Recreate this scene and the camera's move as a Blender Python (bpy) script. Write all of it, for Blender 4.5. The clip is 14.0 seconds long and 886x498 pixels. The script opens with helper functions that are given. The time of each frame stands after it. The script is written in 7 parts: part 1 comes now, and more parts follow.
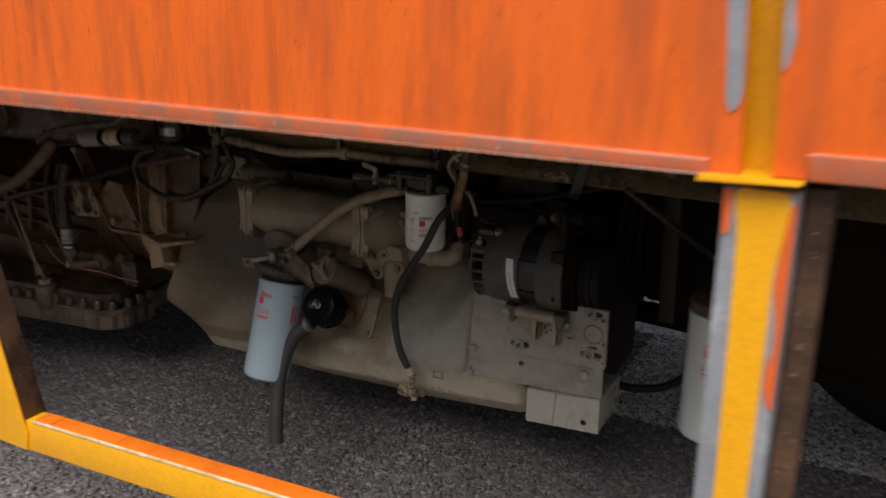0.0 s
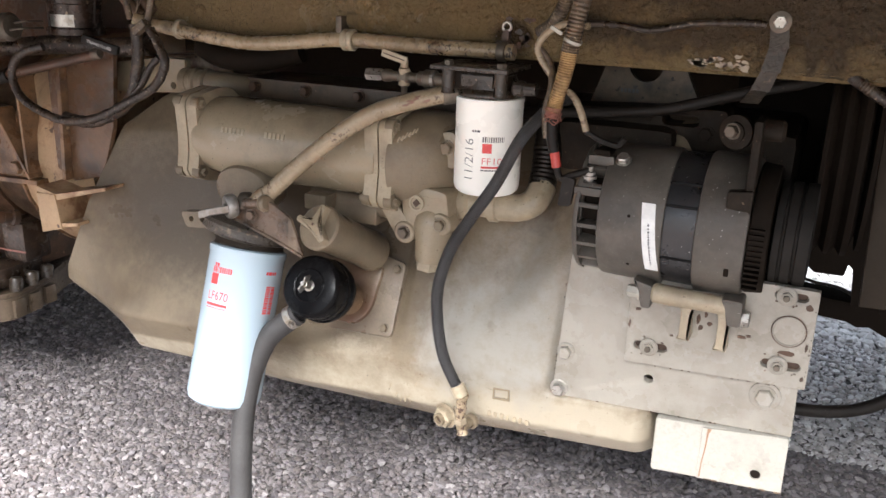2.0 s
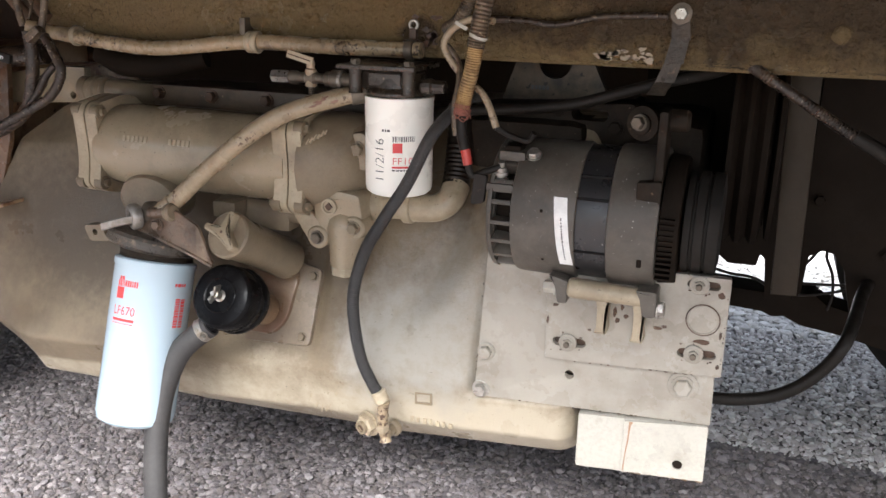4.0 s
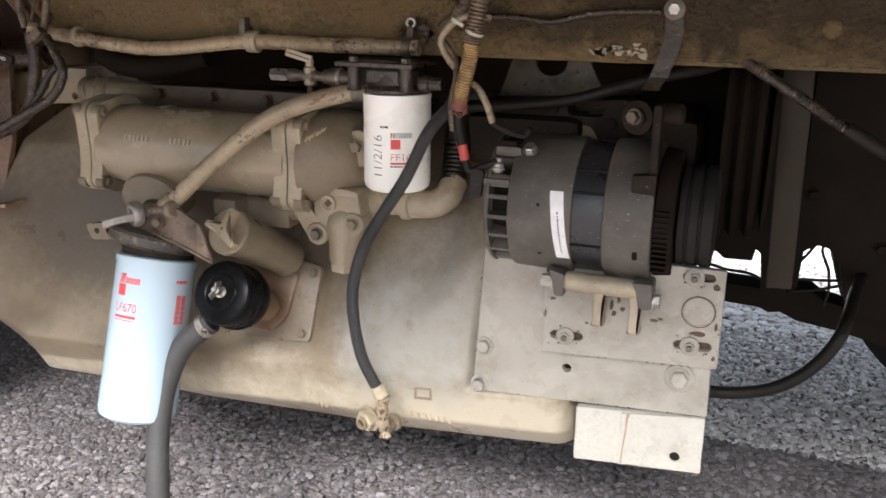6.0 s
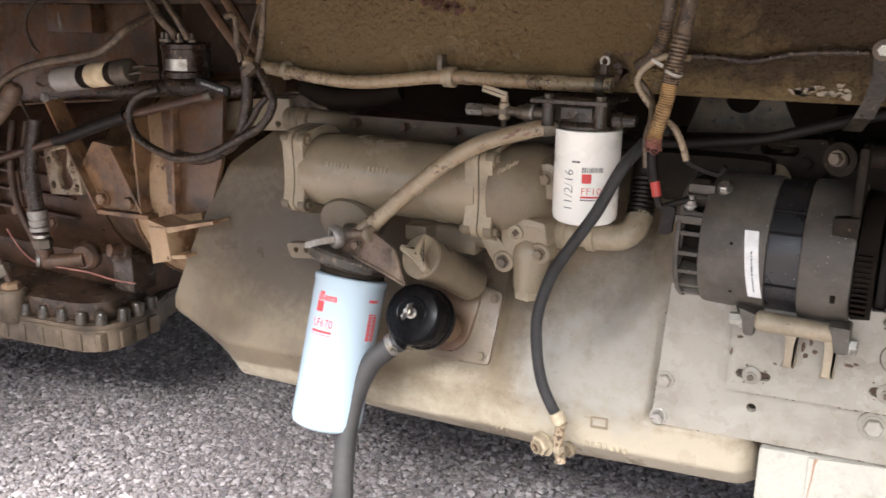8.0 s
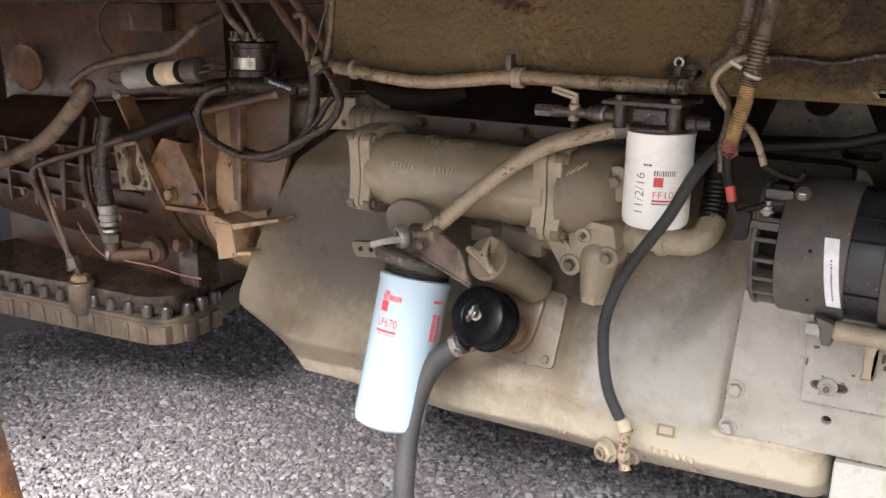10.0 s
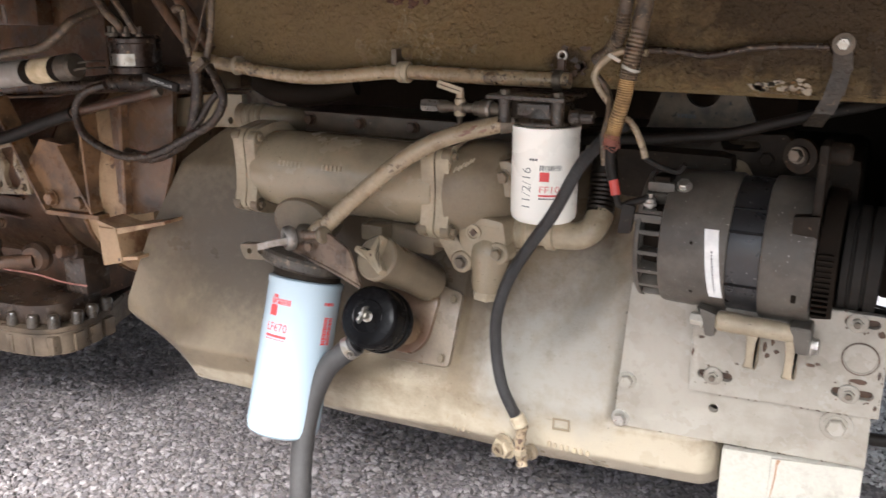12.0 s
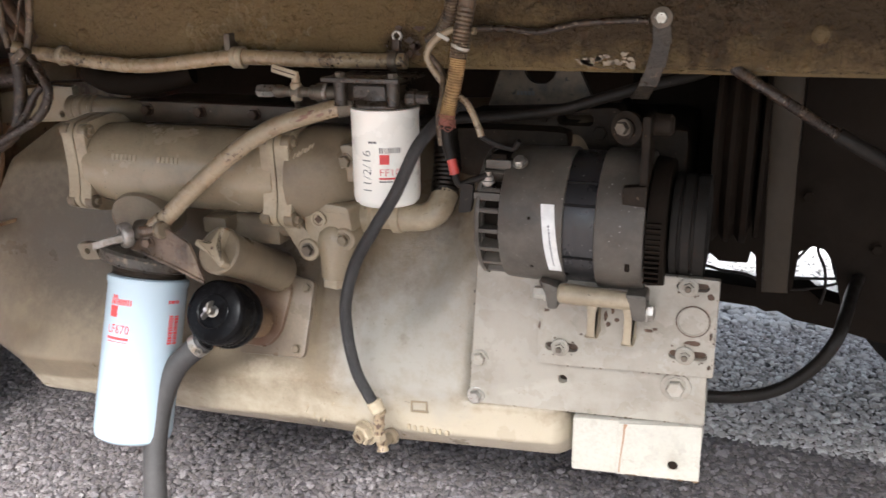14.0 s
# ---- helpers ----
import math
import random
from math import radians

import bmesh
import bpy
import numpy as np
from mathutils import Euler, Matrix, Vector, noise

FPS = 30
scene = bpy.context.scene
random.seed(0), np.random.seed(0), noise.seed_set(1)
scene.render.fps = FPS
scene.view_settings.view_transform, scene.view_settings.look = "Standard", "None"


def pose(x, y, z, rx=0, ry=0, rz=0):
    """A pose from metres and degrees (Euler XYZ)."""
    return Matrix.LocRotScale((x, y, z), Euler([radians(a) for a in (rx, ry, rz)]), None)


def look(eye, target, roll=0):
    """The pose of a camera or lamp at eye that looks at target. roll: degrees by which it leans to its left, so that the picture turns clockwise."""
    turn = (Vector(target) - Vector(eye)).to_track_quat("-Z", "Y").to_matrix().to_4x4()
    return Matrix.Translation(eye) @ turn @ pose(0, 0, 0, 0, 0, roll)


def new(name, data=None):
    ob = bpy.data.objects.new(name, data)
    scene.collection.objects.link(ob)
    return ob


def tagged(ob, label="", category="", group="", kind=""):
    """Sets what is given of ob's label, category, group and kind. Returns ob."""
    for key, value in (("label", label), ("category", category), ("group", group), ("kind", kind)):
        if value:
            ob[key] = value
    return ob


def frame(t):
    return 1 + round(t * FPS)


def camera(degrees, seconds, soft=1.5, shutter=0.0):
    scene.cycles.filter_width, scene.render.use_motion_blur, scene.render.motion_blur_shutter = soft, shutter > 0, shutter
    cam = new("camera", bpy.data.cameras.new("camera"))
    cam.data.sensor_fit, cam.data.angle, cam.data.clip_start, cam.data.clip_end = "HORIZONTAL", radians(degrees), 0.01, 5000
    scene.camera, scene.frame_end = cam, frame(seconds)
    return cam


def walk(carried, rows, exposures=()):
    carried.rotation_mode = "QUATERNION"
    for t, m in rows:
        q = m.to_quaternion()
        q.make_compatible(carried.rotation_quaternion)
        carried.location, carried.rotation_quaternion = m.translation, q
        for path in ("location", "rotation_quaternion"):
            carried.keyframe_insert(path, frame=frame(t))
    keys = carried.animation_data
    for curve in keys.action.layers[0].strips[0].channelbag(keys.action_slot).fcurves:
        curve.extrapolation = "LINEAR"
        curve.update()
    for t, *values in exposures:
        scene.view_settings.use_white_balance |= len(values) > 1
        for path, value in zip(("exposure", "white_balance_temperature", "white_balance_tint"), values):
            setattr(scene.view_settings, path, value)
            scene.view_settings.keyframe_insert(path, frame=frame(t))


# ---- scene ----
cam = camera(55.0, 14.0, soft=1.5, shutter=0.5)
PATH = [
    (0, (0.065, 0.101, 1.325), (-0.854, 1.78, 0.746), 1.0),
    (0.2, (-0.07, 0.198, 1.256), (-0.944, 1.9, 0.673), 2.5),
    (0.5, (-0.225, 0.354, 1.19), (-1.044, 2.049, 0.514), 3.4),
    (0.8, (-0.368, 0.477, 1.101), (-1.065, 2.207, 0.379), 4.7),
    (1, (-0.422, 0.557, 1.104), (-1.073, 2.292, 0.352), 2.6),
    (1.2, (-0.451, 0.596, 1.063), (-1.072, 2.356, 0.344), 1.7),
    (1.5, (-0.449, 0.663, 1.066), (-1.143, 2.408, 0.377), 0.9),
    (2, (-0.461, 0.668, 1.042), (-1.254, 2.394, 0.417), 1.9),
    (2.5, (-0.465, 0.667, 1.025), (-1.207, 2.421, 0.415), 1.8),
    (3, (-0.461, 0.675, 1.022), (-1.155, 2.451, 0.415), 1.8),
    (3.5, (-0.451, 0.687, 1.02), (-1.118, 2.473, 0.414), 1.4),
    (3.7, (-0.447, 0.694, 1.022), (-1.107, 2.484, 0.421), 1.3),
    (5.8, (-0.428, 0.681, 1.008), (-1.073, 2.484, 0.43), 0.9),
    (6, (-0.432, 0.679, 1.009), (-1.09, 2.477, 0.431), 0.8),
    (6.5, (-0.446, 0.669, 1.016), (-1.164, 2.447, 0.447), 0.7),
    (7, (-0.462, 0.646, 1.02), (-1.266, 2.392, 0.468), 0.9),
    (7.5, (-0.473, 0.626, 1.024), (-1.352, 2.34, 0.486), 1.0),
    (8, (-0.485, 0.613, 1.034), (-1.436, 2.289, 0.497), 0.5),
    (8.5, (-0.488, 0.608, 1.036), (-1.489, 2.255, 0.503), 0.3),
    (8.7, (-0.492, 0.604, 1.038), (-1.511, 2.241, 0.506), 0.2),
    (10.8, (-0.512, 0.624, 1.039), (-1.566, 2.233, 0.492), 0.5),
    (11, (-0.507, 0.633, 1.043), (-1.534, 2.26, 0.496), 0.4),
    (11.5, (-0.501, 0.647, 1.051), (-1.466, 2.311, 0.503), 0.2),
    (12, (-0.482, 0.66, 1.043), (-1.374, 2.359, 0.479), 0.3),
    (12.5, (-0.467, 0.667, 1.041), (-1.298, 2.395, 0.473), -0.1),
    (13, (-0.457, 0.676, 1.045), (-1.219, 2.436, 0.477), -0.5),
    (13.5, (-0.446, 0.686, 1.039), (-1.154, 2.463, 0.455), -0.6),
    (14, (-0.427, 0.699, 1.039), (-1.083, 2.491, 0.439), -0.7),
]
EXPOSURES = [(0, -0.02, 6700, 10), (0.2, 0.38, 6650, 10), (0.5, 1.10, 6600, 10), (1.0, 1.98, 6500, 10), (1.5, 2.80, 6400, 10), (2.0, 2.90, 6400, 10), (3.5, 2.84, 6400, 10), (6.0, 2.72, 6400, 10), (7.0, 2.84, 6400, 10), (8.7, 2.86, 6400, 10), (11, 2.70, 6400, 10), (12, 2.86, 6400, 10), (13.5, 2.92, 6400, 10), (14, 2.84, 6400, 10)]
walk(cam, [(t, look(eye, target, roll)) for t, eye, target, roll in PATH], EXPOSURES)

# ---- world, sun, exposure ----
world = bpy.data.worlds.new("overcast_sky")
scene.world = world
world.use_nodes = True
wn = world.node_tree
sky = wn.nodes.new("ShaderNodeTexSky")
sky.sky_type = "NISHITA"
sky.sun_disc = False
sky.sun_elevation = radians(57)
sky.sun_rotation = radians(168)
sky.dust_density = 2.0
sky.air_density = 1.0
veil = wn.nodes.new("ShaderNodeHueSaturation")  # thin cloud greys the blue
veil.inputs["Saturation"].default_value = 0.5
wn.links.new(sky.outputs[0], veil.inputs["Color"])
wn.links.new(veil.outputs[0], wn.nodes["Background"].inputs[0])
wn.nodes["Background"].inputs[1].default_value = 0.055
sun_data = bpy.data.lights.new("sun", "SUN")
sun_data.energy, sun_data.angle, sun_data.color = 5.0, radians(52), (0.978, 0.975, 0.99)
sun = new("sun", sun_data)
sun.matrix_world = look((1.52, -7.18, 11.3), (0, 0, 0))

# ---- materials ----
def mat(name, a, b, scale=6.0, rough=0.6, metal=0.0, bump=0.15, fine=90.0, dirt=None, dirt_at=0.58, dirt_scale=4.0,
        dirt_soft=0.12, chips=None, chip_at=0.68, chip_scale=30.0, streak=None, streak_at=0.6, specks=None, speck_at=0.66, speck_scale=260.0, coat=0.0, stretch=(1, 1, 1), grainy=0.35, spec=0.5, deep=0.004, rough_var=0.12, chip_mask=0.0, stain=None, layers=(), tones=()):
    """A painted, dusty or worn surface: two tones at a coarse scale, grain, stains and chips with bump."""
    m = bpy.data.materials.new(name)
    m.use_nodes = True
    t = m.node_tree
    p = t.nodes["Principled BSDF"]
    g = t.nodes.new("ShaderNodeNewGeometry")
    mp = t.nodes.new("ShaderNodeMapping")
    mp.inputs["Scale"].default_value = stretch
    t.links.new(g.outputs["Position"], mp.inputs["Vector"])

    def noise_node(sc, detail=6.0, r=0.6):
        n = t.nodes.new("ShaderNodeTexNoise")
        n.inputs["Scale"].default_value, n.inputs["Detail"].default_value, n.inputs["Roughness"].default_value = sc, detail, r
        t.links.new(mp.outputs[0], n.inputs["Vector"])
        return n

    def ramp(src, lo, hi):
        r = t.nodes.new("ShaderNodeMapRange")
        r.inputs["From Min"].default_value, r.inputs["From Max"].default_value = lo, hi
        t.links.new(src, r.inputs["Value"])
        return r.outputs[0]

    def mix(fac, x, y):
        n = t.nodes.new("ShaderNodeMix")
        n.data_type = "RGBA"
        t.links.new(fac, n.inputs[0])
        for socket, v in ((n.inputs[6], x), (n.inputs[7], y)):
            if isinstance(v, tuple):
                socket.default_value = (*v, 1)
            else:
                t.links.new(v, socket)
        return n.outputs[2]

    col = mix(ramp(noise_node(scale).outputs[0], 0.35, 0.65), a, b)
    grain = noise_node(fine, 4.0, 0.7)
    gm = t.nodes.new("ShaderNodeMapRange")
    gm.inputs["From Min"].default_value, gm.inputs["From Max"].default_value, gm.inputs["To Max"].default_value = 0.42, 0.75, grainy
    t.links.new(grain.outputs[0], gm.inputs["Value"])
    col = mix(gm.outputs[0], col, tuple(c * 0.55 for c in b))
    rg = ramp(noise_node(scale * 3).outputs[0], 0.3, 0.7)
    if dirt:
        d = ramp(noise_node(dirt_scale, 8.0, 0.65).outputs[0], dirt_at - dirt_soft, dirt_at + dirt_soft)
        col = mix(d, col, dirt)
    if streak:
        sm = t.nodes.new("ShaderNodeMapping")
        sm.inputs["Scale"].default_value = (38, 38, 2.6)
        t.links.new(g.outputs["Position"], sm.inputs["Vector"])
        sn = t.nodes.new("ShaderNodeTexNoise")
        sn.inputs["Scale"].default_value, sn.inputs["Detail"].default_value = 1.0, 5.0
        t.links.new(sm.outputs[0], sn.inputs["Vector"])
        col = mix(ramp(sn.outputs[0], streak_at, streak_at + 0.16), col, streak)
    if stain:  # stains and painted shade where the mesh says so, with a ragged edge
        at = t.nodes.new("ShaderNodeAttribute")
        at.attribute_name = "stain_and_shade"
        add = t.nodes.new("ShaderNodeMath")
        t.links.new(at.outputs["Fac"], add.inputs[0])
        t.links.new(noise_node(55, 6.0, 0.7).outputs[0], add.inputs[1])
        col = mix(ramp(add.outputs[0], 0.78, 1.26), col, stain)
    for layer, tint, lo, hi in layers:  # coats and lit tones painted in where the mesh says so
        at = t.nodes.new("ShaderNodeAttribute")
        at.attribute_name = layer
        add = t.nodes.new("ShaderNodeMath")
        t.links.new(at.outputs["Fac"], add.inputs[0])
        t.links.new(noise_node(38, 7.0, 0.72).outputs[0], add.inputs[1])
        col = mix(ramp(add.outputs[0], lo, hi), col, tint)
    if tones:  # every stone takes one of several colours
        cr = t.nodes.new("ShaderNodeValToRGB")
        cr.color_ramp.interpolation = "CONSTANT"
        while len(cr.color_ramp.elements) < len(tones):
            cr.color_ramp.elements.new(0.5)
        for k, tone in enumerate(tones):
            cr.color_ramp.elements[k].position = k / len(tones)
            cr.color_ramp.elements[k].color = (*tone, 1)
        t.links.new(g.outputs["Random Per Island"], cr.inputs[0])
        half = t.nodes.new("ShaderNodeMix")
        half.data_type, half.inputs[0].default_value = "RGBA", 0.72
        t.links.new(col, half.inputs[6])
        t.links.new(cr.outputs[0], half.inputs[7])
        col = half.outputs[2]
    if specks:
        col = mix(ramp(noise_node(speck_scale, 2.0, 0.5).outputs[0], speck_at, speck_at + 0.03), col, specks)
    if chips:
        c = ramp(noise_node(chip_scale, 5.0, 0.6).outputs[0], chip_at, chip_at + 0.02)
        if chip_mask:  # chips gather in patches
            both = t.nodes.new("ShaderNodeMath")
            both.operation = "MULTIPLY"
            t.links.new(c, both.inputs[0])
            t.links.new(ramp(noise_node(chip_mask, 2.0, 0.5).outputs[0], 0.50, 0.58), both.inputs[1])
            c = both.outputs[0]
        col = mix(c, col, chips)
    t.links.new(col, p.inputs["Base Color"])
    rr = t.nodes.new("ShaderNodeMapRange")
    rr.inputs["To Min"].default_value, rr.inputs["To Max"].default_value = max(rough - rough_var, 0.03), min(rough + rough_var, 1.0)
    t.links.new(rg, rr.inputs["Value"])
    t.links.new(rr.outputs[0], p.inputs["Roughness"])
    p.inputs["Metallic"].default_value = metal
    p.inputs["Specular IOR Level"].default_value = spec
    p.inputs["Coat Weight"].default_value = coat
    if bump:
        bn = t.nodes.new("ShaderNodeBump")
        bn.inputs["Strength"].default_value, bn.inputs["Distance"].default_value = bump, deep
        t.links.new(grain.outputs[0], bn.inputs["Height"])
        t.links.new(bn.outputs[0], p.inputs["Normal"])
    return m


OIL = (0.03, 0.022, 0.015)
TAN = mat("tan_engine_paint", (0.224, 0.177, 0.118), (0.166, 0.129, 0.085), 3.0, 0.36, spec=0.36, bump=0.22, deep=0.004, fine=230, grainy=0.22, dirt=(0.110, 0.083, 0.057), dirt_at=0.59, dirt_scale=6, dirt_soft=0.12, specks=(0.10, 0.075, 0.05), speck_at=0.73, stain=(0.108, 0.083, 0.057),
          layers=(("lit_facet", (0.385, 0.332, 0.248), 0.72, 1.22), ("overspray_sheen", (0.300, 0.278, 0.238), 0.76, 1.34)))
TAN_MID = mat("glossy_tan_paint", (0.312, 0.252, 0.170), (0.252, 0.202, 0.135), 5, 0.20, bump=0.12, fine=200, grainy=0.18, dirt=(0.15, 0.113, 0.077), dirt_at=0.64, dirt_scale=10, dirt_soft=0.16, specks=(0.10, 0.075, 0.05), speck_at=0.71)
TAN_LIGHT = mat("clean_tan_paint", (0.41, 0.34, 0.235), (0.34, 0.28, 0.19), 7, 0.38, bump=0.1, fine=140, dirt=(0.17, 0.13, 0.088), dirt_at=0.60, dirt_scale=12, dirt_soft=0.15, specks=(0.15, 0.11, 0.07), speck_at=0.70)
PLATE = mat("dusty_plate_paint", (0.345, 0.315, 0.263), (0.292, 0.265, 0.220), 6, 0.30, bump=0.06, fine=200, grainy=0.12, dirt=(0.18, 0.155, 0.122), dirt_at=0.62, dirt_scale=12, dirt_soft=0.16, chips=(0.09, 0.075, 0.062), chip_at=0.74, chip_scale=45, specks=(0.14, 0.12, 0.09), speck_at=0.735)
RAIL = mat("rough_undercoated_rail", (0.262, 0.184, 0.088), (0.215, 0.150, 0.071), 2.2, 0.22, bump=1.0, deep=0.009, fine=210, grainy=0.34, dirt=(0.145, 0.101, 0.052), dirt_at=0.63, dirt_scale=3.0, dirt_soft=0.2, specks=(0.06, 0.042, 0.026), speck_at=0.74, speck_scale=170, stain=(0.070, 0.047, 0.025))
# grime brown, also pushed red to imitate lens haze at the left
GRIME = mat("oily_grime", (0.108, 0.056, 0.031), (0.062, 0.033, 0.019), 14, 0.38, spec=0.4, bump=0.35, fine=120, dirt=(0.022, 0.014, 0.009), dirt_at=0.56, dirt_scale=16, dirt_soft=0.1, specks=(0.20, 0.125, 0.072), speck_at=0.67, speck_scale=150)
GRIME_TAN = mat("grimy_tan", (0.25, 0.158, 0.088), (0.14, 0.085, 0.046), 9, 0.5, bump=0.25, fine=130, dirt=OIL, dirt_at=0.6, dirt_scale=16, specks=(0.40, 0.30, 0.19), speck_at=0.70, speck_scale=120)
BELL = mat("rusty_cast_housing", (0.46, 0.312, 0.180), (0.35, 0.228, 0.128), 9, 0.40, bump=0.25, fine=140, dirt=(0.19, 0.092, 0.045), dirt_at=0.56, dirt_scale=13, dirt_soft=0.05, streak=(0.15, 0.080, 0.041), streak_at=0.60, chips=(0.08, 0.043, 0.026), chip_at=0.65, chip_scale=38)
ALT = mat("grey_cast_alternator", (0.086, 0.075, 0.062), (0.062, 0.054, 0.045), 7, 0.44, spec=0.35, bump=0.2, fine=240, grainy=0.15, metal=0.0, dirt=(0.122, 0.107, 0.088), dirt_at=0.58, dirt_scale=13, dirt_soft=0.13, specks=(0.40, 0.38, 0.35), speck_at=0.715, speck_scale=330, chips=(0.026, 0.021, 0.016), chip_at=0.71, chip_scale=42)
BLACK = mat("black_paint", (0.003, 0.003, 0.0035), (0.005, 0.0045, 0.0045), 14, 0.24, bump=0.0, grainy=0.1, spec=0.09, fine=150)
STATOR = mat("black_lacquered_core", (0.014, 0.014, 0.015), (0.024, 0.023, 0.024), 16, 0.32, bump=0.1, fine=160, specks=(0.30, 0.30, 0.28), speck_at=0.72, speck_scale=330)
RUBBER = mat("grey_black_rubber", (0.030, 0.028, 0.027), (0.042, 0.039, 0.037), 20, 0.6, bump=0.2, fine=300)
RUBBER_DARK = mat("black_rubber", (0.011, 0.009, 0.0075), (0.017, 0.014, 0.0115), 20, 0.5, spec=0.2, bump=0.15, fine=300, specks=(0.05, 0.04, 0.03), speck_at=0.69, speck_scale=220)
CAN_WHITE = mat("white_enamel", (0.87, 0.86, 0.79), (0.84, 0.83, 0.76), 5, 0.3, bump=0.0, grainy=0.0, fine=200, dirt=(0.6, 0.57, 0.5), dirt_at=0.72, dirt_scale=14)
CAN_BLUE = mat("cool_white_enamel", (0.375, 0.465, 0.515), (0.355, 0.44, 0.49), 5, 0.16, bump=0.0, grainy=0.0, fine=200, rough_var=0.04)
RED = mat("red_print", (0.70, 0.06, 0.06), (0.6, 0.05, 0.05), 40, 0.4, bump=0)
INK = mat("dark_print", (0.05, 0.05, 0.055), (0.08, 0.08, 0.08), 40, 0.5, bump=0)
PEN = mat("marker_ink", (0.06, 0.075, 0.07), (0.11, 0.13, 0.12), 90, 0.6, bump=0)
PAPER = mat("white_sticker", (0.8, 0.8, 0.78), (0.7, 0.7, 0.68), 60, 0.6, bump=0.02)
STEEL = mat("zinc_steel", (0.55, 0.53, 0.49), (0.4, 0.38, 0.34), 60, 0.35, metal=0.9, bump=0.1, fine=200, dirt=(0.2, 0.16, 0.11), dirt_at=0.6, dirt_scale=40)
DULL_BRIGHT = mat("rubbed_grey_steel", (0.36, 0.335, 0.305), (0.27, 0.25, 0.225), 50, 0.42, metal=0.45, bump=0.1, fine=200, dirt=(0.16, 0.12, 0.08), dirt_at=0.62, dirt_scale=40)
DULL = mat("dull_dirty_steel", (0.17, 0.142, 0.11), (0.11, 0.09, 0.07), 40, 0.5, metal=0.6, bump=0.2, fine=150)
HOSE_TAN = mat("overpainted_hose", (0.345, 0.270, 0.176), (0.275, 0.210, 0.135), 10, 0.26, bump=0.12, fine=200, dirt=(0.15, 0.092, 0.057), dirt_at=0.66, dirt_scale=16, specks=(0.06, 0.04, 0.025), speck_at=0.73, speck_scale=150, chips=(0.065, 0.036, 0.024), chip_at=0.55, chip_scale=170, chip_mask=11)
WIRE_WORN = mat("worn_tan_wire", (0.175, 0.122, 0.075), (0.085, 0.060, 0.040), 26, 0.42, bump=0.3, fine=250, dirt=(0.035, 0.025, 0.018), dirt_at=0.54, dirt_scale=55, dirt_soft=0.08, specks=(0.36, 0.28, 0.18), speck_at=0.66, speck_scale=210)
BRAID = mat("cloth_loom", (0.42, 0.27, 0.115), (0.25, 0.145, 0.06), 50, 0.8, bump=0.3, fine=300, dirt=(0.08, 0.05, 0.03), dirt_at=0.6, dirt_scale=25)
REDTAPE = mat("red_tape", (0.50, 0.06, 0.045), (0.38, 0.05, 0.04), 60, 0.4, bump=0.1)
ORANGE = mat("weathered_orange_paint", (0.86, 0.150, 0.012), (0.80, 0.122, 0.010), 3, 0.42, bump=0.03, fine=120, dirt=(0.42, 0.085, 0.020), dirt_at=0.60, dirt_scale=6, dirt_soft=0.14, coat=0.1, stretch=(3.5, 1, 0.55), streak=(0.25, 0.06, 0.016), streak_at=0.65, specks=(0.2, 0.05, 0.02), speck_at=0.72, speck_scale=90)
HEM = mat("scuffed_orange_edge", (0.60, 0.115, 0.028), (0.44, 0.105, 0.045), 14, 0.5, bump=0.05, fine=120, dirt=(0.26, 0.125, 0.085), dirt_at=0.54, dirt_scale=26, dirt_soft=0.12, specks=(0.62, 0.52, 0.45), speck_at=0.71, speck_scale=120)
YELLOW = mat("school_bus_yellow", (0.90, 0.42, 0.006), (0.84, 0.37, 0.006), 5, 0.38, bump=0.02, fine=120, coat=0.2)
ORANGE_TOP = mat("orange_sill_paint", (0.86, 0.20, 0.012), (0.76, 0.15, 0.012), 9, 0.4, bump=0.03, dirt=(0.35, 0.1, 0.02), dirt_at=0.68, dirt_scale=20)
PRIMER = mat("grey_primer", (0.27, 0.28, 0.30), (0.20, 0.205, 0.225), 20, 0.6, bump=0.1, fine=150, dirt=(0.42, 0.42, 0.42), dirt_at=0.66, dirt_scale=30)
UNDER = mat("dark_underbody", (0.045, 0.032, 0.022), (0.028, 0.020, 0.014), 3, 0.8, bump=0.2, fine=60, spec=0.1)
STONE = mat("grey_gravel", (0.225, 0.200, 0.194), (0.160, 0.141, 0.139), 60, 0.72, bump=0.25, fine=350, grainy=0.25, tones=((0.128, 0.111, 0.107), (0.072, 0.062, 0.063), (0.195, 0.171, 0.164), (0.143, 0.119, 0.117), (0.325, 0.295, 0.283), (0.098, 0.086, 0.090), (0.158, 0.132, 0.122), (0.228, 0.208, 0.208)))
# paler stones: bright daylight past the bus is put into their colour
SUNLIT_STONE = mat("stone_painted_sunlit", (0.76, 0.74, 0.71), (0.62, 0.60, 0.57), 30, 0.8, bump=0.2, fine=250, tones=((0.76, 0.74, 0.71), (0.60, 0.58, 0.56), (0.84, 0.82, 0.79), (0.68, 0.66, 0.63)))
HALF_LIT_STONE = mat("stone_painted_half_lit", (0.60, 0.575, 0.55), (0.44, 0.42, 0.40), 30, 0.8, bump=0.2, fine=250, tones=((0.68, 0.65, 0.62), (0.30, 0.275, 0.26), (0.85, 0.83, 0.80), (0.50, 0.455, 0.425), (0.66, 0.615, 0.58), (0.40, 0.36, 0.335)))
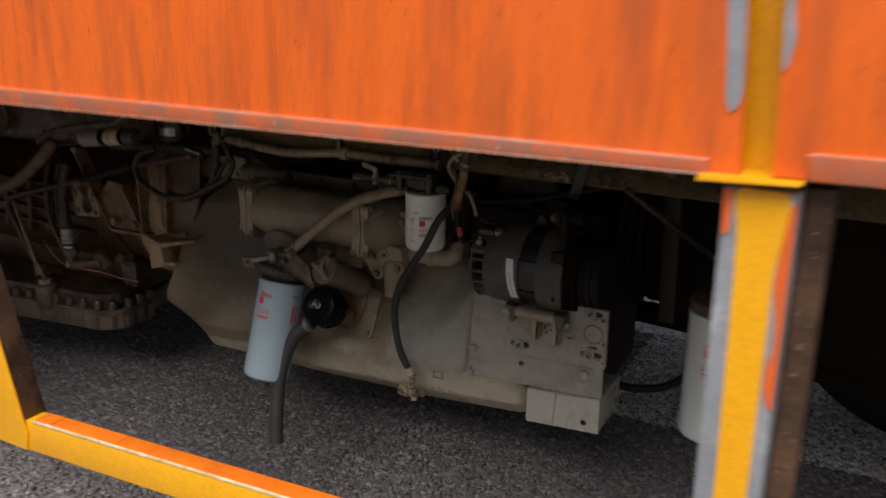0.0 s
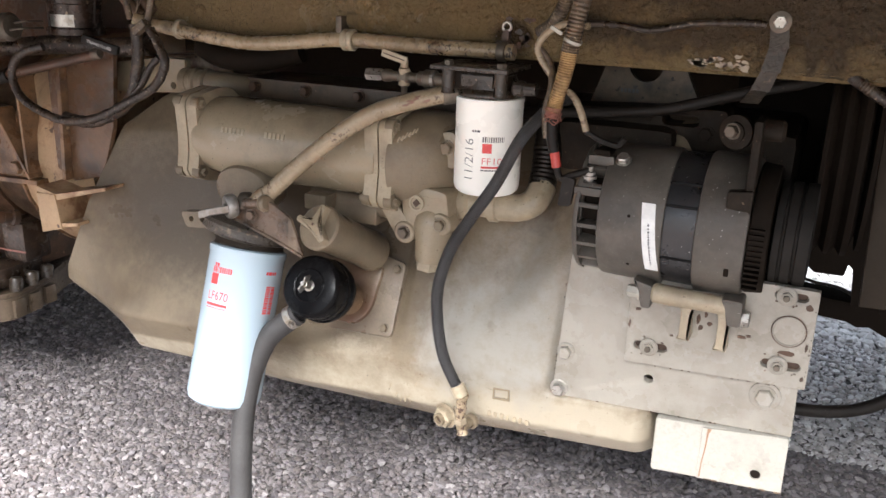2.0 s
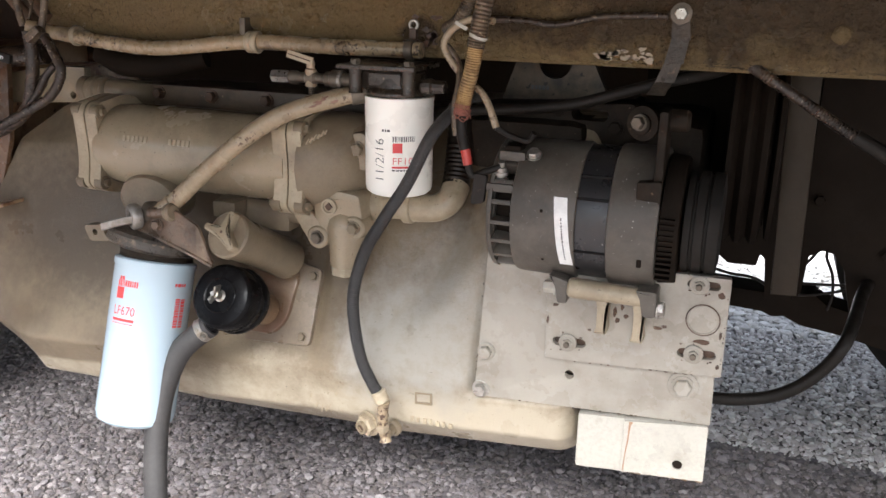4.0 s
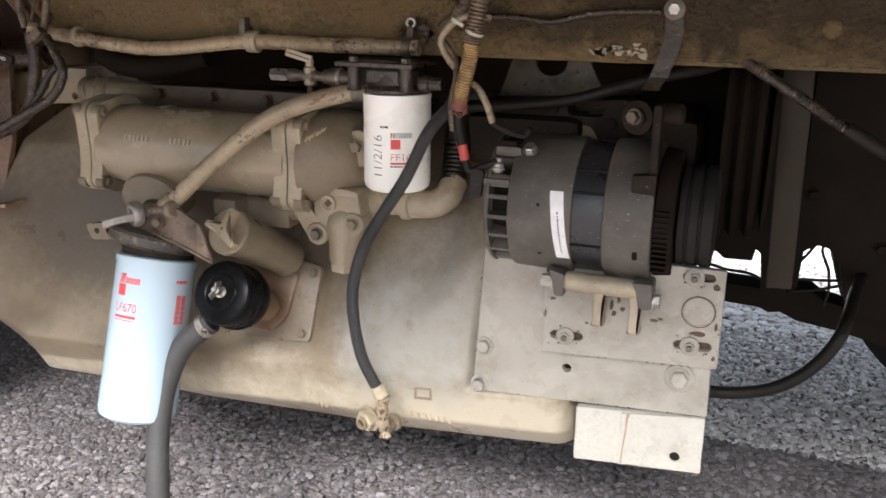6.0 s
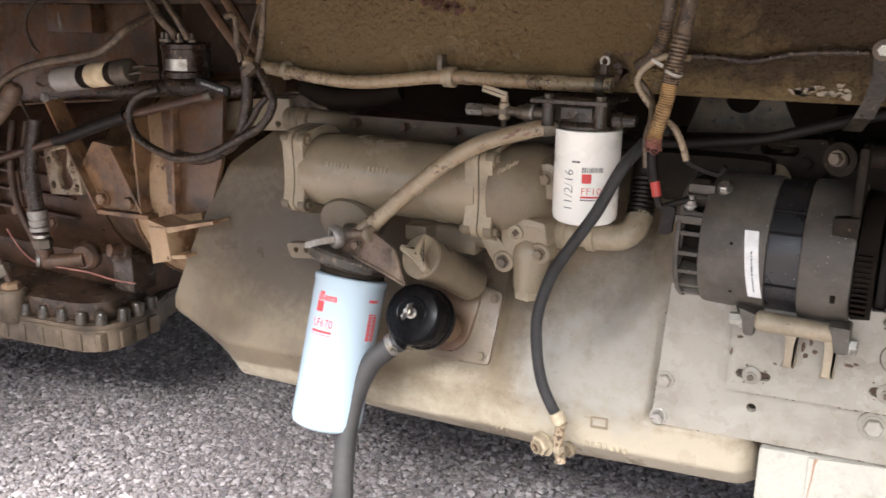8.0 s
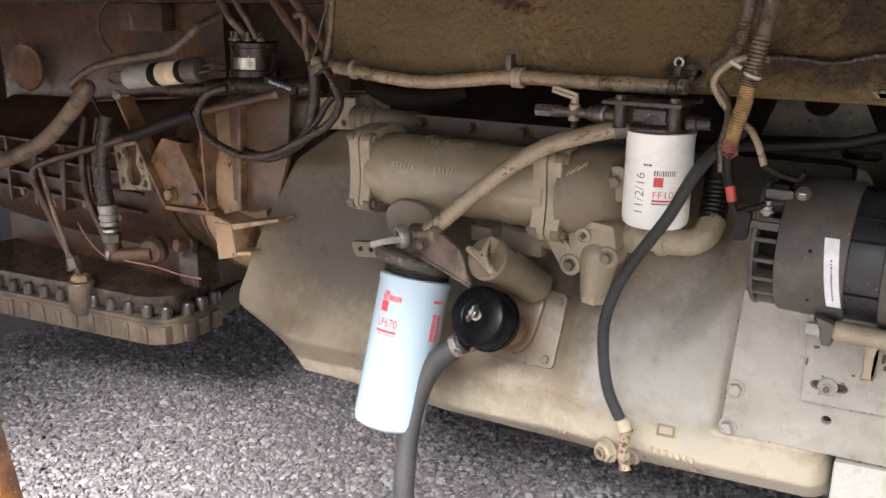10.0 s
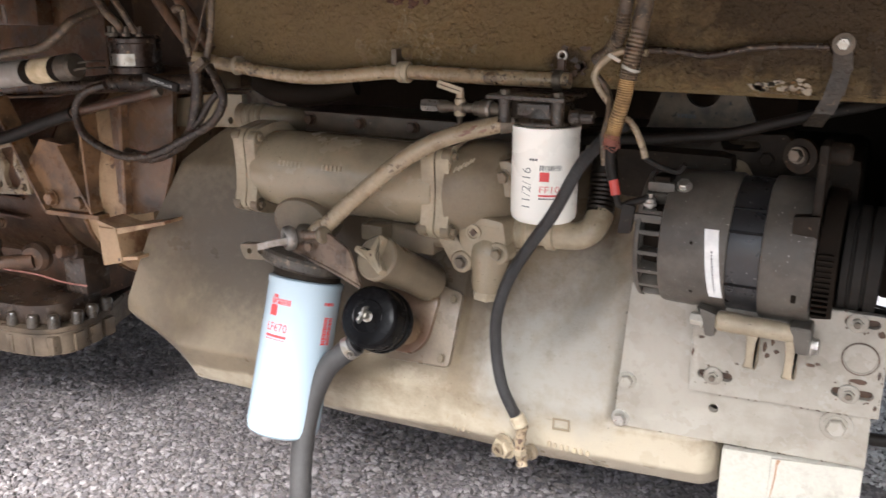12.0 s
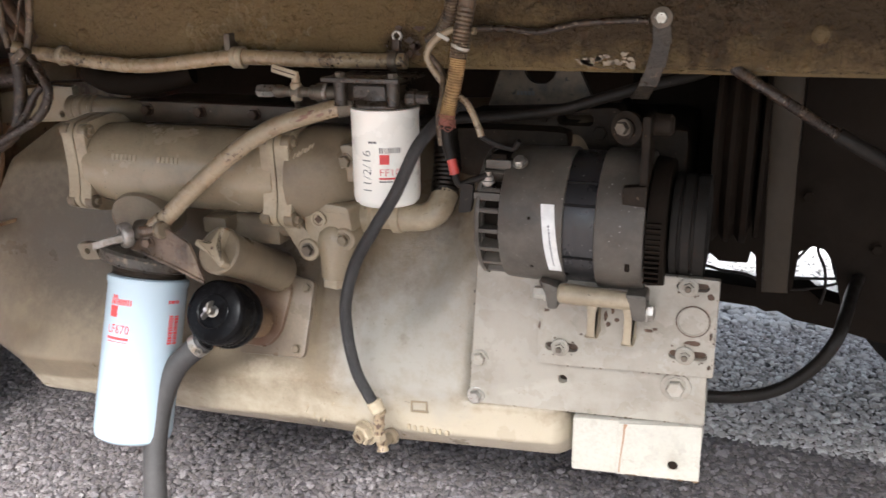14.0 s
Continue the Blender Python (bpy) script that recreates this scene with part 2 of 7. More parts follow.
PIPE_OILY = mat("oily_overpainted_pipe", (0.36, 0.272, 0.168), (0.26, 0.19, 0.115), 14, 0.28, bump=0.15, fine=200, dirt=(0.085, 0.057, 0.036), dirt_at=0.63, dirt_scale=13, dirt_soft=0.06, specks=(0.05, 0.035, 0.022), speck_at=0.70, speck_scale=150, chips=(0.03, 0.02, 0.014), chip_at=0.55, chip_scale=150, chip_mask=6)
CABLE_BROWN = mat("red_brown_cable", (0.19, 0.115, 0.07), (0.11, 0.066, 0.042), 18, 0.5, bump=0.25, fine=180, dirt=(0.055, 0.035, 0.024), dirt_at=0.58, dirt_scale=40, specks=(0.34, 0.25, 0.16), speck_at=0.70, speck_scale=170)
HOSE_DUSTY = mat("dust_coated_hose", (0.22, 0.155, 0.10), (0.14, 0.095, 0.062), 14, 0.6, bump=0.2, fine=160, dirt=(0.06, 0.042, 0.03), dirt_at=0.56, dirt_scale=24, dirt_soft=0.06)
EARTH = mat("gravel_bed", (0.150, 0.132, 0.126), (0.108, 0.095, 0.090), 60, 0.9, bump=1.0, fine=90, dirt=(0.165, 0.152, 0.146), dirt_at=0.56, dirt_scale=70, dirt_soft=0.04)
# near black, also standing in for shade in holes, gaps and behind pulleys
BLACK_AND_SHADE = mat("black_and_shade", (0.012, 0.0088, 0.0066), (0.017, 0.0125, 0.0092), 9, 0.75, bump=0.1, fine=120, spec=0.05)
# oily casting, its colour lowered further for the deep shade under the rail
SHADED_CAST = mat("shaded_oily_casting", (0.026, 0.019, 0.013), (0.014, 0.010, 0.007), 25, 0.62, spec=0.12, metal=0.0, bump=0.2, fine=160, specks=(0.09, 0.066, 0.044), speck_at=0.70, speck_scale=170)
CREAM = mat("cream_block_paint", (0.445, 0.422, 0.362), (0.39, 0.368, 0.313), 7, 0.32, bump=0.06, fine=160, dirt=(0.24, 0.205, 0.152), dirt_at=0.66, dirt_scale=14)
DUSTY = mat("dusty_black_sheath", (0.038, 0.025, 0.017), (0.022, 0.015, 0.011), 30, 0.32, bump=0.3, fine=250, spec=0.45, dirt=(0.085, 0.055, 0.034), dirt_at=0.60, dirt_scale=35, dirt_soft=0.1, specks=(0.24, 0.19, 0.14), speck_at=0.655, speck_scale=190)
OILY_RING = mat("oily_mottled_ring", (0.032, 0.027, 0.022), (0.075, 0.06, 0.045), 30, 0.35, bump=0.5, fine=160, deep=0.006, dirt=(0.2, 0.15, 0.10), dirt_at=0.62, dirt_scale=45, dirt_soft=0.04)
RUBBED = mat("rubbed_red_rubber", (0.24, 0.125, 0.085), (0.15, 0.08, 0.055), 60, 0.7, bump=0.1)
# rusty brown and olive, both reddened to imitate lens haze
BROWN = mat("rusty_hazed_sheet", (0.262, 0.148, 0.074), (0.160, 0.086, 0.043), 11, 0.33, bump=0.3, fine=150, dirt=(0.070, 0.040, 0.023), dirt_at=0.53, dirt_scale=17, dirt_soft=0.08, streak=(0.40, 0.27, 0.155), streak_at=0.64, specks=(0.045, 0.026, 0.015), speck_at=0.67, chips=(0.40, 0.285, 0.175), chip_at=0.70, chip_scale=55)
OLIVE = mat("dark_olive_casting", (0.058, 0.034, 0.019), (0.034, 0.020, 0.012), 8, 0.42, spec=0.35, bump=0.2, fine=150, dirt=(0.17, 0.105, 0.06), dirt_at=0.60, dirt_scale=14)
BRAIDED = mat("braided_hose_cover", (0.022, 0.021, 0.021), (0.036, 0.034, 0.033), 20, 0.4, bump=0.8, deep=0.003, fine=420, specks=(0.085, 0.08, 0.074), speck_at=0.63, speck_scale=430)
TYRE = mat("tyre_rubber", (0.011, 0.0095, 0.008), (0.018, 0.0155, 0.013), 10, 0.75, bump=0.2, fine=120, spec=0.2)

# ---- shape helpers ----
def axis_m(p, d, up=(0, 0, 1)):
    """A frame at p whose z runs along d."""
    z = Vector(d).normalized()
    u = Vector(up)
    if abs(z.dot(u)) > 0.95:
        u = Vector((0, 1, 0))
    x = u.cross(z).normalized()
    y = z.cross(x)
    m = Matrix((x, y, z)).transposed().to_4x4()
    m.translation = p
    return m


def lathe(bm, prof, m, seg=32, cap=True):
    """A turned body: (radius, height) rows round the z of m."""
    rings = []
    for r, h in prof:
        rings.append([bm.verts.new(m @ Vector((r * math.cos(k * math.tau / seg), r * math.sin(k * math.tau / seg), h))) for k in range(seg)])
    for a, b in zip(rings, rings[1:]):
        for k in range(seg):
            bm.faces.new((a[k], a[(k + 1) % seg], b[(k + 1) % seg], b[k]))
    if cap:
        bm.faces.new(rings[0][::-1])
        bm.faces.new(rings[-1])
    return bm


def smooth_path(pts, per=8):
    v = [Vector(p) for p in pts]
    v = [2 * v[0] - v[1]] + v + [2 * v[-1] - v[-2]]
    out = []
    for a, b, c, d in zip(v, v[1:], v[2:], v[3:]):
        for k in range(per):
            t = k / per
            out.append(0.5 * (2 * b + (c - a) * t + (2 * a - 5 * b + 4 * c - d) * t * t + (3 * b - a - 3 * c + d) * t ** 3))
    out.append(v[-2])
    return out


def tube(bm, pts, r, seg=12, per=8, ridges=0.0, every=2):
    """A hose, pipe or wire through the points; ridges: how far every few rings stand proud."""
    path = smooth_path(pts, per) if per > 1 else [Vector(p) for p in pts]
    tang = [(path[min(i + 1, len(path) - 1)] - path[max(i - 1, 0)]).normalized() for i in range(len(path))]
    n = tang[0].orthogonal().normalized()
    rings = []
    for i, (p, t) in enumerate(zip(path, tang)):
        n = (n - t * n.dot(t)).normalized()
        b = t.cross(n)
        rad = r + (ridges if i % every == 0 else 0)
        rings.append([bm.verts.new(p + rad * (n * math.cos(k * math.tau / seg) + b * math.sin(k * math.tau / seg))) for k in range(seg)])
    for a, b in zip(rings, rings[1:]):
        for k in range(seg):
            bm.faces.new((a[k], a[(k + 1) % seg], b[(k + 1) % seg], b[k]))
    bm.faces.new(rings[0][::-1])
    bm.faces.new(rings[-1])
    return bm


def box(bm, lo, hi, bevel=0.0, m=None):
    """A box between two corners with rounded edges."""
    tmp = bmesh.new()
    bmesh.ops.create_cube(tmp, size=1.0)
    lo, hi = Vector(lo), Vector(hi)
    for v in tmp.verts:
        v.co = Vector(((v.co.x + 0.5) * (hi.x - lo.x) + lo.x, (v.co.y + 0.5) * (hi.y - lo.y) + lo.y, (v.co.z + 0.5) * (hi.z - lo.z) + lo.z))
    if bevel:
        bmesh.ops.bevel(tmp, geom=tmp.edges[:], offset=bevel, segments=2, affect="EDGES", profile=0.6)
    return merge(bm, tmp, m)


def merge(bm, tmp, m=None):
    if m is not None:
        tmp.transform(m)
    me = bpy.data.meshes.new("tmp")
    tmp.to_mesh(me)
    tmp.free()
    bm.from_mesh(me)
    bpy.data.meshes.remove(me)
    return bm


def circle(cx, cz, r, n=20):
    return [(cx + r * math.cos(k * math.tau / n), cz + r * math.sin(k * math.tau / n)) for k in range(n)]


def slot(cx, cz, half, r, tilt=0.0, n=8):
    c, s = math.cos(tilt), math.sin(tilt)
    pts = [(half + r * math.cos(a), r * math.sin(a)) for a in [math.pi * (k / n - 0.5) for k in range(n + 1)]]
    pts += [(-half + r * math.cos(a), r * math.sin(a)) for a in [math.pi * (k / n + 0.5) for k in range(n + 1)]]
    return [(cx + x * c - z * s, cz + x * s + z * c) for x, z in pts]


def rounded(pts, r, n=4):
    """An outline with its corners rounded."""
    out = []
    for i, p in enumerate(pts):
        p, a, b = Vector(p), Vector(pts[i - 1]), Vector(pts[(i + 1) % len(pts)])
        da, db = (a - p), (b - p)
        k = min(r, da.length * 0.45, db.length * 0.45)
        s, e = p + da.normalized() * k, p + db.normalized() * k
        for j in range(n + 1):
            t = j / n
            q = (1 - t) ** 2 * s + 2 * t * (1 - t) * p + t * t * e
            out.append((q.x, q.y))
    return out


def prism(bm, outline, y0, y1, holes=(), bevel=0.0, m=None):
    """A plate in x and z from y0 (front) to y1, with holes through it."""
    tmp = bmesh.new()
    edges = []
    for loop in (outline, *holes):
        vs = [tmp.verts.new((x, y0, z)) for x, z in loop]
        edges += [tmp.edges.new((vs[i - 1], vs[i])) for i in range(len(vs))]
    if holes:
        bmesh.ops.triangle_fill(tmp, use_beauty=True, use_dissolve=True, edges=edges)
    else:
        tmp.faces.new(tmp.verts[:])
    got = bmesh.ops.extrude_face_region(tmp, geom=tmp.faces[:])
    for v in got["geom"]:
        if isinstance(v, bmesh.types.BMVert):
            v.co.y = y1
    bmesh.ops.recalc_face_normals(tmp, faces=tmp.faces[:])
    if bevel:
        rim = [e for e in tmp.edges if all(abs(v.co.y - y0) < 1e-6 for v in e.verts) and e.calc_face_angle(0) > 0.5]
        bmesh.ops.bevel(tmp, geom=rim, offset=bevel, segments=2, affect="EDGES", profile=0.6)
    return merge(bm, tmp, m)


def loft(bm, stations, per=6, closed_ends=True):
    """A skin over rows of points, smooth from station to station."""
    cols = [smooth_path([s[k] for s in stations], per) for k in range(len(stations[0]))]
    grid = [[bm.verts.new(c[i]) for c in cols] for i in range(len(cols[0]))]
    for a, b in zip(grid, grid[1:]):
        for k in range(len(cols)):
            bm.faces.new((a[k], a[(k + 1) % len(cols)], b[(k + 1) % len(cols)], b[k]))
    if closed_ends:
        bm.faces.new(grid[0][::-1])
        bm.faces.new(grid[-1])
    bmesh.ops.recalc_face_normals(bm, faces=bm.faces[:])
    return bm


def hexagon(bm, m, r, h):
    """A bolt head with its washer face."""
    lathe(bm, [(r * 1.25, 0), (r * 1.25, h * 0.18)], m, 18)
    lathe(bm, [(r, h * 0.18), (r, h * 0.85), (r * 0.86, h)], m, 6)
    return bm


def bars(bm, x0, x1, z0, z1, wide, gap, seed):
    """Writing that cannot be read: short bars in a row, flat in x and z at y = 0."""
    rnd = random.Random(seed)
    x = x0
    while x < x1:
        w = min(wide * rnd.uniform(0.5, 1.3), x1 - x)
        vs = [bm.verts.new((a, 0, b)) for a, b in ((x, z0), (x + w, z0), (x + w, z1), (x, z1))]
        bm.faces.new(vs)
        x += w + gap
    return bm


def lettering(bm, words, size, x, z, squeeze=1.0, turn=0.0, bold=0.0, align="LEFT"):
    """Writing in the built-in font, flat in x and z at y = 0."""
    cu = bpy.data.curves.new("lettering", "FONT")
    cu.body, cu.size, cu.align_x, cu.resolution_u, cu.offset = words, size, align, 3, bold
    ob = new("lettering", cu)
    bpy.context.view_layer.update()
    me = bpy.data.meshes.new_from_object(ob.evaluated_get(bpy.context.evaluated_depsgraph_get()))
    bpy.data.objects.remove(ob)
    bpy.data.curves.remove(cu)
    tmp = bmesh.new()
    tmp.from_mesh(me)
    bpy.data.meshes.remove(me)
    c, s = math.cos(turn), math.sin(turn)
    for v in tmp.verts:
        a, b = v.co.x * squeeze, v.co.y
        v.co = Vector((x + a * c - b * s, 0, z + a * s + b * c))
    return merge(bm, tmp)


def quad(bm, x0, x1, z0, z1, nx=1):
    for i in range(nx):
        a, b = x0 + (x1 - x0) * i / nx, x0 + (x1 - x0) * (i + 1) / nx
        bm.faces.new([bm.verts.new((p, 0, q)) for p, q in ((a, z0), (b, z0), (b, z1), (a, z1))])
    return bm


def wrap(bm, m, r, lift=0.0004):
    """Bends flat print round a can: x runs round it, z along it; m is the can's frame, its y axis away from the viewer."""
    lo, hi = min(v.co.x for v in bm.verts), max(v.co.x for v in bm.verts)
    for k in range(math.ceil(lo / 0.003), math.ceil(hi / 0.003)):
        bmesh.ops.bisect_plane(bm, geom=bm.verts[:] + bm.edges[:] + bm.faces[:], plane_co=(k * 0.003, 0, 0), plane_no=(1, 0, 0))
    for v in bm.verts:
        a = v.co.x / r
        v.co = m @ Vector(((r + lift) * math.sin(a), -(r + lift) * math.cos(a), v.co.z))
    return bm


def finish(name, bm, material, sharp=38):
    me = bpy.data.meshes.new(name)
    bm.to_mesh(me)
    bm.free()
    me.materials.append(material)
    me.polygons.foreach_set("use_smooth", [True] * len(me.polygons))
    me.set_sharp_from_angle(angle=radians(sharp))
    return me


def thing(name, base, label, category, group="", kind=""):
    ob = new(name)
    ob.empty_display_size = 0.05
    ob.location = base
    return tagged(ob, label, category, group, kind)


def base_of(ob):
    while ob.parent:
        ob = ob.parent
    return Vector(ob.location)


def part(name, bm, material, parent, label="", sharp=38):
    """One mesh object under a thing or under a part; the bmesh is in world metres."""
    bmesh.ops.translate(bm, verts=bm.verts[:], vec=-base_of(parent))
    ob = new(name, finish(name, bm, material, sharp))
    ob.parent = parent
    return tagged(ob, label)


def solid(name, bm, material, label="", category="", group="", kind="", sharp=38):
    """A thing or a piece of the setting that is one mesh; its origin lies at its lowest middle."""
    lo = Vector([min(v.co[i] for v in bm.verts) for i in range(3)])
    hi = Vector([max(v.co[i] for v in bm.verts) for i in range(3)])
    o = Vector(((lo.x + hi.x) / 2, (lo.y + hi.y) / 2, lo.z))
    bmesh.ops.translate(bm, verts=bm.verts[:], vec=-o)
    ob = new(name, finish(name, bm, material, sharp))
    ob.location = o
    return tagged(ob, label, category, group, kind)


BOLTS = {}


def bolt(parent, p, d=(0, -1, 0), r=0.007, h=0.007, material=None, name="bolt", turn=0.0, label=""):
    """A hexagon bolt head; equal bolts share their mesh."""
    key = (round(r, 4), round(h, 4), (material or TAN).name)
    if key not in BOLTS:
        BOLTS[key] = finish("bolt", hexagon(bmesh.new(), Matrix(), r, h), material or TAN, 30)
    ob = new(name, BOLTS[key])
    ob.parent = parent
    ob.matrix_basis = Matrix.Translation(-base_of(parent)) @ axis_m(p, d) @ pose(0, 0, 0, 0, 0, turn)
    return tagged(ob, label)

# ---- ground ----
# bed past the bus, its colour raised to read as sunlit
SUNLIT_BED = mat("bed_painted_sunlit", (0.34, 0.325, 0.308), (0.27, 0.257, 0.243), 60, 0.9, bump=1.0, fine=90, dirt=(0.22, 0.208, 0.196), dirt_at=0.56, dirt_scale=70, dirt_soft=0.04)
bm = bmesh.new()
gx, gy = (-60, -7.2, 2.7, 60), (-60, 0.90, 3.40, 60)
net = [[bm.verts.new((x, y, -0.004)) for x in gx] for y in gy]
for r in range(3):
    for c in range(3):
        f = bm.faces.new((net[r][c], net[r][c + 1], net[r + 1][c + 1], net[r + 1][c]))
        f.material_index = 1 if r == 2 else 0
yard = solid("ground", bm, EARTH, "grey gravel yard, painted paler past the bus as sunlit ground", "ground", kind="structure")
yard.data.materials.append(SUNLIT_BED)


def gravel(name, x0, x1, y0, y1, step, size, seed, material=STONE, label="loose grey crushed stones strewn over the yard"):
    """Loose crushed stones strewn over a stretch of the yard, one mesh."""
    rnd = np.random.default_rng(seed)
    ico = bmesh.new()
    bmesh.ops.create_icosphere(ico, subdivisions=1, radius=1.0)
    base = np.array([v.co[:] for v in ico.verts])
    tri = np.array([[v.index for v in f.verts] for f in ico.faces])
    ico.free()
    nx, ny = int((x1 - x0) / step), int((y1 - y0) / step)
    gx, gy = np.meshgrid(np.arange(nx), np.arange(ny))
    n = nx * ny
    cx = x0 + (gx.ravel() + rnd.uniform(-0.45, 1.45, n)) * step
    cy = y0 + (gy.ravel() + rnd.uniform(-0.45, 1.45, n)) * step
    s = size * np.minimum(rnd.lognormal(0.0, 0.34, n), 1.9)
    v = base[None] * (1 + rnd.uniform(-0.32, 0.32, (n, len(base), 1)))
    v = v * (s[:, None] * np.stack([rnd.uniform(0.85, 1.35, n), rnd.uniform(0.7, 1.1, n), rnd.uniform(0.42, 0.80, n)], 1))[:, None, :]
    a, b = rnd.uniform(0, math.tau, n), rnd.normal(0, 0.36, n)
    ca, sa, cb, sb = np.cos(a), np.sin(a), np.cos(b), np.sin(b)
    x, y, z = v[..., 0], v[..., 1] * cb[:, None] - v[..., 2] * sb[:, None], v[..., 1] * sb[:, None] + v[..., 2] * cb[:, None]
    px = x * ca[:, None] - y * sa[:, None] + cx[:, None]
    py = x * sa[:, None] + y * ca[:, None] + cy[:, None]
    pz = z + rnd.uniform(0.0, 0.55, n)[:, None] * s[:, None] + 0.004 * np.sin(cx * 3.1 + cy * 2.3)[:, None]
    co = np.stack([px, py, pz], -1).reshape(-1, 3).astype(np.float32)
    faces = (tri[None] + (np.arange(n) * len(base))[:, None, None]).reshape(-1)
    me = bpy.data.meshes.new(name)
    me.vertices.add(len(co))
    me.vertices.foreach_set("co", co.ravel())
    me.loops.add(len(faces))
    me.loops.foreach_set("vertex_index", faces.astype(np.int32))
    k = len(faces) // 3
    me.polygons.add(k)
    me.polygons.foreach_set("loop_start", np.arange(0, 3 * k, 3, dtype=np.int32))
    me.polygons.foreach_set("loop_total", np.full(k, 3, dtype=np.int32))
    me.polygons.foreach_set("use_smooth", np.zeros(k, dtype=bool))
    me.update(calc_edges=True)
    me.materials.append(material)
    ob = new(name, me)
    return tagged(ob, label, "gravel", kind="stuff")


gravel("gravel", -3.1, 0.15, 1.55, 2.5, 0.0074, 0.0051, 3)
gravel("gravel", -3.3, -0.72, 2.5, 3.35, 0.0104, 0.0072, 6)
gravel("gravel", -0.72, 0.35, 2.60, 3.35, 0.0088, 0.0058, 8, HALF_LIT_STONE, "stone chips near the far wheel, painted paler for light from beyond")
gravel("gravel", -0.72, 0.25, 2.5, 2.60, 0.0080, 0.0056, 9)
gravel("gravel", -2.6, 0.9, 3.35, 4.9, 0.0150, 0.0110, 4, SUNLIT_STONE, "stone chips past the bus, painted near white as sunlit ground")
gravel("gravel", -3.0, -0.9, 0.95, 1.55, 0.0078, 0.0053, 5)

# ---- the bus round the engine bay ----
bus = thing("bus_body", (-0.6, 2.1, 0.0), "orange and yellow bus side with an open engine bay", "bus")


def sheet(name, x0, x1, z0, z1, y0, y1, material, label="", bevel=0.002):
    return part(name, box(bmesh.new(), (x0, y0, z0), (x1, y1, z1), bevel), material, bus, label)


# pale tone that paints highlights on the folded panel edges
EDGE_GLINT = mat("worn_edge_glint", (0.92, 0.42, 0.26), (0.75, 0.30, 0.16), 30, 0.4, bump=0, dirt=(0.6, 0.55, 0.5), dirt_at=0.62, dirt_scale=9)
panel = part("side_panel", prism(bmesh.new(), [(-7.2, 1.0715), (-0.0765, 1.150), (-0.0875, 1.317), (-0.140, 2.05), (-7.2, 2.05)], 0.950, 0.962, bevel=0.001), ORANGE, bus, "weathered orange painted side panel")
part("hem", prism(bmesh.new(), [(-7.2, 1.1394), (-0.108, 1.1629), (-0.106, 1.1495), (-7.2, 1.0695)], 0.9448, 0.9495, bevel=0.001), HEM, panel, "folded lower edge, scuffed")
part("crease", prism(bmesh.new(), [(-7.2, 1.1397), (-0.108, 1.1632), (-0.108, 1.1641), (-7.2, 1.1406)], 0.9464, 0.9496), EDGE_GLINT, panel, "pale worn line along the fold, painted as its highlight")
part("lower_lip", prism(bmesh.new(), [(-7.2, 1.0680), (-0.106, 1.1480), (-0.106, 1.1492), (-7.2, 1.0692)], 0.9450, 0.960), EDGE_GLINT, panel, "rubbed pale bottom edge, painted as a highlight")
panel_r = part("side_panel", prism(bmesh.new(), [(-0.046, 1.1525), (2.6, 1.20), (2.6, 2.05), (-0.084, 2.05), (-0.053, 1.317)], 0.950, 0.962, bevel=0.001), ORANGE, bus, "weathered orange painted side panel")
part("hem", prism(bmesh.new(), [(-0.015, 1.178), (2.6, 1.226), (2.6, 1.20), (-0.012, 1.153)], 0.9448, 0.9495, bevel=0.001), HEM, panel_r)
part("crease", prism(bmesh.new(), [(-0.015, 1.1783), (2.6, 1.2263), (2.6, 1.2277), (-0.015, 1.1792)], 0.9464, 0.9496), EDGE_GLINT, panel_r)
sheet("post_channel", -0.17, -0.02, 1.150, 2.05, 1.000, 1.03, YELLOW, "recessed amber door post between the panels")
for edge, owner in ((prism(bmesh.new(), rounded([(-0.160, 2.05), (-0.105, 1.315), (-0.0985, 1.236), (-0.098, 1.225), (-0.091, 1.211), (-0.084, 1.221), (-0.0822, 1.237), (-0.0880, 1.317), (-0.1405, 2.05)], 0.004), 0.9478, 0.9505), panel),
             (prism(bmesh.new(), rounded([(-0.0525, 1.317), (-0.0498, 1.27), (-0.0475, 1.252), (-0.044, 1.261), (-0.040, 1.287), (-0.045, 1.314), (-0.050, 1.37), (-0.0545, 1.37)], 0.003), 0.9478, 0.9505), panel_r)):
    part("primer_patch", edge, PRIMER, owner, "bare grey patch where paint has worn off")
part("drip_flange", prism(bmesh.new(), [(-0.115, 1.1435), (-0.016, 1.1480), (-0.016, 1.1515), (-0.115, 1.1500)], 0.934, 1.0, bevel=0.001), YELLOW, bus)
post = part("door_post", prism(bmesh.new(), [(-0.092, 1.138), (-0.018, 1.138), (-0.012, 0.46), (-0.083, 0.46)], 0.957, 1.005, bevel=0.005), PRIMER, bus, "worn door post showing grey primer")
part("inner_return", prism(bmesh.new(), [(-0.015, 1.138), (0.012, 1.138), (0.016, 0.46), (-0.010, 0.46)], 0.985, 1.03), GRIME, bus, "dark brown inner flange of the post")
part("yellow_stripe", prism(bmesh.new(), rounded([(-0.081, 1.137), (-0.026, 1.137), (-0.025, 1.118), (-0.033, 1.05), (-0.031, 0.95), (-0.030, 0.80), (-0.024, 0.46), (-0.058, 0.46), (-0.061, 0.62), (-0.066, 0.85), (-0.070, 1.0), (-0.073, 1.09)], 0.01), 0.9545, 0.958), YELLOW, post, "brushed yellow paint")
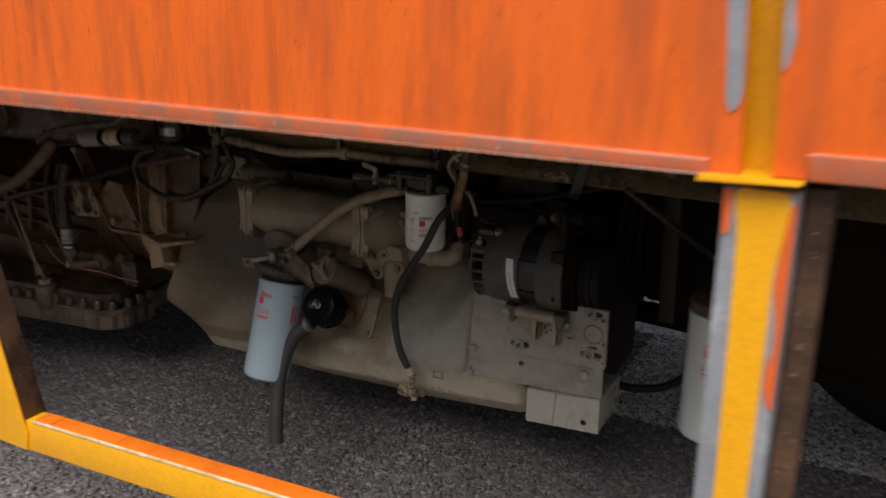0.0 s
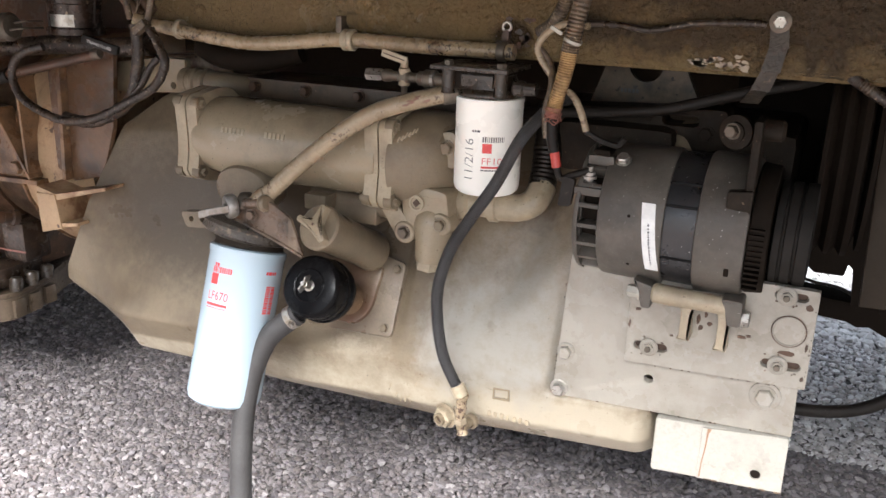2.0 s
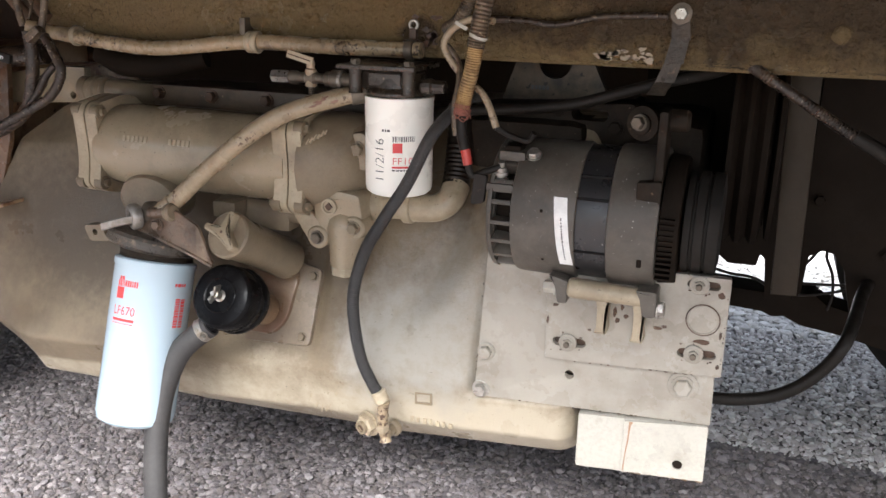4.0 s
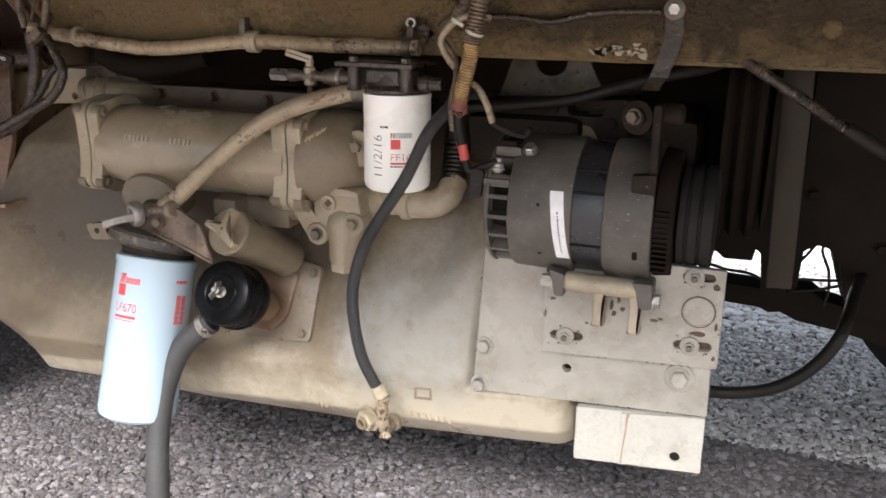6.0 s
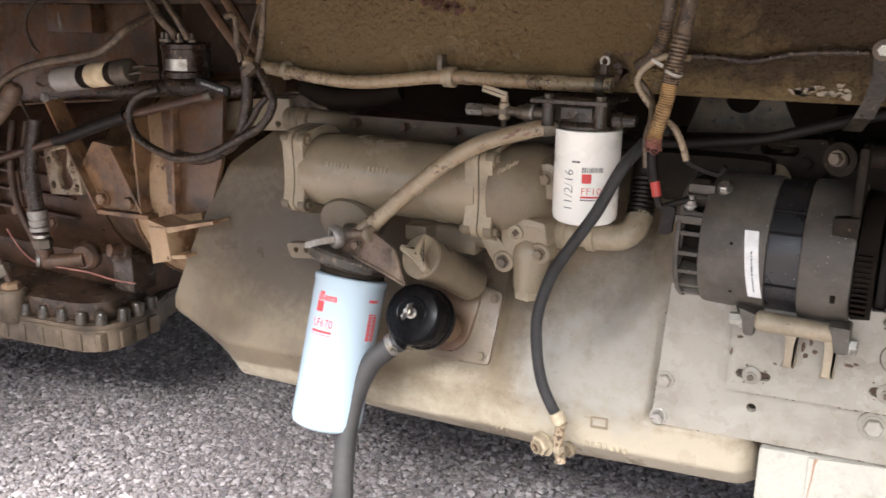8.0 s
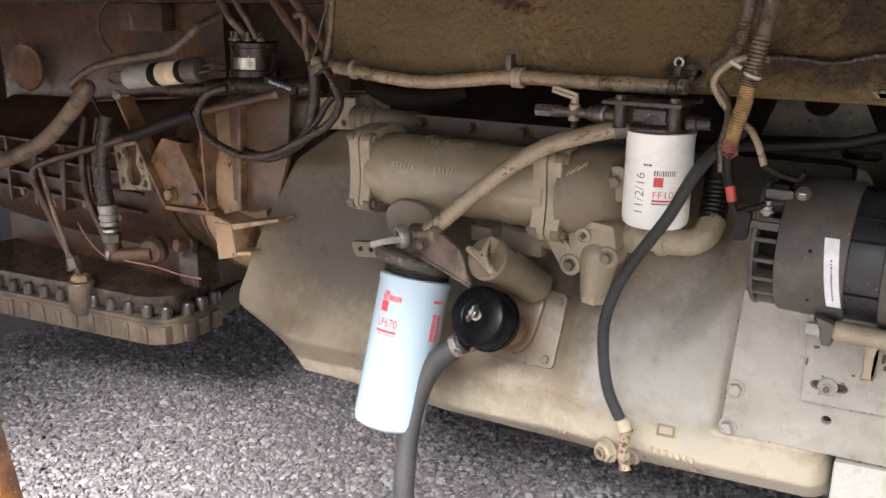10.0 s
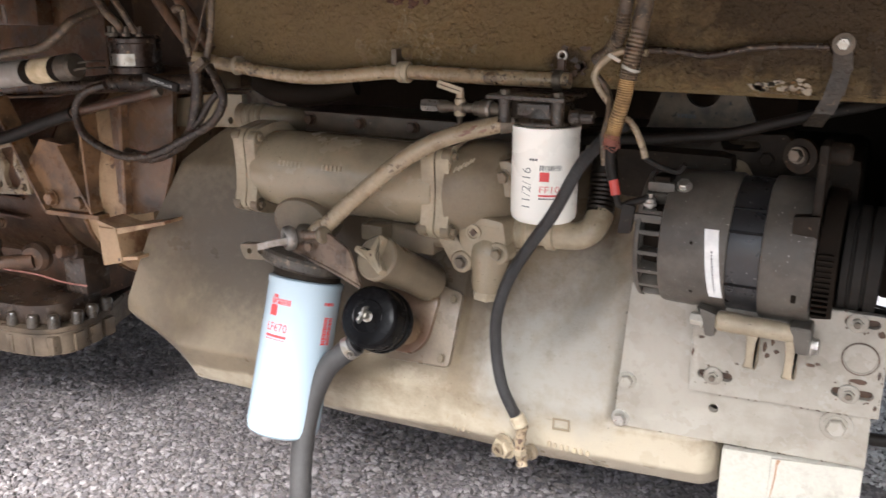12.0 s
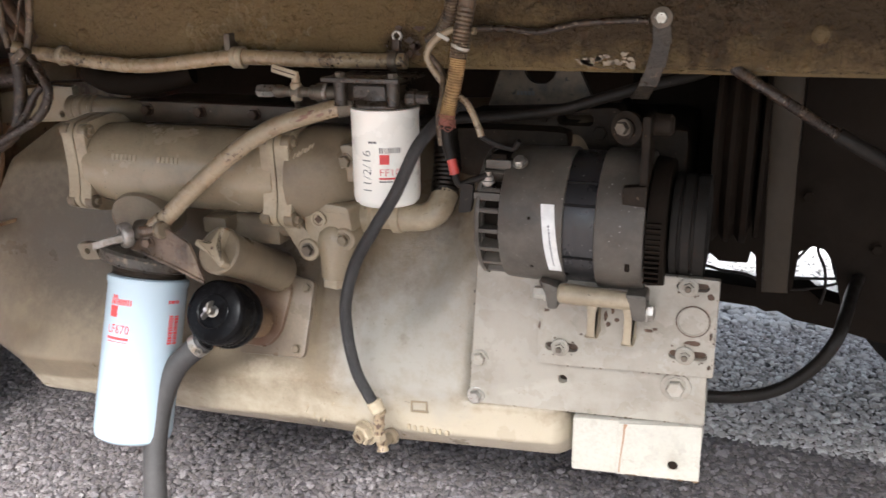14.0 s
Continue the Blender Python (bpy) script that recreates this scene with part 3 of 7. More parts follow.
part("orange_patch", prism(bmesh.new(), rounded([(-0.0255, 1.12), (-0.0195, 1.13), (-0.0172, 0.90), (-0.022, 0.905), (-0.028, 0.925), (-0.027, 0.955), (-0.023, 0.97), (-0.025, 1.0), (-0.031, 1.04), (-0.028, 1.09)], 0.006), 0.9552, 0.958), ORANGE, post)
part("orange_patch", prism(bmesh.new(), rounded([(-0.0915, 1.135), (-0.083, 1.135), (-0.082, 1.09), (-0.088, 1.085)], 0.003), 0.9552, 0.958), ORANGE, post)
# the low sill under the bay, a yellow channel with orange top plates
sill_m = Matrix.Translation((-1.276, 0.95, 0.5457)) @ pose(0, 0, 0, 0, -3.3, 0)
sill = part("sill", box(bmesh.new(), (-0.10, 0.0, -0.066), (1.22, 0.042, -0.003), 0.004, sill_m), YELLOW, bus, "yellow channel under the opening")
for a, b in ((0.0, 0.044), (0.047, 0.214), (0.2155, 1.2)):
    part("top_plate", box(bmesh.new(), (a, 0.001, -0.002), (b, 0.037, 0.0012), 0.001, sill_m), ORANGE_TOP, sill, "orange painted top plate")
# bright strip painted as the highlight on the sill's front edge
part("edge_highlight", box(bmesh.new(), (0.0, -0.0012, -0.0035), (1.2, 0.002, 0.0018), 0.0008, sill_m), mat("painted_highlight", (0.85, 0.72, 0.5), (0.7, 0.45, 0.2), 20, 0.3, bump=0), sill)
part("arch_frame", prism(bmesh.new(), [(-1.292, 0.515), (-1.342, 0.705), (-1.381, 0.85), (-1.444, 1.124), (-1.58, 1.120), (-1.58, 0.48), (-1.30, 0.48)], 0.946, 0.9495, bevel=0.001), YELLOW, bus, "sloping yellow end of the opening")
part("arch_return", prism(bmesh.new(), [(-1.296, 0.535), (-1.345, 0.705), (-1.384, 0.85), (-1.447, 1.124), (-1.58, 1.120), (-1.58, 0.49), (-1.31, 0.49)], 0.950, 0.995), GRIME, bus, "dark inner return of the opening")
# skirt out of view, its end set by how much it shades the gearbox
sheet("unseen_skirt", -7.2, -2.20, 0.46, 1.06, 0.950, 0.962, ORANGE, "unseen orange skirt panel, its end set to dim the left side")
sheet("floor_underside", -7.2, 2.6, 1.22, 1.26, 1.06, 3.25, UNDER, "dark underside of the bus floor")
# unseen far side, its arch cut to let light onto the gravel
part("far_side", prism(bmesh.new(), [(-7.2, 0.29), (-1.0, 0.29), (-0.98, 0.56), (-0.72, 0.64), (0.80, 0.64), (1.1, 0.56), (1.2, 0.29), (2.6, 0.29), (2.6, 2.05), (-7.2, 2.05)], 3.25, 3.27), UNDER, bus, "unseen far side of the bus, arched open to admit light")
# unseen roof, kept low so more light reaches past the bus
sheet("roof", -7.2, 2.6, 2.055, 2.08, 0.95, 3.27, ORANGE)
sheet("front_end", -7.24, -7.205, 0.22, 2.05, 0.95, 3.27, UNDER)
sheet("rear_end", 2.605, 2.64, 0.45, 2.05, 0.95, 3.27, UNDER)
sheet("crossmember", -1.72, -1.60, 0.93, 1.215, 2.0, 3.2, UNDER)
sheet("bulkhead", -0.30, -0.26, 0.62, 1.215, 2.3, 3.2, UNDER)

bus.location += Vector((-0.002, 0.030, 0.003))

# ---- frame rail with its clips ----
rail = thing("frame_rail", (-0.1, 1.9, 0.925), "tan chassis rail with rough stippled undercoating", "chassis rail")
part("rail_web", box(bmesh.new(), (-1.585, 1.852, 0.927), (1.6, 1.93, 1.218), 0.010), RAIL, rail)


def lumpy_skin(x0, x1, z0, z1, y, step, height, seed):
    """The rough sprayed undercoat on the rail's face: a fine sheet with soft lumps, rounded off at its lower edge."""
    nx, nz = int((x1 - x0) / step) + 1, int((z1 - z0) / step) + 1
    rng = np.random.default_rng(seed)
    field = np.zeros((nz, nx))
    for k, w in ((1, 1.0), (2, 1.0)):
        a = rng.normal(0, 1, (nz, nx))
        for axis in (0, 1):
            a = sum(np.roll(a, d, axis) for d in range(-k, k + 1)) / (2 * k + 1)
        field += w * a / a.std()
    field = np.clip(field / field.std(), -1.5, 2.6)
    patch = rng.normal(0, 1, (nz // 30 + 2, nx // 30 + 2))  # thick in some places, thin in others
    patch = np.clip(0.85 + 0.4 * np.repeat(np.repeat(patch, 30, 0), 30, 1)[:nz, :nx], 0.3, 1.5)
    for axis in (0, 1):
        patch = sum(np.roll(patch, d, axis) for d in range(-20, 21)) / 41
    field = field * patch
    xs, zs = np.linspace(x0, x1, nx), np.linspace(z0, z1, nz)
    edge = np.clip(1 - (zs - z0) / 0.016, 0, 1) ** 2 * 0.012
    ys = y - height * field + edge[:, None]
    co = np.stack([np.repeat(xs[None], nz, 0), ys, np.repeat(zs[:, None], nx, 1)], -1).reshape(-1, 3)
    i = (np.arange(nz - 1)[:, None] * nx + np.arange(nx - 1)[None]).ravel()
    quads = np.stack([i, i + 1, i + 1 + nx, i + nx], 1)
    me = bpy.data.meshes.new("undercoat")
    me.from_pydata((co - np.array(base_of(rail))).tolist(), [], quads.tolist())
    me.materials.append(RAIL)
    gx, gz = np.meshgrid(xs, zs)
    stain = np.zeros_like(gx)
    # true stains, then wide right-hand blots that paint in fading light
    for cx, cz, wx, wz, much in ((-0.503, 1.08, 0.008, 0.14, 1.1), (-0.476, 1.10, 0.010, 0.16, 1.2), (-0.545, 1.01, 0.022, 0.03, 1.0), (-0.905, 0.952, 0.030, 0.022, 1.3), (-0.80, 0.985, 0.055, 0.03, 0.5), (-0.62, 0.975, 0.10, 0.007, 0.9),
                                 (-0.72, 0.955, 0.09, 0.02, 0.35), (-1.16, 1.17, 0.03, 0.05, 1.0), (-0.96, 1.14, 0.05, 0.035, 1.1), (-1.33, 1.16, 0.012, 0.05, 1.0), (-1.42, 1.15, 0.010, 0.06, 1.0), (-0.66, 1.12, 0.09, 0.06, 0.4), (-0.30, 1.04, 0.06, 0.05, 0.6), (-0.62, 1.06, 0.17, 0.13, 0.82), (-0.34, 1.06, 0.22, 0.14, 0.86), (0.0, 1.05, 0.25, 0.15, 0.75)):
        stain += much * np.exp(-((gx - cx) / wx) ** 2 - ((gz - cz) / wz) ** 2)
    soak = me.attributes.new("stain_and_shade", "FLOAT", "POINT")
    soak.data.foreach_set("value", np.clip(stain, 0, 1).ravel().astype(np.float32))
    me.polygons.foreach_set("use_smooth", [True] * len(me.polygons))
    ob = new("undercoat", me)
    ob.parent = rail
    return tagged(ob, "rough lumpy undercoating")


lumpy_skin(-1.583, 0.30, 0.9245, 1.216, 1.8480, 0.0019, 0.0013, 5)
part("bottom_lip", box(bmesh.new(), (-1.30, 1.858, 0.9205), (1.6, 1.92, 0.927), 0.003), RAIL, rail)
rnd = random.Random(12)
for k in range(30):
    cx, cz, w = rnd.choice((-0.632, -0.622, -0.606, -0.59)) + rnd.gauss(0, 0.010), 0.931 + abs(rnd.gauss(0, 0.008)), rnd.uniform(0.0014, 0.0095)
    tmp = [(cx + w * rnd.uniform(0.35, 1.2) * math.cos(j * 0.6283), cz + 0.5 * w * rnd.uniform(0.3, 1.2) * math.sin(j * 0.6283)) for j in range(10)]
    part("pale_scrape", prism(bmesh.new(), tmp, 1.8462, 1.8505), HOSE_TAN, rail, "scraped patch of pale paint")
for x, z in ((-1.471, 0.961), (-1.173, 0.963), (-0.358, 0.972)):
    part("rivet", lathe(bmesh.new(), [(0.0125, -0.003), (0.0120, 0.003), (0.0095, 0.0075), (0.0055, 0.0098), (0.002, 0.0105)], axis_m((x, 1.851, z), (0, -1, 0)), 20), RAIL, rail)
for x, z in ((-1.178, 1.045),):
    part("hole", lathe(bmesh.new(), [(0.010, 0), (0.010, 0.0016), (0.007, 0.0018), (0.007, -0.004)], axis_m((x, 1.851, z), (0, -1, 0)), 14, True), GRIME, rail, "plugged hole with rusty edge")
for x, z in ((-1.491, 1.056), (-1.424, 1.055), (-1.248, 1.055)):
    part("small_hole", lathe(bmesh.new(), [(0.0045, -0.004), (0.0045, 0)], axis_m((x, 1.8440, z), (0, -1, 0)), 14), BLACK_AND_SHADE, rail, "small dark drilled hole")
RUST = mat("flaking_rust", (0.13, 0.055, 0.03), (0.07, 0.032, 0.02), 60, 0.8, bump=0.5, fine=200)
rnd = random.Random(41)
for k in range(22):  # undercoat flaked off down to rust
    cx, cz, w = -1.190 + rnd.gauss(0, 0.020), 1.046 + rnd.gauss(0, 0.007), rnd.uniform(0.003, 0.009)
    tmp = [(cx + w * rnd.uniform(0.4, 1.2) * math.cos(j * 0.6283), cz + 0.6 * w * rnd.uniform(0.3, 1.2) * math.sin(j * 0.6283)) for j in range(10)]
    part("rust_flake", prism(bmesh.new(), tmp, 1.8440, 1.850), RUST, rail, "rusty patch where undercoat flaked off")
clip = part("clip", box(bmesh.new(), (-0.918, 1.840, 0.944), (-0.907, 1.849, 0.962), 0.003), GRIME, rail, "steel pipe clip")
part("clip_ring", lathe(bmesh.new(), [(0.0048, 0), (0.0072, 0), (0.0082, 0.002), (0.0072, 0.004), (0.0048, 0.004), (0.0040, 0.002)], axis_m((-0.9115, 1.8455, 0.966), (0, -1, 0)), 20, False), STEEL, clip, "bright ring")
part("clip_band", lathe(bmesh.new(), [(0.0135, 0), (0.0145, 0.002), (0.0145, 0.010), (0.0135, 0.012)], axis_m((-0.918, 1.832, 0.932), (1, 0, 0)), 20), DULL, clip)
for k in range(26):
    cx, cz, w = -0.905 + rnd.gauss(0, 0.016), 0.940 + abs(rnd.gauss(0, 0.016)), rnd.uniform(0.002, 0.008)
    tmp = [(cx + w * rnd.uniform(0.35, 1.2) * math.cos(j * 0.6283), cz + 0.7 * w * rnd.uniform(0.3, 1.2) * math.sin(j * 0.6283)) for j in range(10)]
    part("tar_smear", prism(bmesh.new(), tmp, 1.8462, 1.850), GRIME, rail, "black tar smear round the clip")
bolt(rail, (-0.547, 1.8465, 0.992), r=0.0085, h=0.008, material=STEEL, label="zinc bolt with a ring washer")
part("washer", lathe(bmesh.new(), [(0.0135, 0), (0.0135, 0.003), (0.011, 0.0035)], axis_m((-0.547, 1.8475, 0.992), (0, -1, 0)), 20), DULL, rail)
bm = bmesh.new()
tmp = [(-0.558, 0.984, 1.847), (-0.556, 0.960, 1.842), (-0.562, 0.93, 1.838), (-0.572, 0.905, 1.845), (-0.585, 0.885, 1.87)]
for (xa, za, ya), (xb, zb, yb) in zip(tmp, tmp[1:]):
    vs = [bm.verts.new(p) for p in ((xa, ya, za), (xa + 0.022, ya, za), (xb + 0.024, yb, zb), (xb, yb, zb), (xa, ya + 0.003, za), (xa + 0.022, ya + 0.003, za), (xb + 0.024, yb + 0.003, zb), (xb, yb + 0.003, zb))]
    for f in ((0, 1, 2, 3), (7, 6, 5, 4), (0, 3, 7, 4), (1, 5, 6, 2), (0, 4, 5, 1), (3, 2, 6, 7)):
        bm.faces.new([vs[i] for i in f])
part("strap", bm, OILY_RING, rail, "dirty hanging webbing strap")

# ---- engine ----
engine = thing("engine", (-1.15, 1.95, 0.30), "tan painted horizontal diesel engine, dusty and oil-stained", "engine")


def case_shape(x, z, left):
    """How far back the casting's face lies: profiles at a few places along it, run together, with the fold that swells towards the plates."""
    knots = (0.300, 0.338, 0.418, 0.456, 0.600, 0.740, 0.800, 0.830)
    along = (-1.60, -1.30, -1.066, -1.046, -0.92, -0.64)
    rows = ((1.935, 1.862, 1.812, 1.807, 1.812, 1.853, 1.900, 1.960), (1.850, 1.775, 1.735, 1.748, 1.808, 1.860, 1.900, 1.960), (1.842, 1.786, 1.760, 1.774, 1.862, 1.915, 1.940, 1.98),
            (1.842, 1.802, 1.784, 1.799, 1.872, 1.925, 1.940, 1.98), (1.842, 1.801, 1.783, 1.793, 1.856, 1.915, 1.940, 1.98), (1.838, 1.799, 1.785, 1.796, 1.852, 1.905, 1.935, 1.97), (1.838, 1.799, 1.786, 1.797, 1.850, 1.900, 1.930, 1.97))
    spot = [np.interp(z, knots, r) for r in rows]
    y = spot[0] + (spot[1] - spot[0]) * np.clip((x - left) / (along[0] - left), 0, 1)
    for a, b, x0, x1 in zip(spot[1:], spot[2:], along, along[1:]):
        y = np.where(x > x0, a + (b - a) * np.clip((x - x0) / (x1 - x0), 0, 1), y)
    swell = np.interp(z, knots, (1.838, 1.801, 1.792, 1.798, 1.815, 1.848, 1.90, 1.96))
    fold = np.interp(z, (0.40, 0.445, 0.50, 0.55, 0.65, 0.80), (-0.99, -0.955, -0.915, -0.870, -0.825, -0.79))
    f = np.clip((x - fold + 0.025) / 0.075, 0, 1)
    f = f * f * (3 - 2 * f)
    y = y + (swell - y) * f
    y = np.where((x > -0.800) & (z > 0.400), np.maximum(y, 1.792 + 0.021 * np.clip((x + 0.800) / 0.010, 0, 1) * np.clip((z - 0.400) / 0.006, 0, 1)), y)  # the seat of the plates
    return y + 0.03 * np.clip((x + 0.668) / 0.028, 0, 1) ** 2


def crankcase_mesh(nu=280, nv=130):
    u, v = np.meshgrid(np.linspace(0, 1, nu), np.linspace(0, 1, nv))
    z = 0.300 + 0.515 * v
    left = np.interp(z, (0.300, 0.345, 0.428, 0.465, 0.60, 0.745, 0.80, 0.815), (-1.655, -1.72, -1.812, -1.795, -1.735, -1.675, -1.61, -1.59))
    x = left + (-0.640 - left) * u
    lift = np.interp(x, (-1.66, -1.3, -0.92, -0.66), (0.001, 0.007, 0.024, 0.046))
    y = case_shape(x, z, left)
    for _ in range(1):  # soften the cast edges
        y[1:-1, 1:-1] = (y[1:-1, :-2] + 2 * y[1:-1, 1:-1] + y[1:-1, 2:]) / 4
        y[1:-1, 1:-1] = (y[:-2, 1:-1] + 2 * y[1:-1, 1:-1] + y[2:, 1:-1]) / 4
    wide = np.pad(y, ((0, 0), (28, 28)), mode="edge")
    wide = np.stack([wide[:, k:k + nu] for k in range(57)]).mean(0)
    sweep = np.clip((z - 0.425) / 0.04, 0, 1) * np.clip((-1.16 - x) / 0.08, 0, 1)
    y = y + (wide - y) * sweep
    z = z + lift * (1 - 0.45 * v)
    pad = lambda a, back: np.pad(a, 1, mode="edge") if back is None else np.pad(a, 1, constant_values=back)
    x, y, z = pad(x, None), pad(y, 2.25), pad(z, None)
    return x, y, z


cx, cy, cz = crankcase_mesh()
nv, nu = cx.shape
idx = (np.arange(nv - 1)[:, None] * nu + np.arange(nu - 1)[None]).ravel()
me = bpy.data.meshes.new("crankcase")
me.from_pydata((np.stack([cx, cy, cz], -1).reshape(-1, 3) - np.array(base_of(engine))).tolist(), [], np.stack([idx, idx + 1, idx + 1 + nu, idx + nu], 1).tolist())
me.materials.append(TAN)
me.polygons.foreach_set("use_smooth", [True] * len(me.polygons))
me.set_sharp_from_angle(angle=radians(40))
case = new("crankcase", me)
case.parent = engine
tagged(case, "large tan cast sump and crankcase")
# light lower facet, sheen near the plates and shade at left are painted in
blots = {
    "stain_and_shade": ((-1.68, 0.68, 0.22, 0.18, 0.55), (-1.50, 0.57, 0.16, 0.10, 0.55), (-1.40, 0.64, 0.14, 0.12, 0.45), (-1.20, 0.66, 0.22, 0.08, 0.66), (-1.12, 0.60, 0.10, 0.08, 0.4), (-1.33, 0.47, 0.07, 0.05, 0.3), (-1.36, 0.68, 0.12, 0.06, 0.5), (-0.86, 0.68, 0.05, 0.08, 0.5), (-1.07, 0.615, 0.045, 0.03, 0.8), (-0.845, 0.705, 0.022, 0.03, 0.9), (-1.02, 0.59, 0.05, 0.03, 0.4)),
    "lit_facet": ((-1.25, 0.36, 0.22, 0.055, 0.55), (-0.84, 0.385, 0.26, 0.055, 0.75), (-0.70, 0.38, 0.10, 0.06, 0.6), (-1.13, 0.44, 0.06, 0.03, 0.3)),
    "overspray_sheen": ((-0.825, 0.55, 0.075, 0.16, 0.80), (-0.93, 0.53, 0.06, 0.12, 0.50), (-0.985, 0.48, 0.05, 0.12, 0.45), (-0.90, 0.46, 0.10, 0.06, 0.35)),
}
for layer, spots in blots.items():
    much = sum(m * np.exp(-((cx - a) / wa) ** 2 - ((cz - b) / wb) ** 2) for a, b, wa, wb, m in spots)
    if layer == "lit_facet":  # the lower facet of the sump is painted lighter, as bounced light leaves it
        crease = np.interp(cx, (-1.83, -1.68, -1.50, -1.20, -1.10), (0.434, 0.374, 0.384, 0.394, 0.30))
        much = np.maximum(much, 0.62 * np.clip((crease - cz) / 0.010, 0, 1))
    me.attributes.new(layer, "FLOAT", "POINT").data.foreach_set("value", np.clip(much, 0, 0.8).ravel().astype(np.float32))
# the cover plate and the raised casting marks
cov_m = Matrix.Translation((-1.06, 1.795, 0.465)) @ pose(0, 0, 0, -26, 0, 0) @ Matrix.Translation((1.06, 0, -0.465))
cover = part("cover_plate", prism(bmesh.new(), rounded([(-1.262, 0.455), (-1.064, 0.466), (-1.066, 0.590), (-1.135, 0.600), (-1.20, 0.600), (-1.266, 0.56)], 0.010), -0.008, 0.05, bevel=0.0025, m=cov_m), mat("dusty_pinkish_tan", (0.238, 0.186, 0.130), (0.182, 0.138, 0.095), 7, 0.34, bump=0.12, fine=220, dirt=(0.12, 0.086, 0.058), dirt_at=0.60, dirt_scale=9, dirt_soft=0.14), engine, "side cover plate with corner bolts")
bm = prism(bmesh.new(), rounded([(-1.245, 0.474), (-1.130, 0.474), (-1.108, 0.500), (-1.100, 0.585), (-1.15, 0.592), (-1.245, 0.56)], 0.022), -0.016, 0.0, bevel=0.006, m=cov_m)
part("raised_centre", bm, mat("rust_smeared_tan", (0.235, 0.165, 0.105), (0.165, 0.112, 0.072), 9, 0.34, bump=0.12, fine=200, dirt=(0.12, 0.062, 0.036), dirt_at=0.56, dirt_scale=12, dirt_soft=0.14), cover, "rust-smeared raised centre")
for x, z in ((-1.078, 0.577), (-1.079, 0.478), (-1.215, 0.466)):
    p = cov_m @ Vector((x, -0.008, z))
    bolt(cover, p, cov_m.to_3x3() @ Vector((0, -1, 0)), 0.007, 0.007, turn=17)
for k, (w, h) in enumerate(((0.006, 0.009), (0.005, 0.008), (0.006, 0.009), (0.004, 0.009), (0.006, 0.008), (0.005, 0.009), (0.006, 0.008))):
    x = -0.893 + k * 0.0105
    y = float(case_shape(np.array(x), np.array(0.372 - 0.016), np.array(-1.8)))
    part("cast_mark", box(bmesh.new(), (x, y - 0.0014, 0.368), (x + w, y + 0.004, 0.368 + h), 0.0008), TAN_LIGHT, case)
y = float(case_shape(np.array(-0.87), np.array(0.413 - 0.016), np.array(-1.8)))
bm = prism(bmesh.new(), [(-0.884, 0.402), (-0.856, 0.404), (-0.856, 0.424), (-0.884, 0.422)], y - 0.0012, y + 0.006, [[(-0.881, 0.405), (-0.859, 0.407), (-0.859, 0.421), (-0.881, 0.419)]])
part("cast_frame", bm, TAN, case)
rnd = random.Random(77)
for k in range(14):
    x, z = rnd.choice((-1.035, -1.02, -1.05, -1.60)) + rnd.uniform(-0.02, 0.02), rnd.uniform(0.352, 0.405)
    y = float(case_shape(np.array(x), np.array(z - 0.016), np.array(-1.8)))
    w, h = rnd.uniform(0.0008, 0.0022), rnd.uniform(0.003, 0.012)
    part("scuff", prism(bmesh.new(), [(x + w * math.cos(j * 0.9) * rnd.uniform(0.6, 1.2) + 0.25 * h * math.sin(j * 0.9), z + h * math.sin(j * 0.9) * rnd.uniform(0.6, 1.1)) for j in range(7)], y - 0.0006, y + 0.006), TAN_LIGHT, case, "pale scuff in the paint")
# oil cooler: a round housing lying along the block between two bolted flanges
CY, CZ = 1.815, 0.762
cooler = part("oil_cooler", lathe(bmesh.new(), [(0.060, 0), (0.064, 0.01), (0.067, 0.05), (0.066, 0.18), (0.064, 0.30), (0.061, 0.345)], axis_m((-1.425, CY, CZ), (1, 0, 0)), 48), TAN_MID, engine, "cylindrical tan oil cooler housing")


def cooler_flange(x0, x1, name):
    outline = [(0, 0.079), (0.030, 0.074), (0.050, 0.072), (0.062, 0.058), (0.060, 0.03), (0.058, 0), (0.060, -0.03), (0.066, -0.056), (0.052, -0.070), (0.02, -0.078), (-0.03, -0.074), (-0.06, -0.05), (-0.062, 0.05), (-0.03, 0.076)]
    bm = bmesh.new()
    mid = (x0 + x1) / 2
    for a, b in ((x0, mid - 0.0008), (mid + 0.0008, x1)):
        tmp = bmesh.new()
        prism(tmp, rounded(outline, 0.012), a, b, bevel=0.003)
        merge(bm, tmp, Matrix(((0, 1, 0, 0), (-1, 0, 0, CY), (0, 0, 1, CZ), (0, 0, 0, 1))))
    f = part(name, bm, TAN_LIGHT, cooler, "bolted flange")
    for dy, dz in ((-0.050, 0.058), (-0.055, -0.055)):
        for s, xx in ((-1, x0), (1, x1)):
            p = Matrix.Translation((xx, CY + dy, CZ + dz)) @ axis_m((0, 0, 0), (s, 0, 0))
            lug = lathe(bmesh.new(), [(0.0115, -0.012), (0.0115, 0.002), (0.009, 0.003)], p, 14)
            part("lug", lug, TAN, f)
            bolt(f, (xx + s * 0.002, CY + dy, CZ + dz), (s, 0, 0), 0.0062, 0.007)
    return f


cooler_flange(-1.456, -1.411, "flange")
cooler_flange(-1.096, -1.048, "flange")
bm = lathe(bmesh.new(), [(0.046, -0.03), (0.045, 0.008), (0.042, 0.014), (0.030, 0.0175), (0.012, 0.019)], axis_m((0, 0, 0), (0, -1, -0.1)), 40)
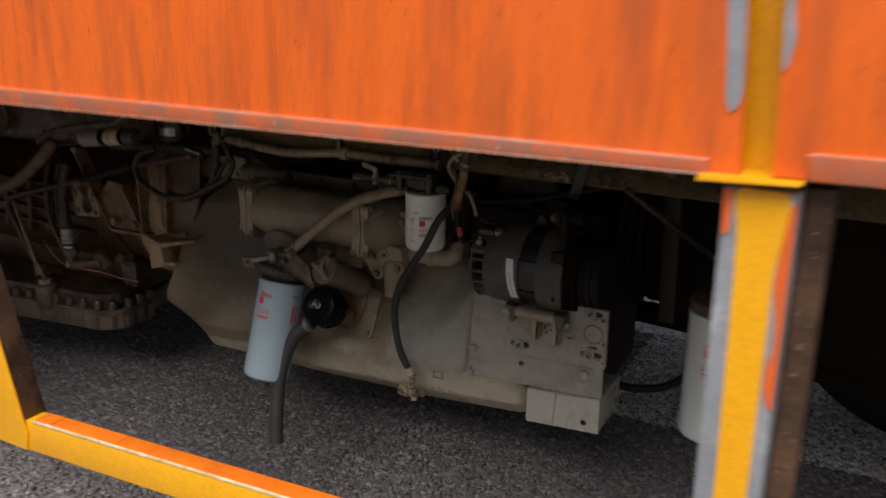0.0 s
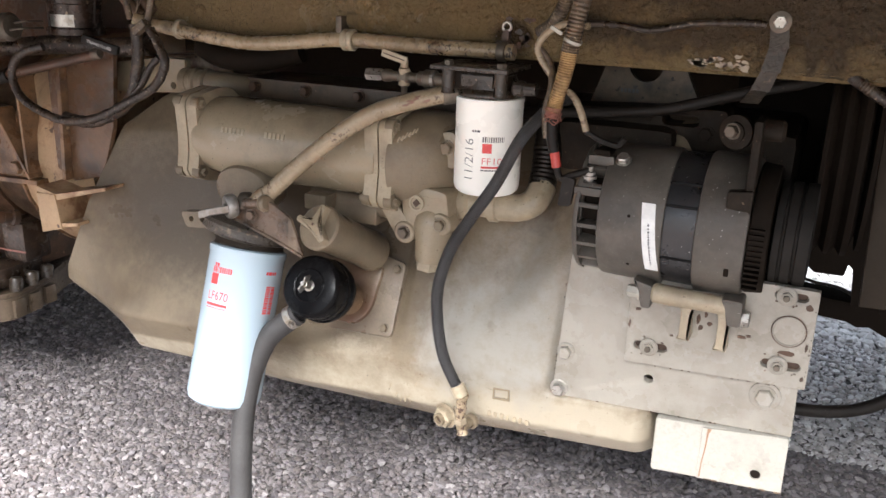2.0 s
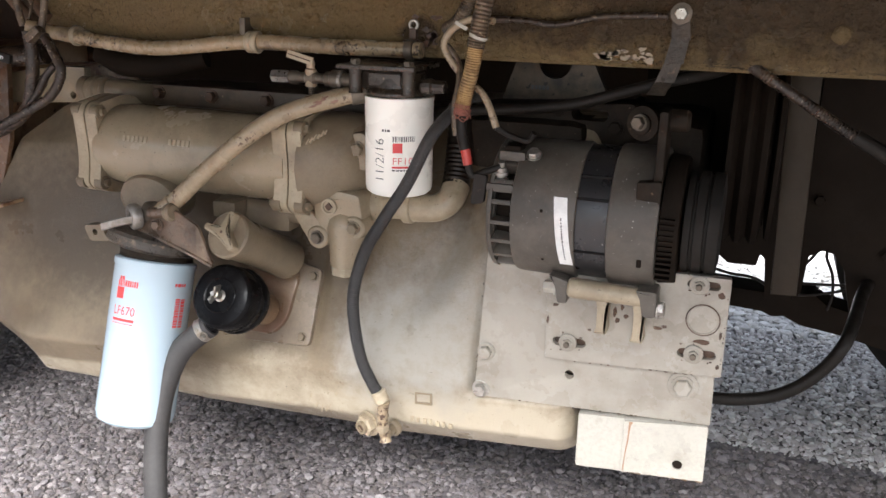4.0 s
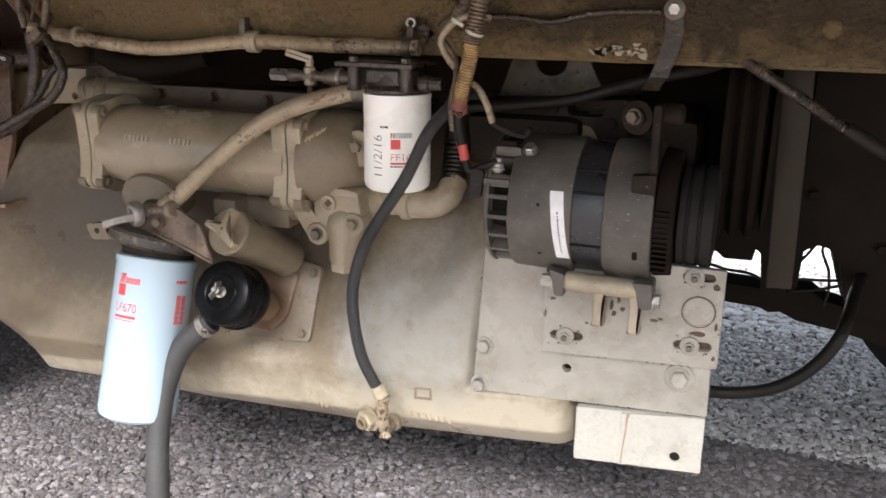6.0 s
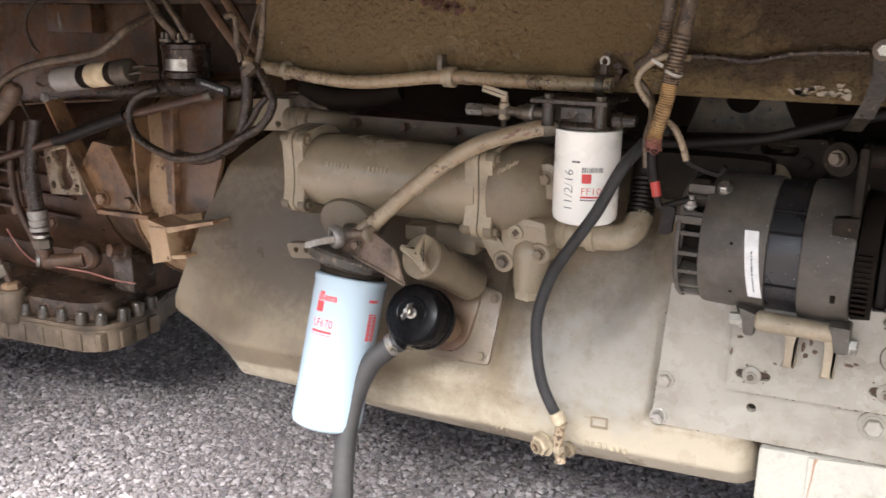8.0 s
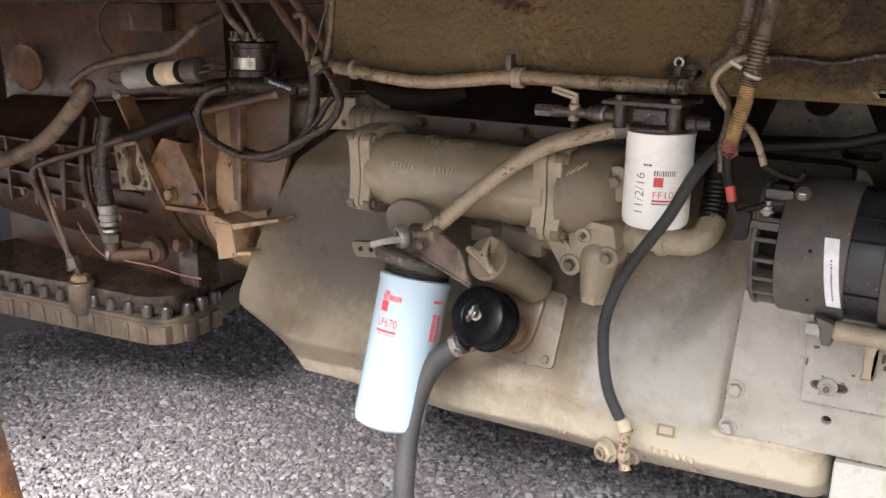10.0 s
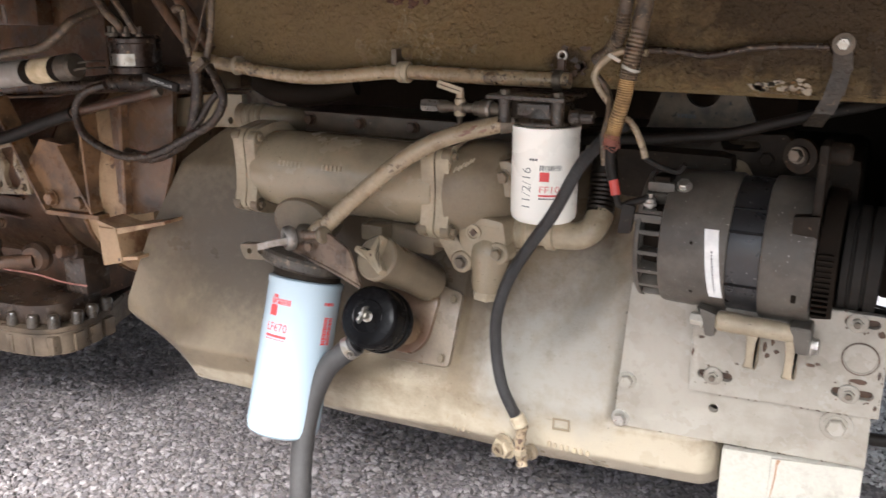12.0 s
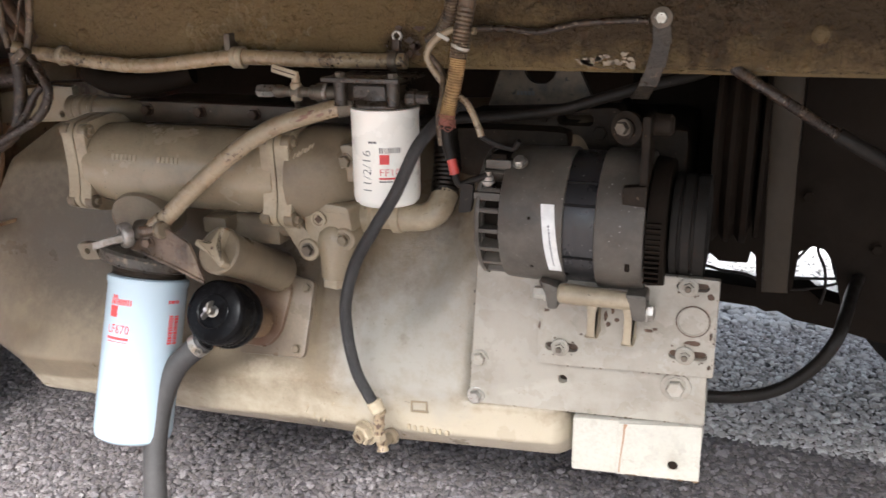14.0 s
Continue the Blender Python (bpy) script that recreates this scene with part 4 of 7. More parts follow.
bmesh.ops.scale(bm, vec=(1.25, 1, 0.92), verts=bm.verts[:])
bmesh.ops.translate(bm, vec=(-1.324, 1.768, 0.688), verts=bm.verts[:])
part("outlet_boss", bm, TAN, cooler)
for x in [-1.36 + k * 0.008 for k in range(6)] + [-1.275 + k * 0.008 for k in range(5)]:
    part("cast_mark", box(bmesh.new(), (x, 0, -0.0045), (x + 0.0055, 0.002, 0.0045), 0.0005, Matrix.Translation((0, 1.7515, 0.785)) @ pose(0, 0, 0, -20)), TAN_LIGHT, cooler)
# end casting right of the cooler, with the branch, the square plug and the bolted tee below it
end = part("end_casting", loft(bmesh.new(), [
    [(-1.055, CY + 0.07 * math.sin(a), CZ + 0.07 * math.cos(a)) for a in [k * math.tau / 16 for k in range(16)]],
    [(-1.03, CY + 0.008 + 0.072 * math.sin(a), CZ + 0.004 + 0.074 * math.cos(a)) for a in [k * math.tau / 16 for k in range(16)]],
    [(-0.99, CY + 0.03 + 0.065 * math.sin(a), CZ + 0.004 + 0.068 * math.cos(a)) for a in [k * math.tau / 16 for k in range(16)]],
    [(-0.965, CY + 0.06 + 0.05 * math.sin(a), CZ + 0.05 * math.cos(a)) for a in [k * math.tau / 16 for k in range(16)]]], 4), TAN, engine, "rounded end casting")
ear = part("mount_ear", prism(bmesh.new(), rounded([(-1.030, 0.762), (-0.962, 0.758), (-0.958, 0.800), (-0.972, 0.816), (-0.992, 0.812), (-1.012, 0.790)], 0.008), 1.800, 1.86, bevel=0.005), TAN_MID, end, "flat bolted ear")
bolt(ear, (-0.980, 1.800, 0.790), r=0.0095, h=0.009, turn=14)
part("upright_web", box(bmesh.new(), (-0.990, 1.822, 0.715), (-0.955, 1.88, 0.765), 0.008), TAN, end)
for k, (w, h) in enumerate(((0.0018, 0.009), (0.003, 0.008), (0.0018, 0.010), (0.003, 0.007), (0.002, 0.009), (0.0016, 0.007))):
    part("cast_mark", box(bmesh.new(), (0, -0.0012, 0), (w, 0.004, h), 0.0006, Matrix.Translation((-1.036 + 0.0050 * k, 1.7460 + 0.0020 * k, 0.802 + 0.003 * k)) @ pose(0, 0, 0, -28, 24, 8)), TAN_LIGHT, end)
tee = part("tee_casting", prism(bmesh.new(), rounded([(-1.046, 0.724), (-1.0, 0.731), (-0.968, 0.727), (-0.962, 0.69), (-0.972, 0.662), (-1.012, 0.655), (-1.040, 0.664)], 0.008), 1.777, 1.87, bevel=0.008), TAN_MID, engine, "tan branch casting with a square plug")
part("plug_ring", lathe(bmesh.new(), [(0.0122, -0.002), (0.0122, 0.003), (0.0095, 0.003), (0.0085, 0.001)], axis_m((-1.016, 1.7765, 0.706), (0, -1, 0)), 24), TAN_LIGHT, tee)
part("square_plug", lathe(bmesh.new(), [(0.0062, 0), (0.0062, 0.0032)], axis_m((-1.016, 1.7762, 0.706), (0, -1, 0)), 4), GRIME, tee, "square plug socket")
for x, z, mt in ((-0.976, 0.678, TAN), (-1.036, 0.657, DULL)):
    part("bolt_boss", lathe(bmesh.new(), [(0.019, -0.03), (0.0175, -0.002), (0.0155, 0)], axis_m((x, 1.774, z), (0, -1, 0)), 24), TAN_MID, tee)
    bolt(tee, (x, 1.774, z), r=0.0085, h=0.008, material=mt, turn=9)
part("lower_neck", lathe(bmesh.new(), [(0.0225, 0), (0.0235, 0.006), (0.026, 0.03), (0.031, 0.058), (0.029, 0.072), (0.020, 0.084)], axis_m((-1.002, 1.796, 0.612), (0.10, 0, 1)), 28), TAN_MID, tee)
part("lower_nut", lathe(bmesh.new(), [(0.0185, 0), (0.0205, 0.002), (0.0205, 0.012), (0.020, 0.014)], axis_m((-1.003, 1.793, 0.598), (0.10, 0, 1)), 6), TAN_LIGHT, tee, "hexagon plug", 20)
for ya, yb in ((1.777, 1.7875), (1.789, 1.80)):
    part("flange_arm", prism(bmesh.new(), rounded([(-1.096, 0.716), (-1.072, 0.720), (-1.026, 0.672), (-1.024, 0.648), (-1.042, 0.640), (-1.056, 0.654)], 0.01), ya, yb, bevel=0.003), TAN_LIGHT, tee)
bm = bmesh.new()
lathe(bm, [(0.024, 0), (0.024, 0.016), (0.018, 0.02), (0.018, 0.052)], axis_m((-0.968, 1.83, 0.700), (1, 0, 0.06)), 24)
lathe(bm, [(0.0235, 0), (0.0235, 0.012), (0.021, 0.014)], axis_m((-0.917, 1.83, 0.7025), (1, 0, 0.06)), 24)
tube(bm, [(-0.912, 1.83, 0.703), (-0.892, 1.83, 0.704), (-0.868, 1.832, 0.707), (-0.852, 1.838, 0.717), (-0.847, 1.848, 0.730), (-0.846, 1.856, 0.738)], 0.0205, 20, 6)
part("elbow", bm, TAN_LIGHT, engine, "tan pipe elbow")
part("elbow_hose", tube(bmesh.new(), [(-0.847, 1.853, 0.733), (-0.848, 1.868, 0.765), (-0.850, 1.88, 0.80), (-0.855, 1.90, 0.85)], 0.0195, 18, 10, 0.0016, 2), mat("wet_black_corrugation", (0.009, 0.007, 0.0055), (0.015, 0.012, 0.009), 30, 0.36, spec=0.3, bump=0.1), engine, "black corrugated hose, wet with oil")
# lower pipe under the cooler and the manifold strip above it
part("return_pipe", lathe(bmesh.new(), [(0.014, 0), (0.014, 0.19)], axis_m((-1.215, 1.80, 0.688), (1, 0, -0.05)), 16), TAN, engine)
strip = part("head_strip", box(bmesh.new(), (-1.45, 1.90, 0.815), (-0.90, 1.935, 0.850), 0.003), mat("dusty_brown_strip", (0.105, 0.070, 0.042), (0.066, 0.044, 0.027), 12, 0.45, bump=0.2, fine=150, dirt=(0.032, 0.022, 0.014), dirt_at=0.57, dirt_scale=20, specks=(0.20, 0.15, 0.095), speck_at=0.70, speck_scale=150), engine)
for k in range(5):
    bolt(strip, (-1.40 + k * 0.105, 1.90, 0.836), r=0.009, h=0.012, material=GRIME)
elbow2 = part("coolant_elbow", tube(bmesh.new(), [(-1.532, 1.868, 0.838), (-1.50, 1.868, 0.838), (-1.470, 1.870, 0.838), (-1.445, 1.880, 0.836), (-1.430, 1.905, 0.832), (-1.426, 1.93, 0.830)], 0.0215, 20, 6), TAN, engine, "short cast coolant elbow")
for x0, r0, wide in ((-1.534, 0.0225, 0.020), (-1.508, 0.0245, 0.012), (-1.484, 0.0250, 0.010)):
    part("flange_ring", lathe(bmesh.new(), [(r0 - 0.003, 0), (r0, 0.003), (r0, wide - 0.003), (r0 - 0.003, wide)], axis_m((x0, 1.868, 0.838), (1, 0, 0)), 28), TAN, elbow2)
gusset = part("rear_plate", prism(bmesh.new(), [(-1.74, 0.852), (-1.60, 0.872), (-1.545, 0.872), (-1.545, 0.812), (-1.74, 0.800)], 1.885, 1.90, [circle(-1.645, 0.846, 0.007), circle(-1.575, 0.823, 0.006)], 0.002), TAN_MID, engine, "pale drilled end plate of the block")
bolt(gusset, (-1.725, 1.885, 0.828), r=0.011, h=0.01, material=GRIME_TAN)
bolt(gusset, (-1.641, 1.885, 0.842), r=0.009, h=0.012, material=GRIME)
# filler tube with its winged cap
fd = Vector((0.012, 0.12, -0.066)).normalized()
fp = Vector((-1.134, 1.695, 0.669))
filler = part("filler_tube", lathe(bmesh.new(), [(0.032, 0), (0.032, 0.03), (0.031, 0.11), (0.033, 0.15)], axis_m(fp, fd), 32), TAN, engine, "slanted oil filler tube")
cap = part("filler_cap", lathe(bmesh.new(), [(0.032, -0.008), (0.035, -0.005), (0.035, 0.004), (0.033, 0.006)], axis_m(fp, fd), 32), TAN, filler, "winged filler cap")
cm = axis_m(fp - fd * 0.010, -fd)
grip = []
for turn, mid in ((75, 122), (170, 244), (318, 376)):
    grip += [(0.034 * math.cos(radians(turn + k)), 0.034 * math.sin(radians(turn + k))) for k in (-9, 9)] + [(0.0105 * math.cos(radians(mid)), 0.0105 * math.sin(radians(mid)))]
part("wing", prism(bmesh.new(), rounded(grip, 0.004), -0.012, 0.004, bevel=0.004, m=cm @ Matrix(((1, 0, 0, 0), (0, 0, 1, 0), (0, -1, 0, 0), (0, 0, 0, 1)))), TAN_MID, cap, "three-pointed grip")
part("cap_hub", lathe(bmesh.new(), [(0.0022, 0.010), (0.0022, 0.0126)], cm, 12), GRIME, cap, "small dark dimple")
part("mount_block", box(bmesh.new(), (-1.205, 1.755, 0.675), (-1.165, 1.79, 0.70), 0.004), TAN, engine)
bar = box(bmesh.new(), (-1.205, 1.785, 0.655), (-1.09, 1.83, 0.685), 0.006)
part("cover_ledge", bar, TAN, engine)
# drain cocks low on the case
drain = part("drain_cock", hexagon(bmesh.new(), axis_m((-0.962, 1.795, 0.352), (-0.35, -0.93, -0.1)), 0.0175, 0.015), TAN_LIGHT, engine, "hexagon drain fitting", 30)
part("bore", lathe(bmesh.new(), [(0.0105, 0), (0.0105, 0.006), (0.0068, 0.006), (0.0068, 0.0005)], axis_m((-0.967, 1.781, 0.3508), (-0.35, -0.93, -0.1)), 18), TAN, drain)
part("dark_bore", lathe(bmesh.new(), [(0.0066, 0), (0.0066, 0.0012)], axis_m((-0.967, 1.7803, 0.3508), (-0.35, -0.93, -0.1)), 18), GRIME, drain)
cock = part("drain_tap", lathe(bmesh.new(), [(0.009, 0), (0.009, 0.02), (0.013, 0.022), (0.013, 0.028)], axis_m((-0.925, 1.77, 0.352), (0.25, 0.9, 0.05)), 16), TAN, engine, "brass hose end fitting")
part("tap_body", tube(bmesh.new(), [(-0.913, 1.742, 0.425), (-0.917, 1.745, 0.40), (-0.920, 1.752, 0.375), (-0.921, 1.762, 0.360), (-0.919, 1.761, 0.346)], 0.0082, 12, 3, 0.0015, 3), HOSE_TAN, cock)
part("tap_nut", lathe(bmesh.new(), [(0.0105, 0), (0.0105, 0.012)], axis_m((-0.9195, 1.752, 0.372), (0.05, -0.25, 1)), 6), TAN_LIGHT, cock, "", 20)
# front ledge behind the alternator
ledge = part("front_ledge", prism(bmesh.new(), rounded([(-0.83, 0.80), (-0.64, 0.80), (-0.600, 0.815), (-0.600, 0.868), (-0.83, 0.855)], 0.012), 1.905, 1.96, [slot(-0.665, 0.848, 0.018, 0.008)], 0.003), SHADED_CAST, engine)
part("rounded_cover", box(bmesh.new(), (-0.84, 1.875, 0.76), (-0.665, 1.93, 0.838), 0.02), SHADED_CAST, engine)
bolt(ledge, (-0.628, 1.905, 0.832), r=0.010, h=0.008, material=SHADED_CAST)
bolt(ledge, (-0.71, 1.905, 0.85), r=0.007, h=0.006, material=SHADED_CAST)
part("engine_bracket", prism(bmesh.new(), rounded([(-0.83, 0.83), (-0.80, 0.915), (-0.77, 0.93), (-0.70, 0.93), (-0.685, 0.92), (-0.652, 0.855), (-0.652, 0.83)], 0.01), 1.998, 2.01, [circle(-0.740, 0.912, 0.026)]), mat("dusty_brown_bracket", (0.125, 0.088, 0.050), (0.080, 0.055, 0.031), 12, 0.5, bump=0.1, dirt=(0.026, 0.018, 0.011), dirt_at=0.56, dirt_scale=22, specks=(0.016, 0.011, 0.007), speck_at=0.66, speck_scale=120), engine, "pale pressed bracket with a round hole")
part("number_marks", wrap(bars(bmesh.new(), -0.014, 0.014, -0.003, 0.003, 0.004, 0.0015, 5), Matrix.Translation((-0.762, 2.997, 0.872)), 1.0), INK, engine)
part("front_block", box(bmesh.new(), (-0.66, 1.93, 0.38), (-0.505, 2.25, 0.84), 0.02), SHADED_CAST, engine)

# ---- alternator bracket plates ----
mount = thing("alternator_mount", (-0.62, 1.82, 0.35), "stacked pale steel plates bolted to the engine", "bracket")
main = part("base_plate", prism(bmesh.new(), rounded([(-0.776, 0.66), (-0.790, 0.434), (-0.451, 0.453), (-0.4535, 0.535), (-0.4535, 0.66)], 0.003), 1.797, 1.810, [circle(-0.649, 0.493, 0.0065)], 0.0012), PLATE, mount, "pale dusty mounting plate")
for (x, z), mt in zip(((-0.773, 0.509), (-0.779, 0.447)), (PLATE, STEEL)):
    part("washer", lathe(bmesh.new(), [(0.0135, 0), (0.0135, 0.0016), (0.0125, 0.0022)], axis_m((x, 1.797, z), (0, -1, 0)), 22), mt, main)
    bolt(main, (x, 1.7952, z), r=0.0100, h=0.010, material=mt, turn=12)
part("big_washer", lathe(bmesh.new(), [(0.0205, 0), (0.0205, 0.0028), (0.0188, 0.0036)], axis_m((-0.492, 1.797, 0.506), (0, -1, 0)), 30), PLATE, main)
bolt(main, (-0.492, 1.7935, 0.506), r=0.0125, h=0.010, material=PLATE, turn=8)
upper = part("slide_plate", prism(bmesh.new(), rounded([(-0.686, 0.668), (-0.684, 0.5175), (-0.445, 0.5303), (-0.4462, 0.668)], 0.003), 1.786, 1.7965,
             [slot(-0.650, 0.5475, 0.017, 0.0062, 0.04), slot(-0.4795, 0.5590, 0.0185, 0.0062, 0.04), slot(-0.4795, 0.6560, 0.0150, 0.0055, 0.0)], 0.0015), PLATE, mount, "upper slotted adjusting plate with a round plug")
outer = upper
for x, z, w, r, tilt, owner in ((-0.650, 0.5475, 0.0165, 0.0058, 0.04, upper), (-0.4795, 0.5590, 0.0180, 0.0058, 0.04, outer), (-0.4795, 0.6560, 0.0145, 0.0052, 0.0, outer)):
    # dark backing laid in each slot as its shade
    part("slot_shade", prism(bmesh.new(), slot(x, z, w, r, tilt), 1.7945, 1.7969), GRIME, owner, "dark backing painted as the shade in a slot")
rnd = random.Random(31)


def flake(owner, cx, cz, w, h, y0, y1, material, label, corners=9):
    """A small ragged spot lying in the face of a plate."""
    pts = [(cx + w * rnd.uniform(0.45, 1.1) * math.cos(j * math.tau / corners), cz + h * rnd.uniform(0.45, 1.1) * math.sin(j * math.tau / corners)) for j in range(corners)]
    return part("paint_chip", prism(bmesh.new(), pts, y0, y1), material, owner, label)


for x, z, owner in ((-0.6515, 0.5475, upper), (-0.4830, 0.5590, outer), (-0.4850, 0.6560, outer)):
    part("slot_washer", lathe(bmesh.new(), [(0.0128, 0), (0.0128, 0.0018), (0.0112, 0.003), (0.0092, 0.0032)], axis_m((x, 1.785, z), (0, -1, 0)), 24), PLATE, owner)
    bolt(owner, (x, 1.782, z), r=0.0074, h=0.006, material=PLATE, turn=20)
    part("stud_end", lathe(bmesh.new(), [(0.0042, 0), (0.0042, 0.0035), (0.0034, 0.0042)], axis_m((x, 1.7762, z), (0, -1, 0)), 14), DULL, owner)
    for k in range(6):
        flake(owner, x + rnd.uniform(-0.024, 0.024), z + rnd.choice((-1, 1)) * rnd.uniform(0.008, 0.017), rnd.uniform(0.001, 0.0032), rnd.uniform(0.0008, 0.002), 1.7852, 1.7868, GRIME, "dark spot where paint has chipped off")
part("round_boss", lathe(bmesh.new(), [(0.0205, 0), (0.0205, 0.0012), (0.0190, 0.0016), (0.0182, 0.0008)], axis_m((-0.4760, 1.7852, 0.6085), (0, -1, 0)), 32), PLATE, outer, "round plugged boss")
part("boss_groove", lathe(bmesh.new(), [(0.0203, 0), (0.0222, 0), (0.0222, 0.0005), (0.0203, 0.0005)], axis_m((-0.4760, 1.7852, 0.6085), (0, -1, 0)), 32, False), GRIME, outer, "dark groove round the boss")
for x, z, w, h, owner in ((-0.6725, 0.6005, 0.006, 0.0030, upper), (-0.6815, 0.577, 0.0025, 0.0075, upper), (-0.533, 0.588, 0.0085, 0.0045, upper), (-0.524, 0.5915, 0.005, 0.003, upper), (-0.4745, 0.577, 0.012, 0.0040, outer), (-0.4565, 0.645, 0.006, 0.006, outer),
                          (-0.622, 0.571, 0.0035, 0.0025, upper), (-0.590, 0.602, 0.003, 0.009, upper), (-0.586, 0.591, 0.004, 0.005, upper), (-0.581, 0.611, 0.003, 0.006, upper), (-0.575, 0.598, 0.004, 0.004, upper), (-0.452, 0.590, 0.002, 0.008, outer), (-0.4515, 0.545, 0.003, 0.004, outer)):
    flake(owner, x, z, w, h, 1.7852, 1.7868, GRIME, "dark spot where paint has chipped off")
for (xa, za), (xb, zb), y, n, owner in (((-0.684, 0.5178), (-0.446, 0.5305), 1.786, 12, upper), ((-0.4475, 0.533), (-0.4485, 0.662), 1.786, 7, outer), ((-0.788, 0.4345), (-0.4515, 0.4535), 1.797, 9, main), ((-0.7895, 0.44), (-0.779, 0.655), 1.797, 7, main)):
    for k in range(n):
        u, w, h = rnd.random(), rnd.uniform(0.001, 0.004), rnd.uniform(0.0006, 0.0014)
        if xa - xb > -0.05:
            w, h = h, w
        flake(owner, xa + (xb - xa) * u, za + (zb - za) * u, w, h, y - 0.0004, y + 0.002, GRIME, "dark chip along the plate edge", 8)
foot = part("foot_block", box(bmesh.new(), (0, 1.795, 0.3500), (0.1785, 1.95, 0.4365), 0.006, Matrix(((1, 0, 0, -0.632), (0, 1, 0, 0), (0.085, 0, 1, 0), (0, 0, 0, 1)))), CREAM, mount, "cream painted block under the plates")
part("face_plate", prism(bmesh.new(), rounded([(-0.5655, 0.4395), (-0.5655, 0.3585), (-0.4515, 0.3680), (-0.4525, 0.4520), (-0.47, 0.4510)], 0.002), 1.7915, 1.7955, [circle(-0.488, 0.3865, 0.0072)], 0.001), CREAM, foot)
# dark disc painted as the shade inside the hole
part("hole_shade", lathe(bmesh.new(), [(0.0071, 0), (0.0071, 0.0008)], axis_m((-0.488, 1.7951, 0.3865), (0, -1, 0)), 18), BLACK_AND_SHADE, foot)
RUST_RUN = mat("rust_stain", (0.26, 0.13, 0.075), (0.34, 0.22, 0.14), 60, 0.8, bump=0)
part("rust_run", prism(bmesh.new(), [(-0.5585, 0.4400), (-0.5530, 0.4400), (-0.5560, 0.432), (-0.5572, 0.410), (-0.5600, 0.385), (-0.5605, 0.362), (-0.5625, 0.362), (-0.5612, 0.388), (-0.5590, 0.412)], 1.7905, 1.7916), RUST_RUN, foot, "thin rust run")
for k in range(7):
    u = rnd.random()
    flake(foot, -0.56 + 0.105 * u, 0.3595 + 0.008 * u, rnd.uniform(0.003, 0.010), 0.0012, 1.7908, 1.793, GRIME_TAN, "worn dark spot along the lower edge", 8)
# the tan lug that carries the alternator
lug = part("pivot_lug", lathe(bmesh.new(), [(0.0105, 0), (0.0135, 0.003), (0.0140, 0.02), (0.0128, 0.06), (0.0118, 0.095), (0.0105, 0.102)], axis_m((-0.651, 1.760, 0.638), (1, 0, -0.01)), 20), TAN_LIGHT, mount, "tan lug under the alternator")
for x, low in ((-0.6035, 0.580), (-0.5555, 0.575)):
    leg = prism(bmesh.new(), rounded([(x - 0.012, 0.636), (x - 0.0065, 0.618), (x - 0.0065, low + 0.006), (x - 0.010, low), (x + 0.009, low), (x + 0.0065, low + 0.006), (x + 0.0070, 0.618), (x + 0.013, 0.636)], 0.004), 1.753, 1.7862, bevel=0.0025)
    part("leg", leg, TAN_LIGHT, lug)

# ---- alternator ----
AY, AZ = 1.830, 0.728
alt = thing("alternator", (-0.64, AY, 0.62), "grey and black cast alternator with a white sticker", "alternator")
ax = axis_m((-0.78, AY, AZ), (1, 0, 0))


def ring(name, x0, x1, r0, r1, material, label="", bev=0.004, parent=None):
    a, b = x0 + 0.78, x1 + 0.78
    return part(name, lathe(bmesh.new(), [(r0 - bev, a), (r0 - bev * 0.3, a + bev * 0.3), (r0, a + bev), (r1, b - bev), (r1 - bev * 0.3, b - bev * 0.3), (r1 - bev, b)], ax, 72), material, parent or alt, label)


rear = ring("rear_housing", -0.731, -0.644, 0.0925, 0.0950, ALT, "grey cast rear housing", 0.003)
stator = ring("stator", -0.646, -0.602, 0.0912, 0.0912, STATOR, "black laminated core", 0.001)
front = ring("drive_housing", -0.604, -0.541, 0.0960, 0.0955, ALT, "grey cast drive-end housing", 0.004)
ring("rear_core", -0.760, -0.731, 0.068, 0.072, BLACK_AND_SHADE, "", 0.002)
for k in range(20):
    fin = box(bmesh.new(), (-0.763, -0.0032, 0.060), (-0.730, 0.0032, 0.0895), 0.0018, Matrix.Translation((0, AY, AZ)) @ Matrix.Rotation(k * math.tau / 20 + 0.08, 4, "X"))
    part("fin", fin, ALT, rear)
part("end_ring", lathe(bmesh.new(), [(0.0885, 0.0155), (0.0905, 0.018), (0.0905, 0.0225), (0.076, 0.0225), (0.076, 0.0155)], ax, 56, False), ALT, rear)
part("end_cap", lathe(bmesh.new(), [(0.070, 0.016), (0.078, 0.019), (0.078, 0.024)], ax, 48), ALT, rear)
for z in (0.694, 0.764, 0.790):
    dy = math.sqrt(0.0912 ** 2 - (z - AZ) ** 2)
    part("core_tie", box(bmesh.new(), (-0.645, AY - dy - 0.0016, z - 0.0018), (-0.603, AY - dy + 0.012, z + 0.0018), 0.0008), BLACK, stator, "dark tie strip across the core")
part("side_pad", prism(bmesh.new(), rounded([(-0.571, 0.792), (-0.541, 0.795), (-0.541, 0.752), (-0.557, 0.752), (-0.560, 0.768), (-0.571, 0.770)], 0.003), AY - 0.0862, AY - 0.05, bevel=0.002), SHADED_CAST, front, "raised cast pad")
part("drain_slot", box(bmesh.new(), (-0.563, AY - 0.0895, 0.683), (-0.557, AY - 0.08, 0.694), 0.001), BLACK_AND_SHADE, front, "small dark backing painted as the shade in a slot")
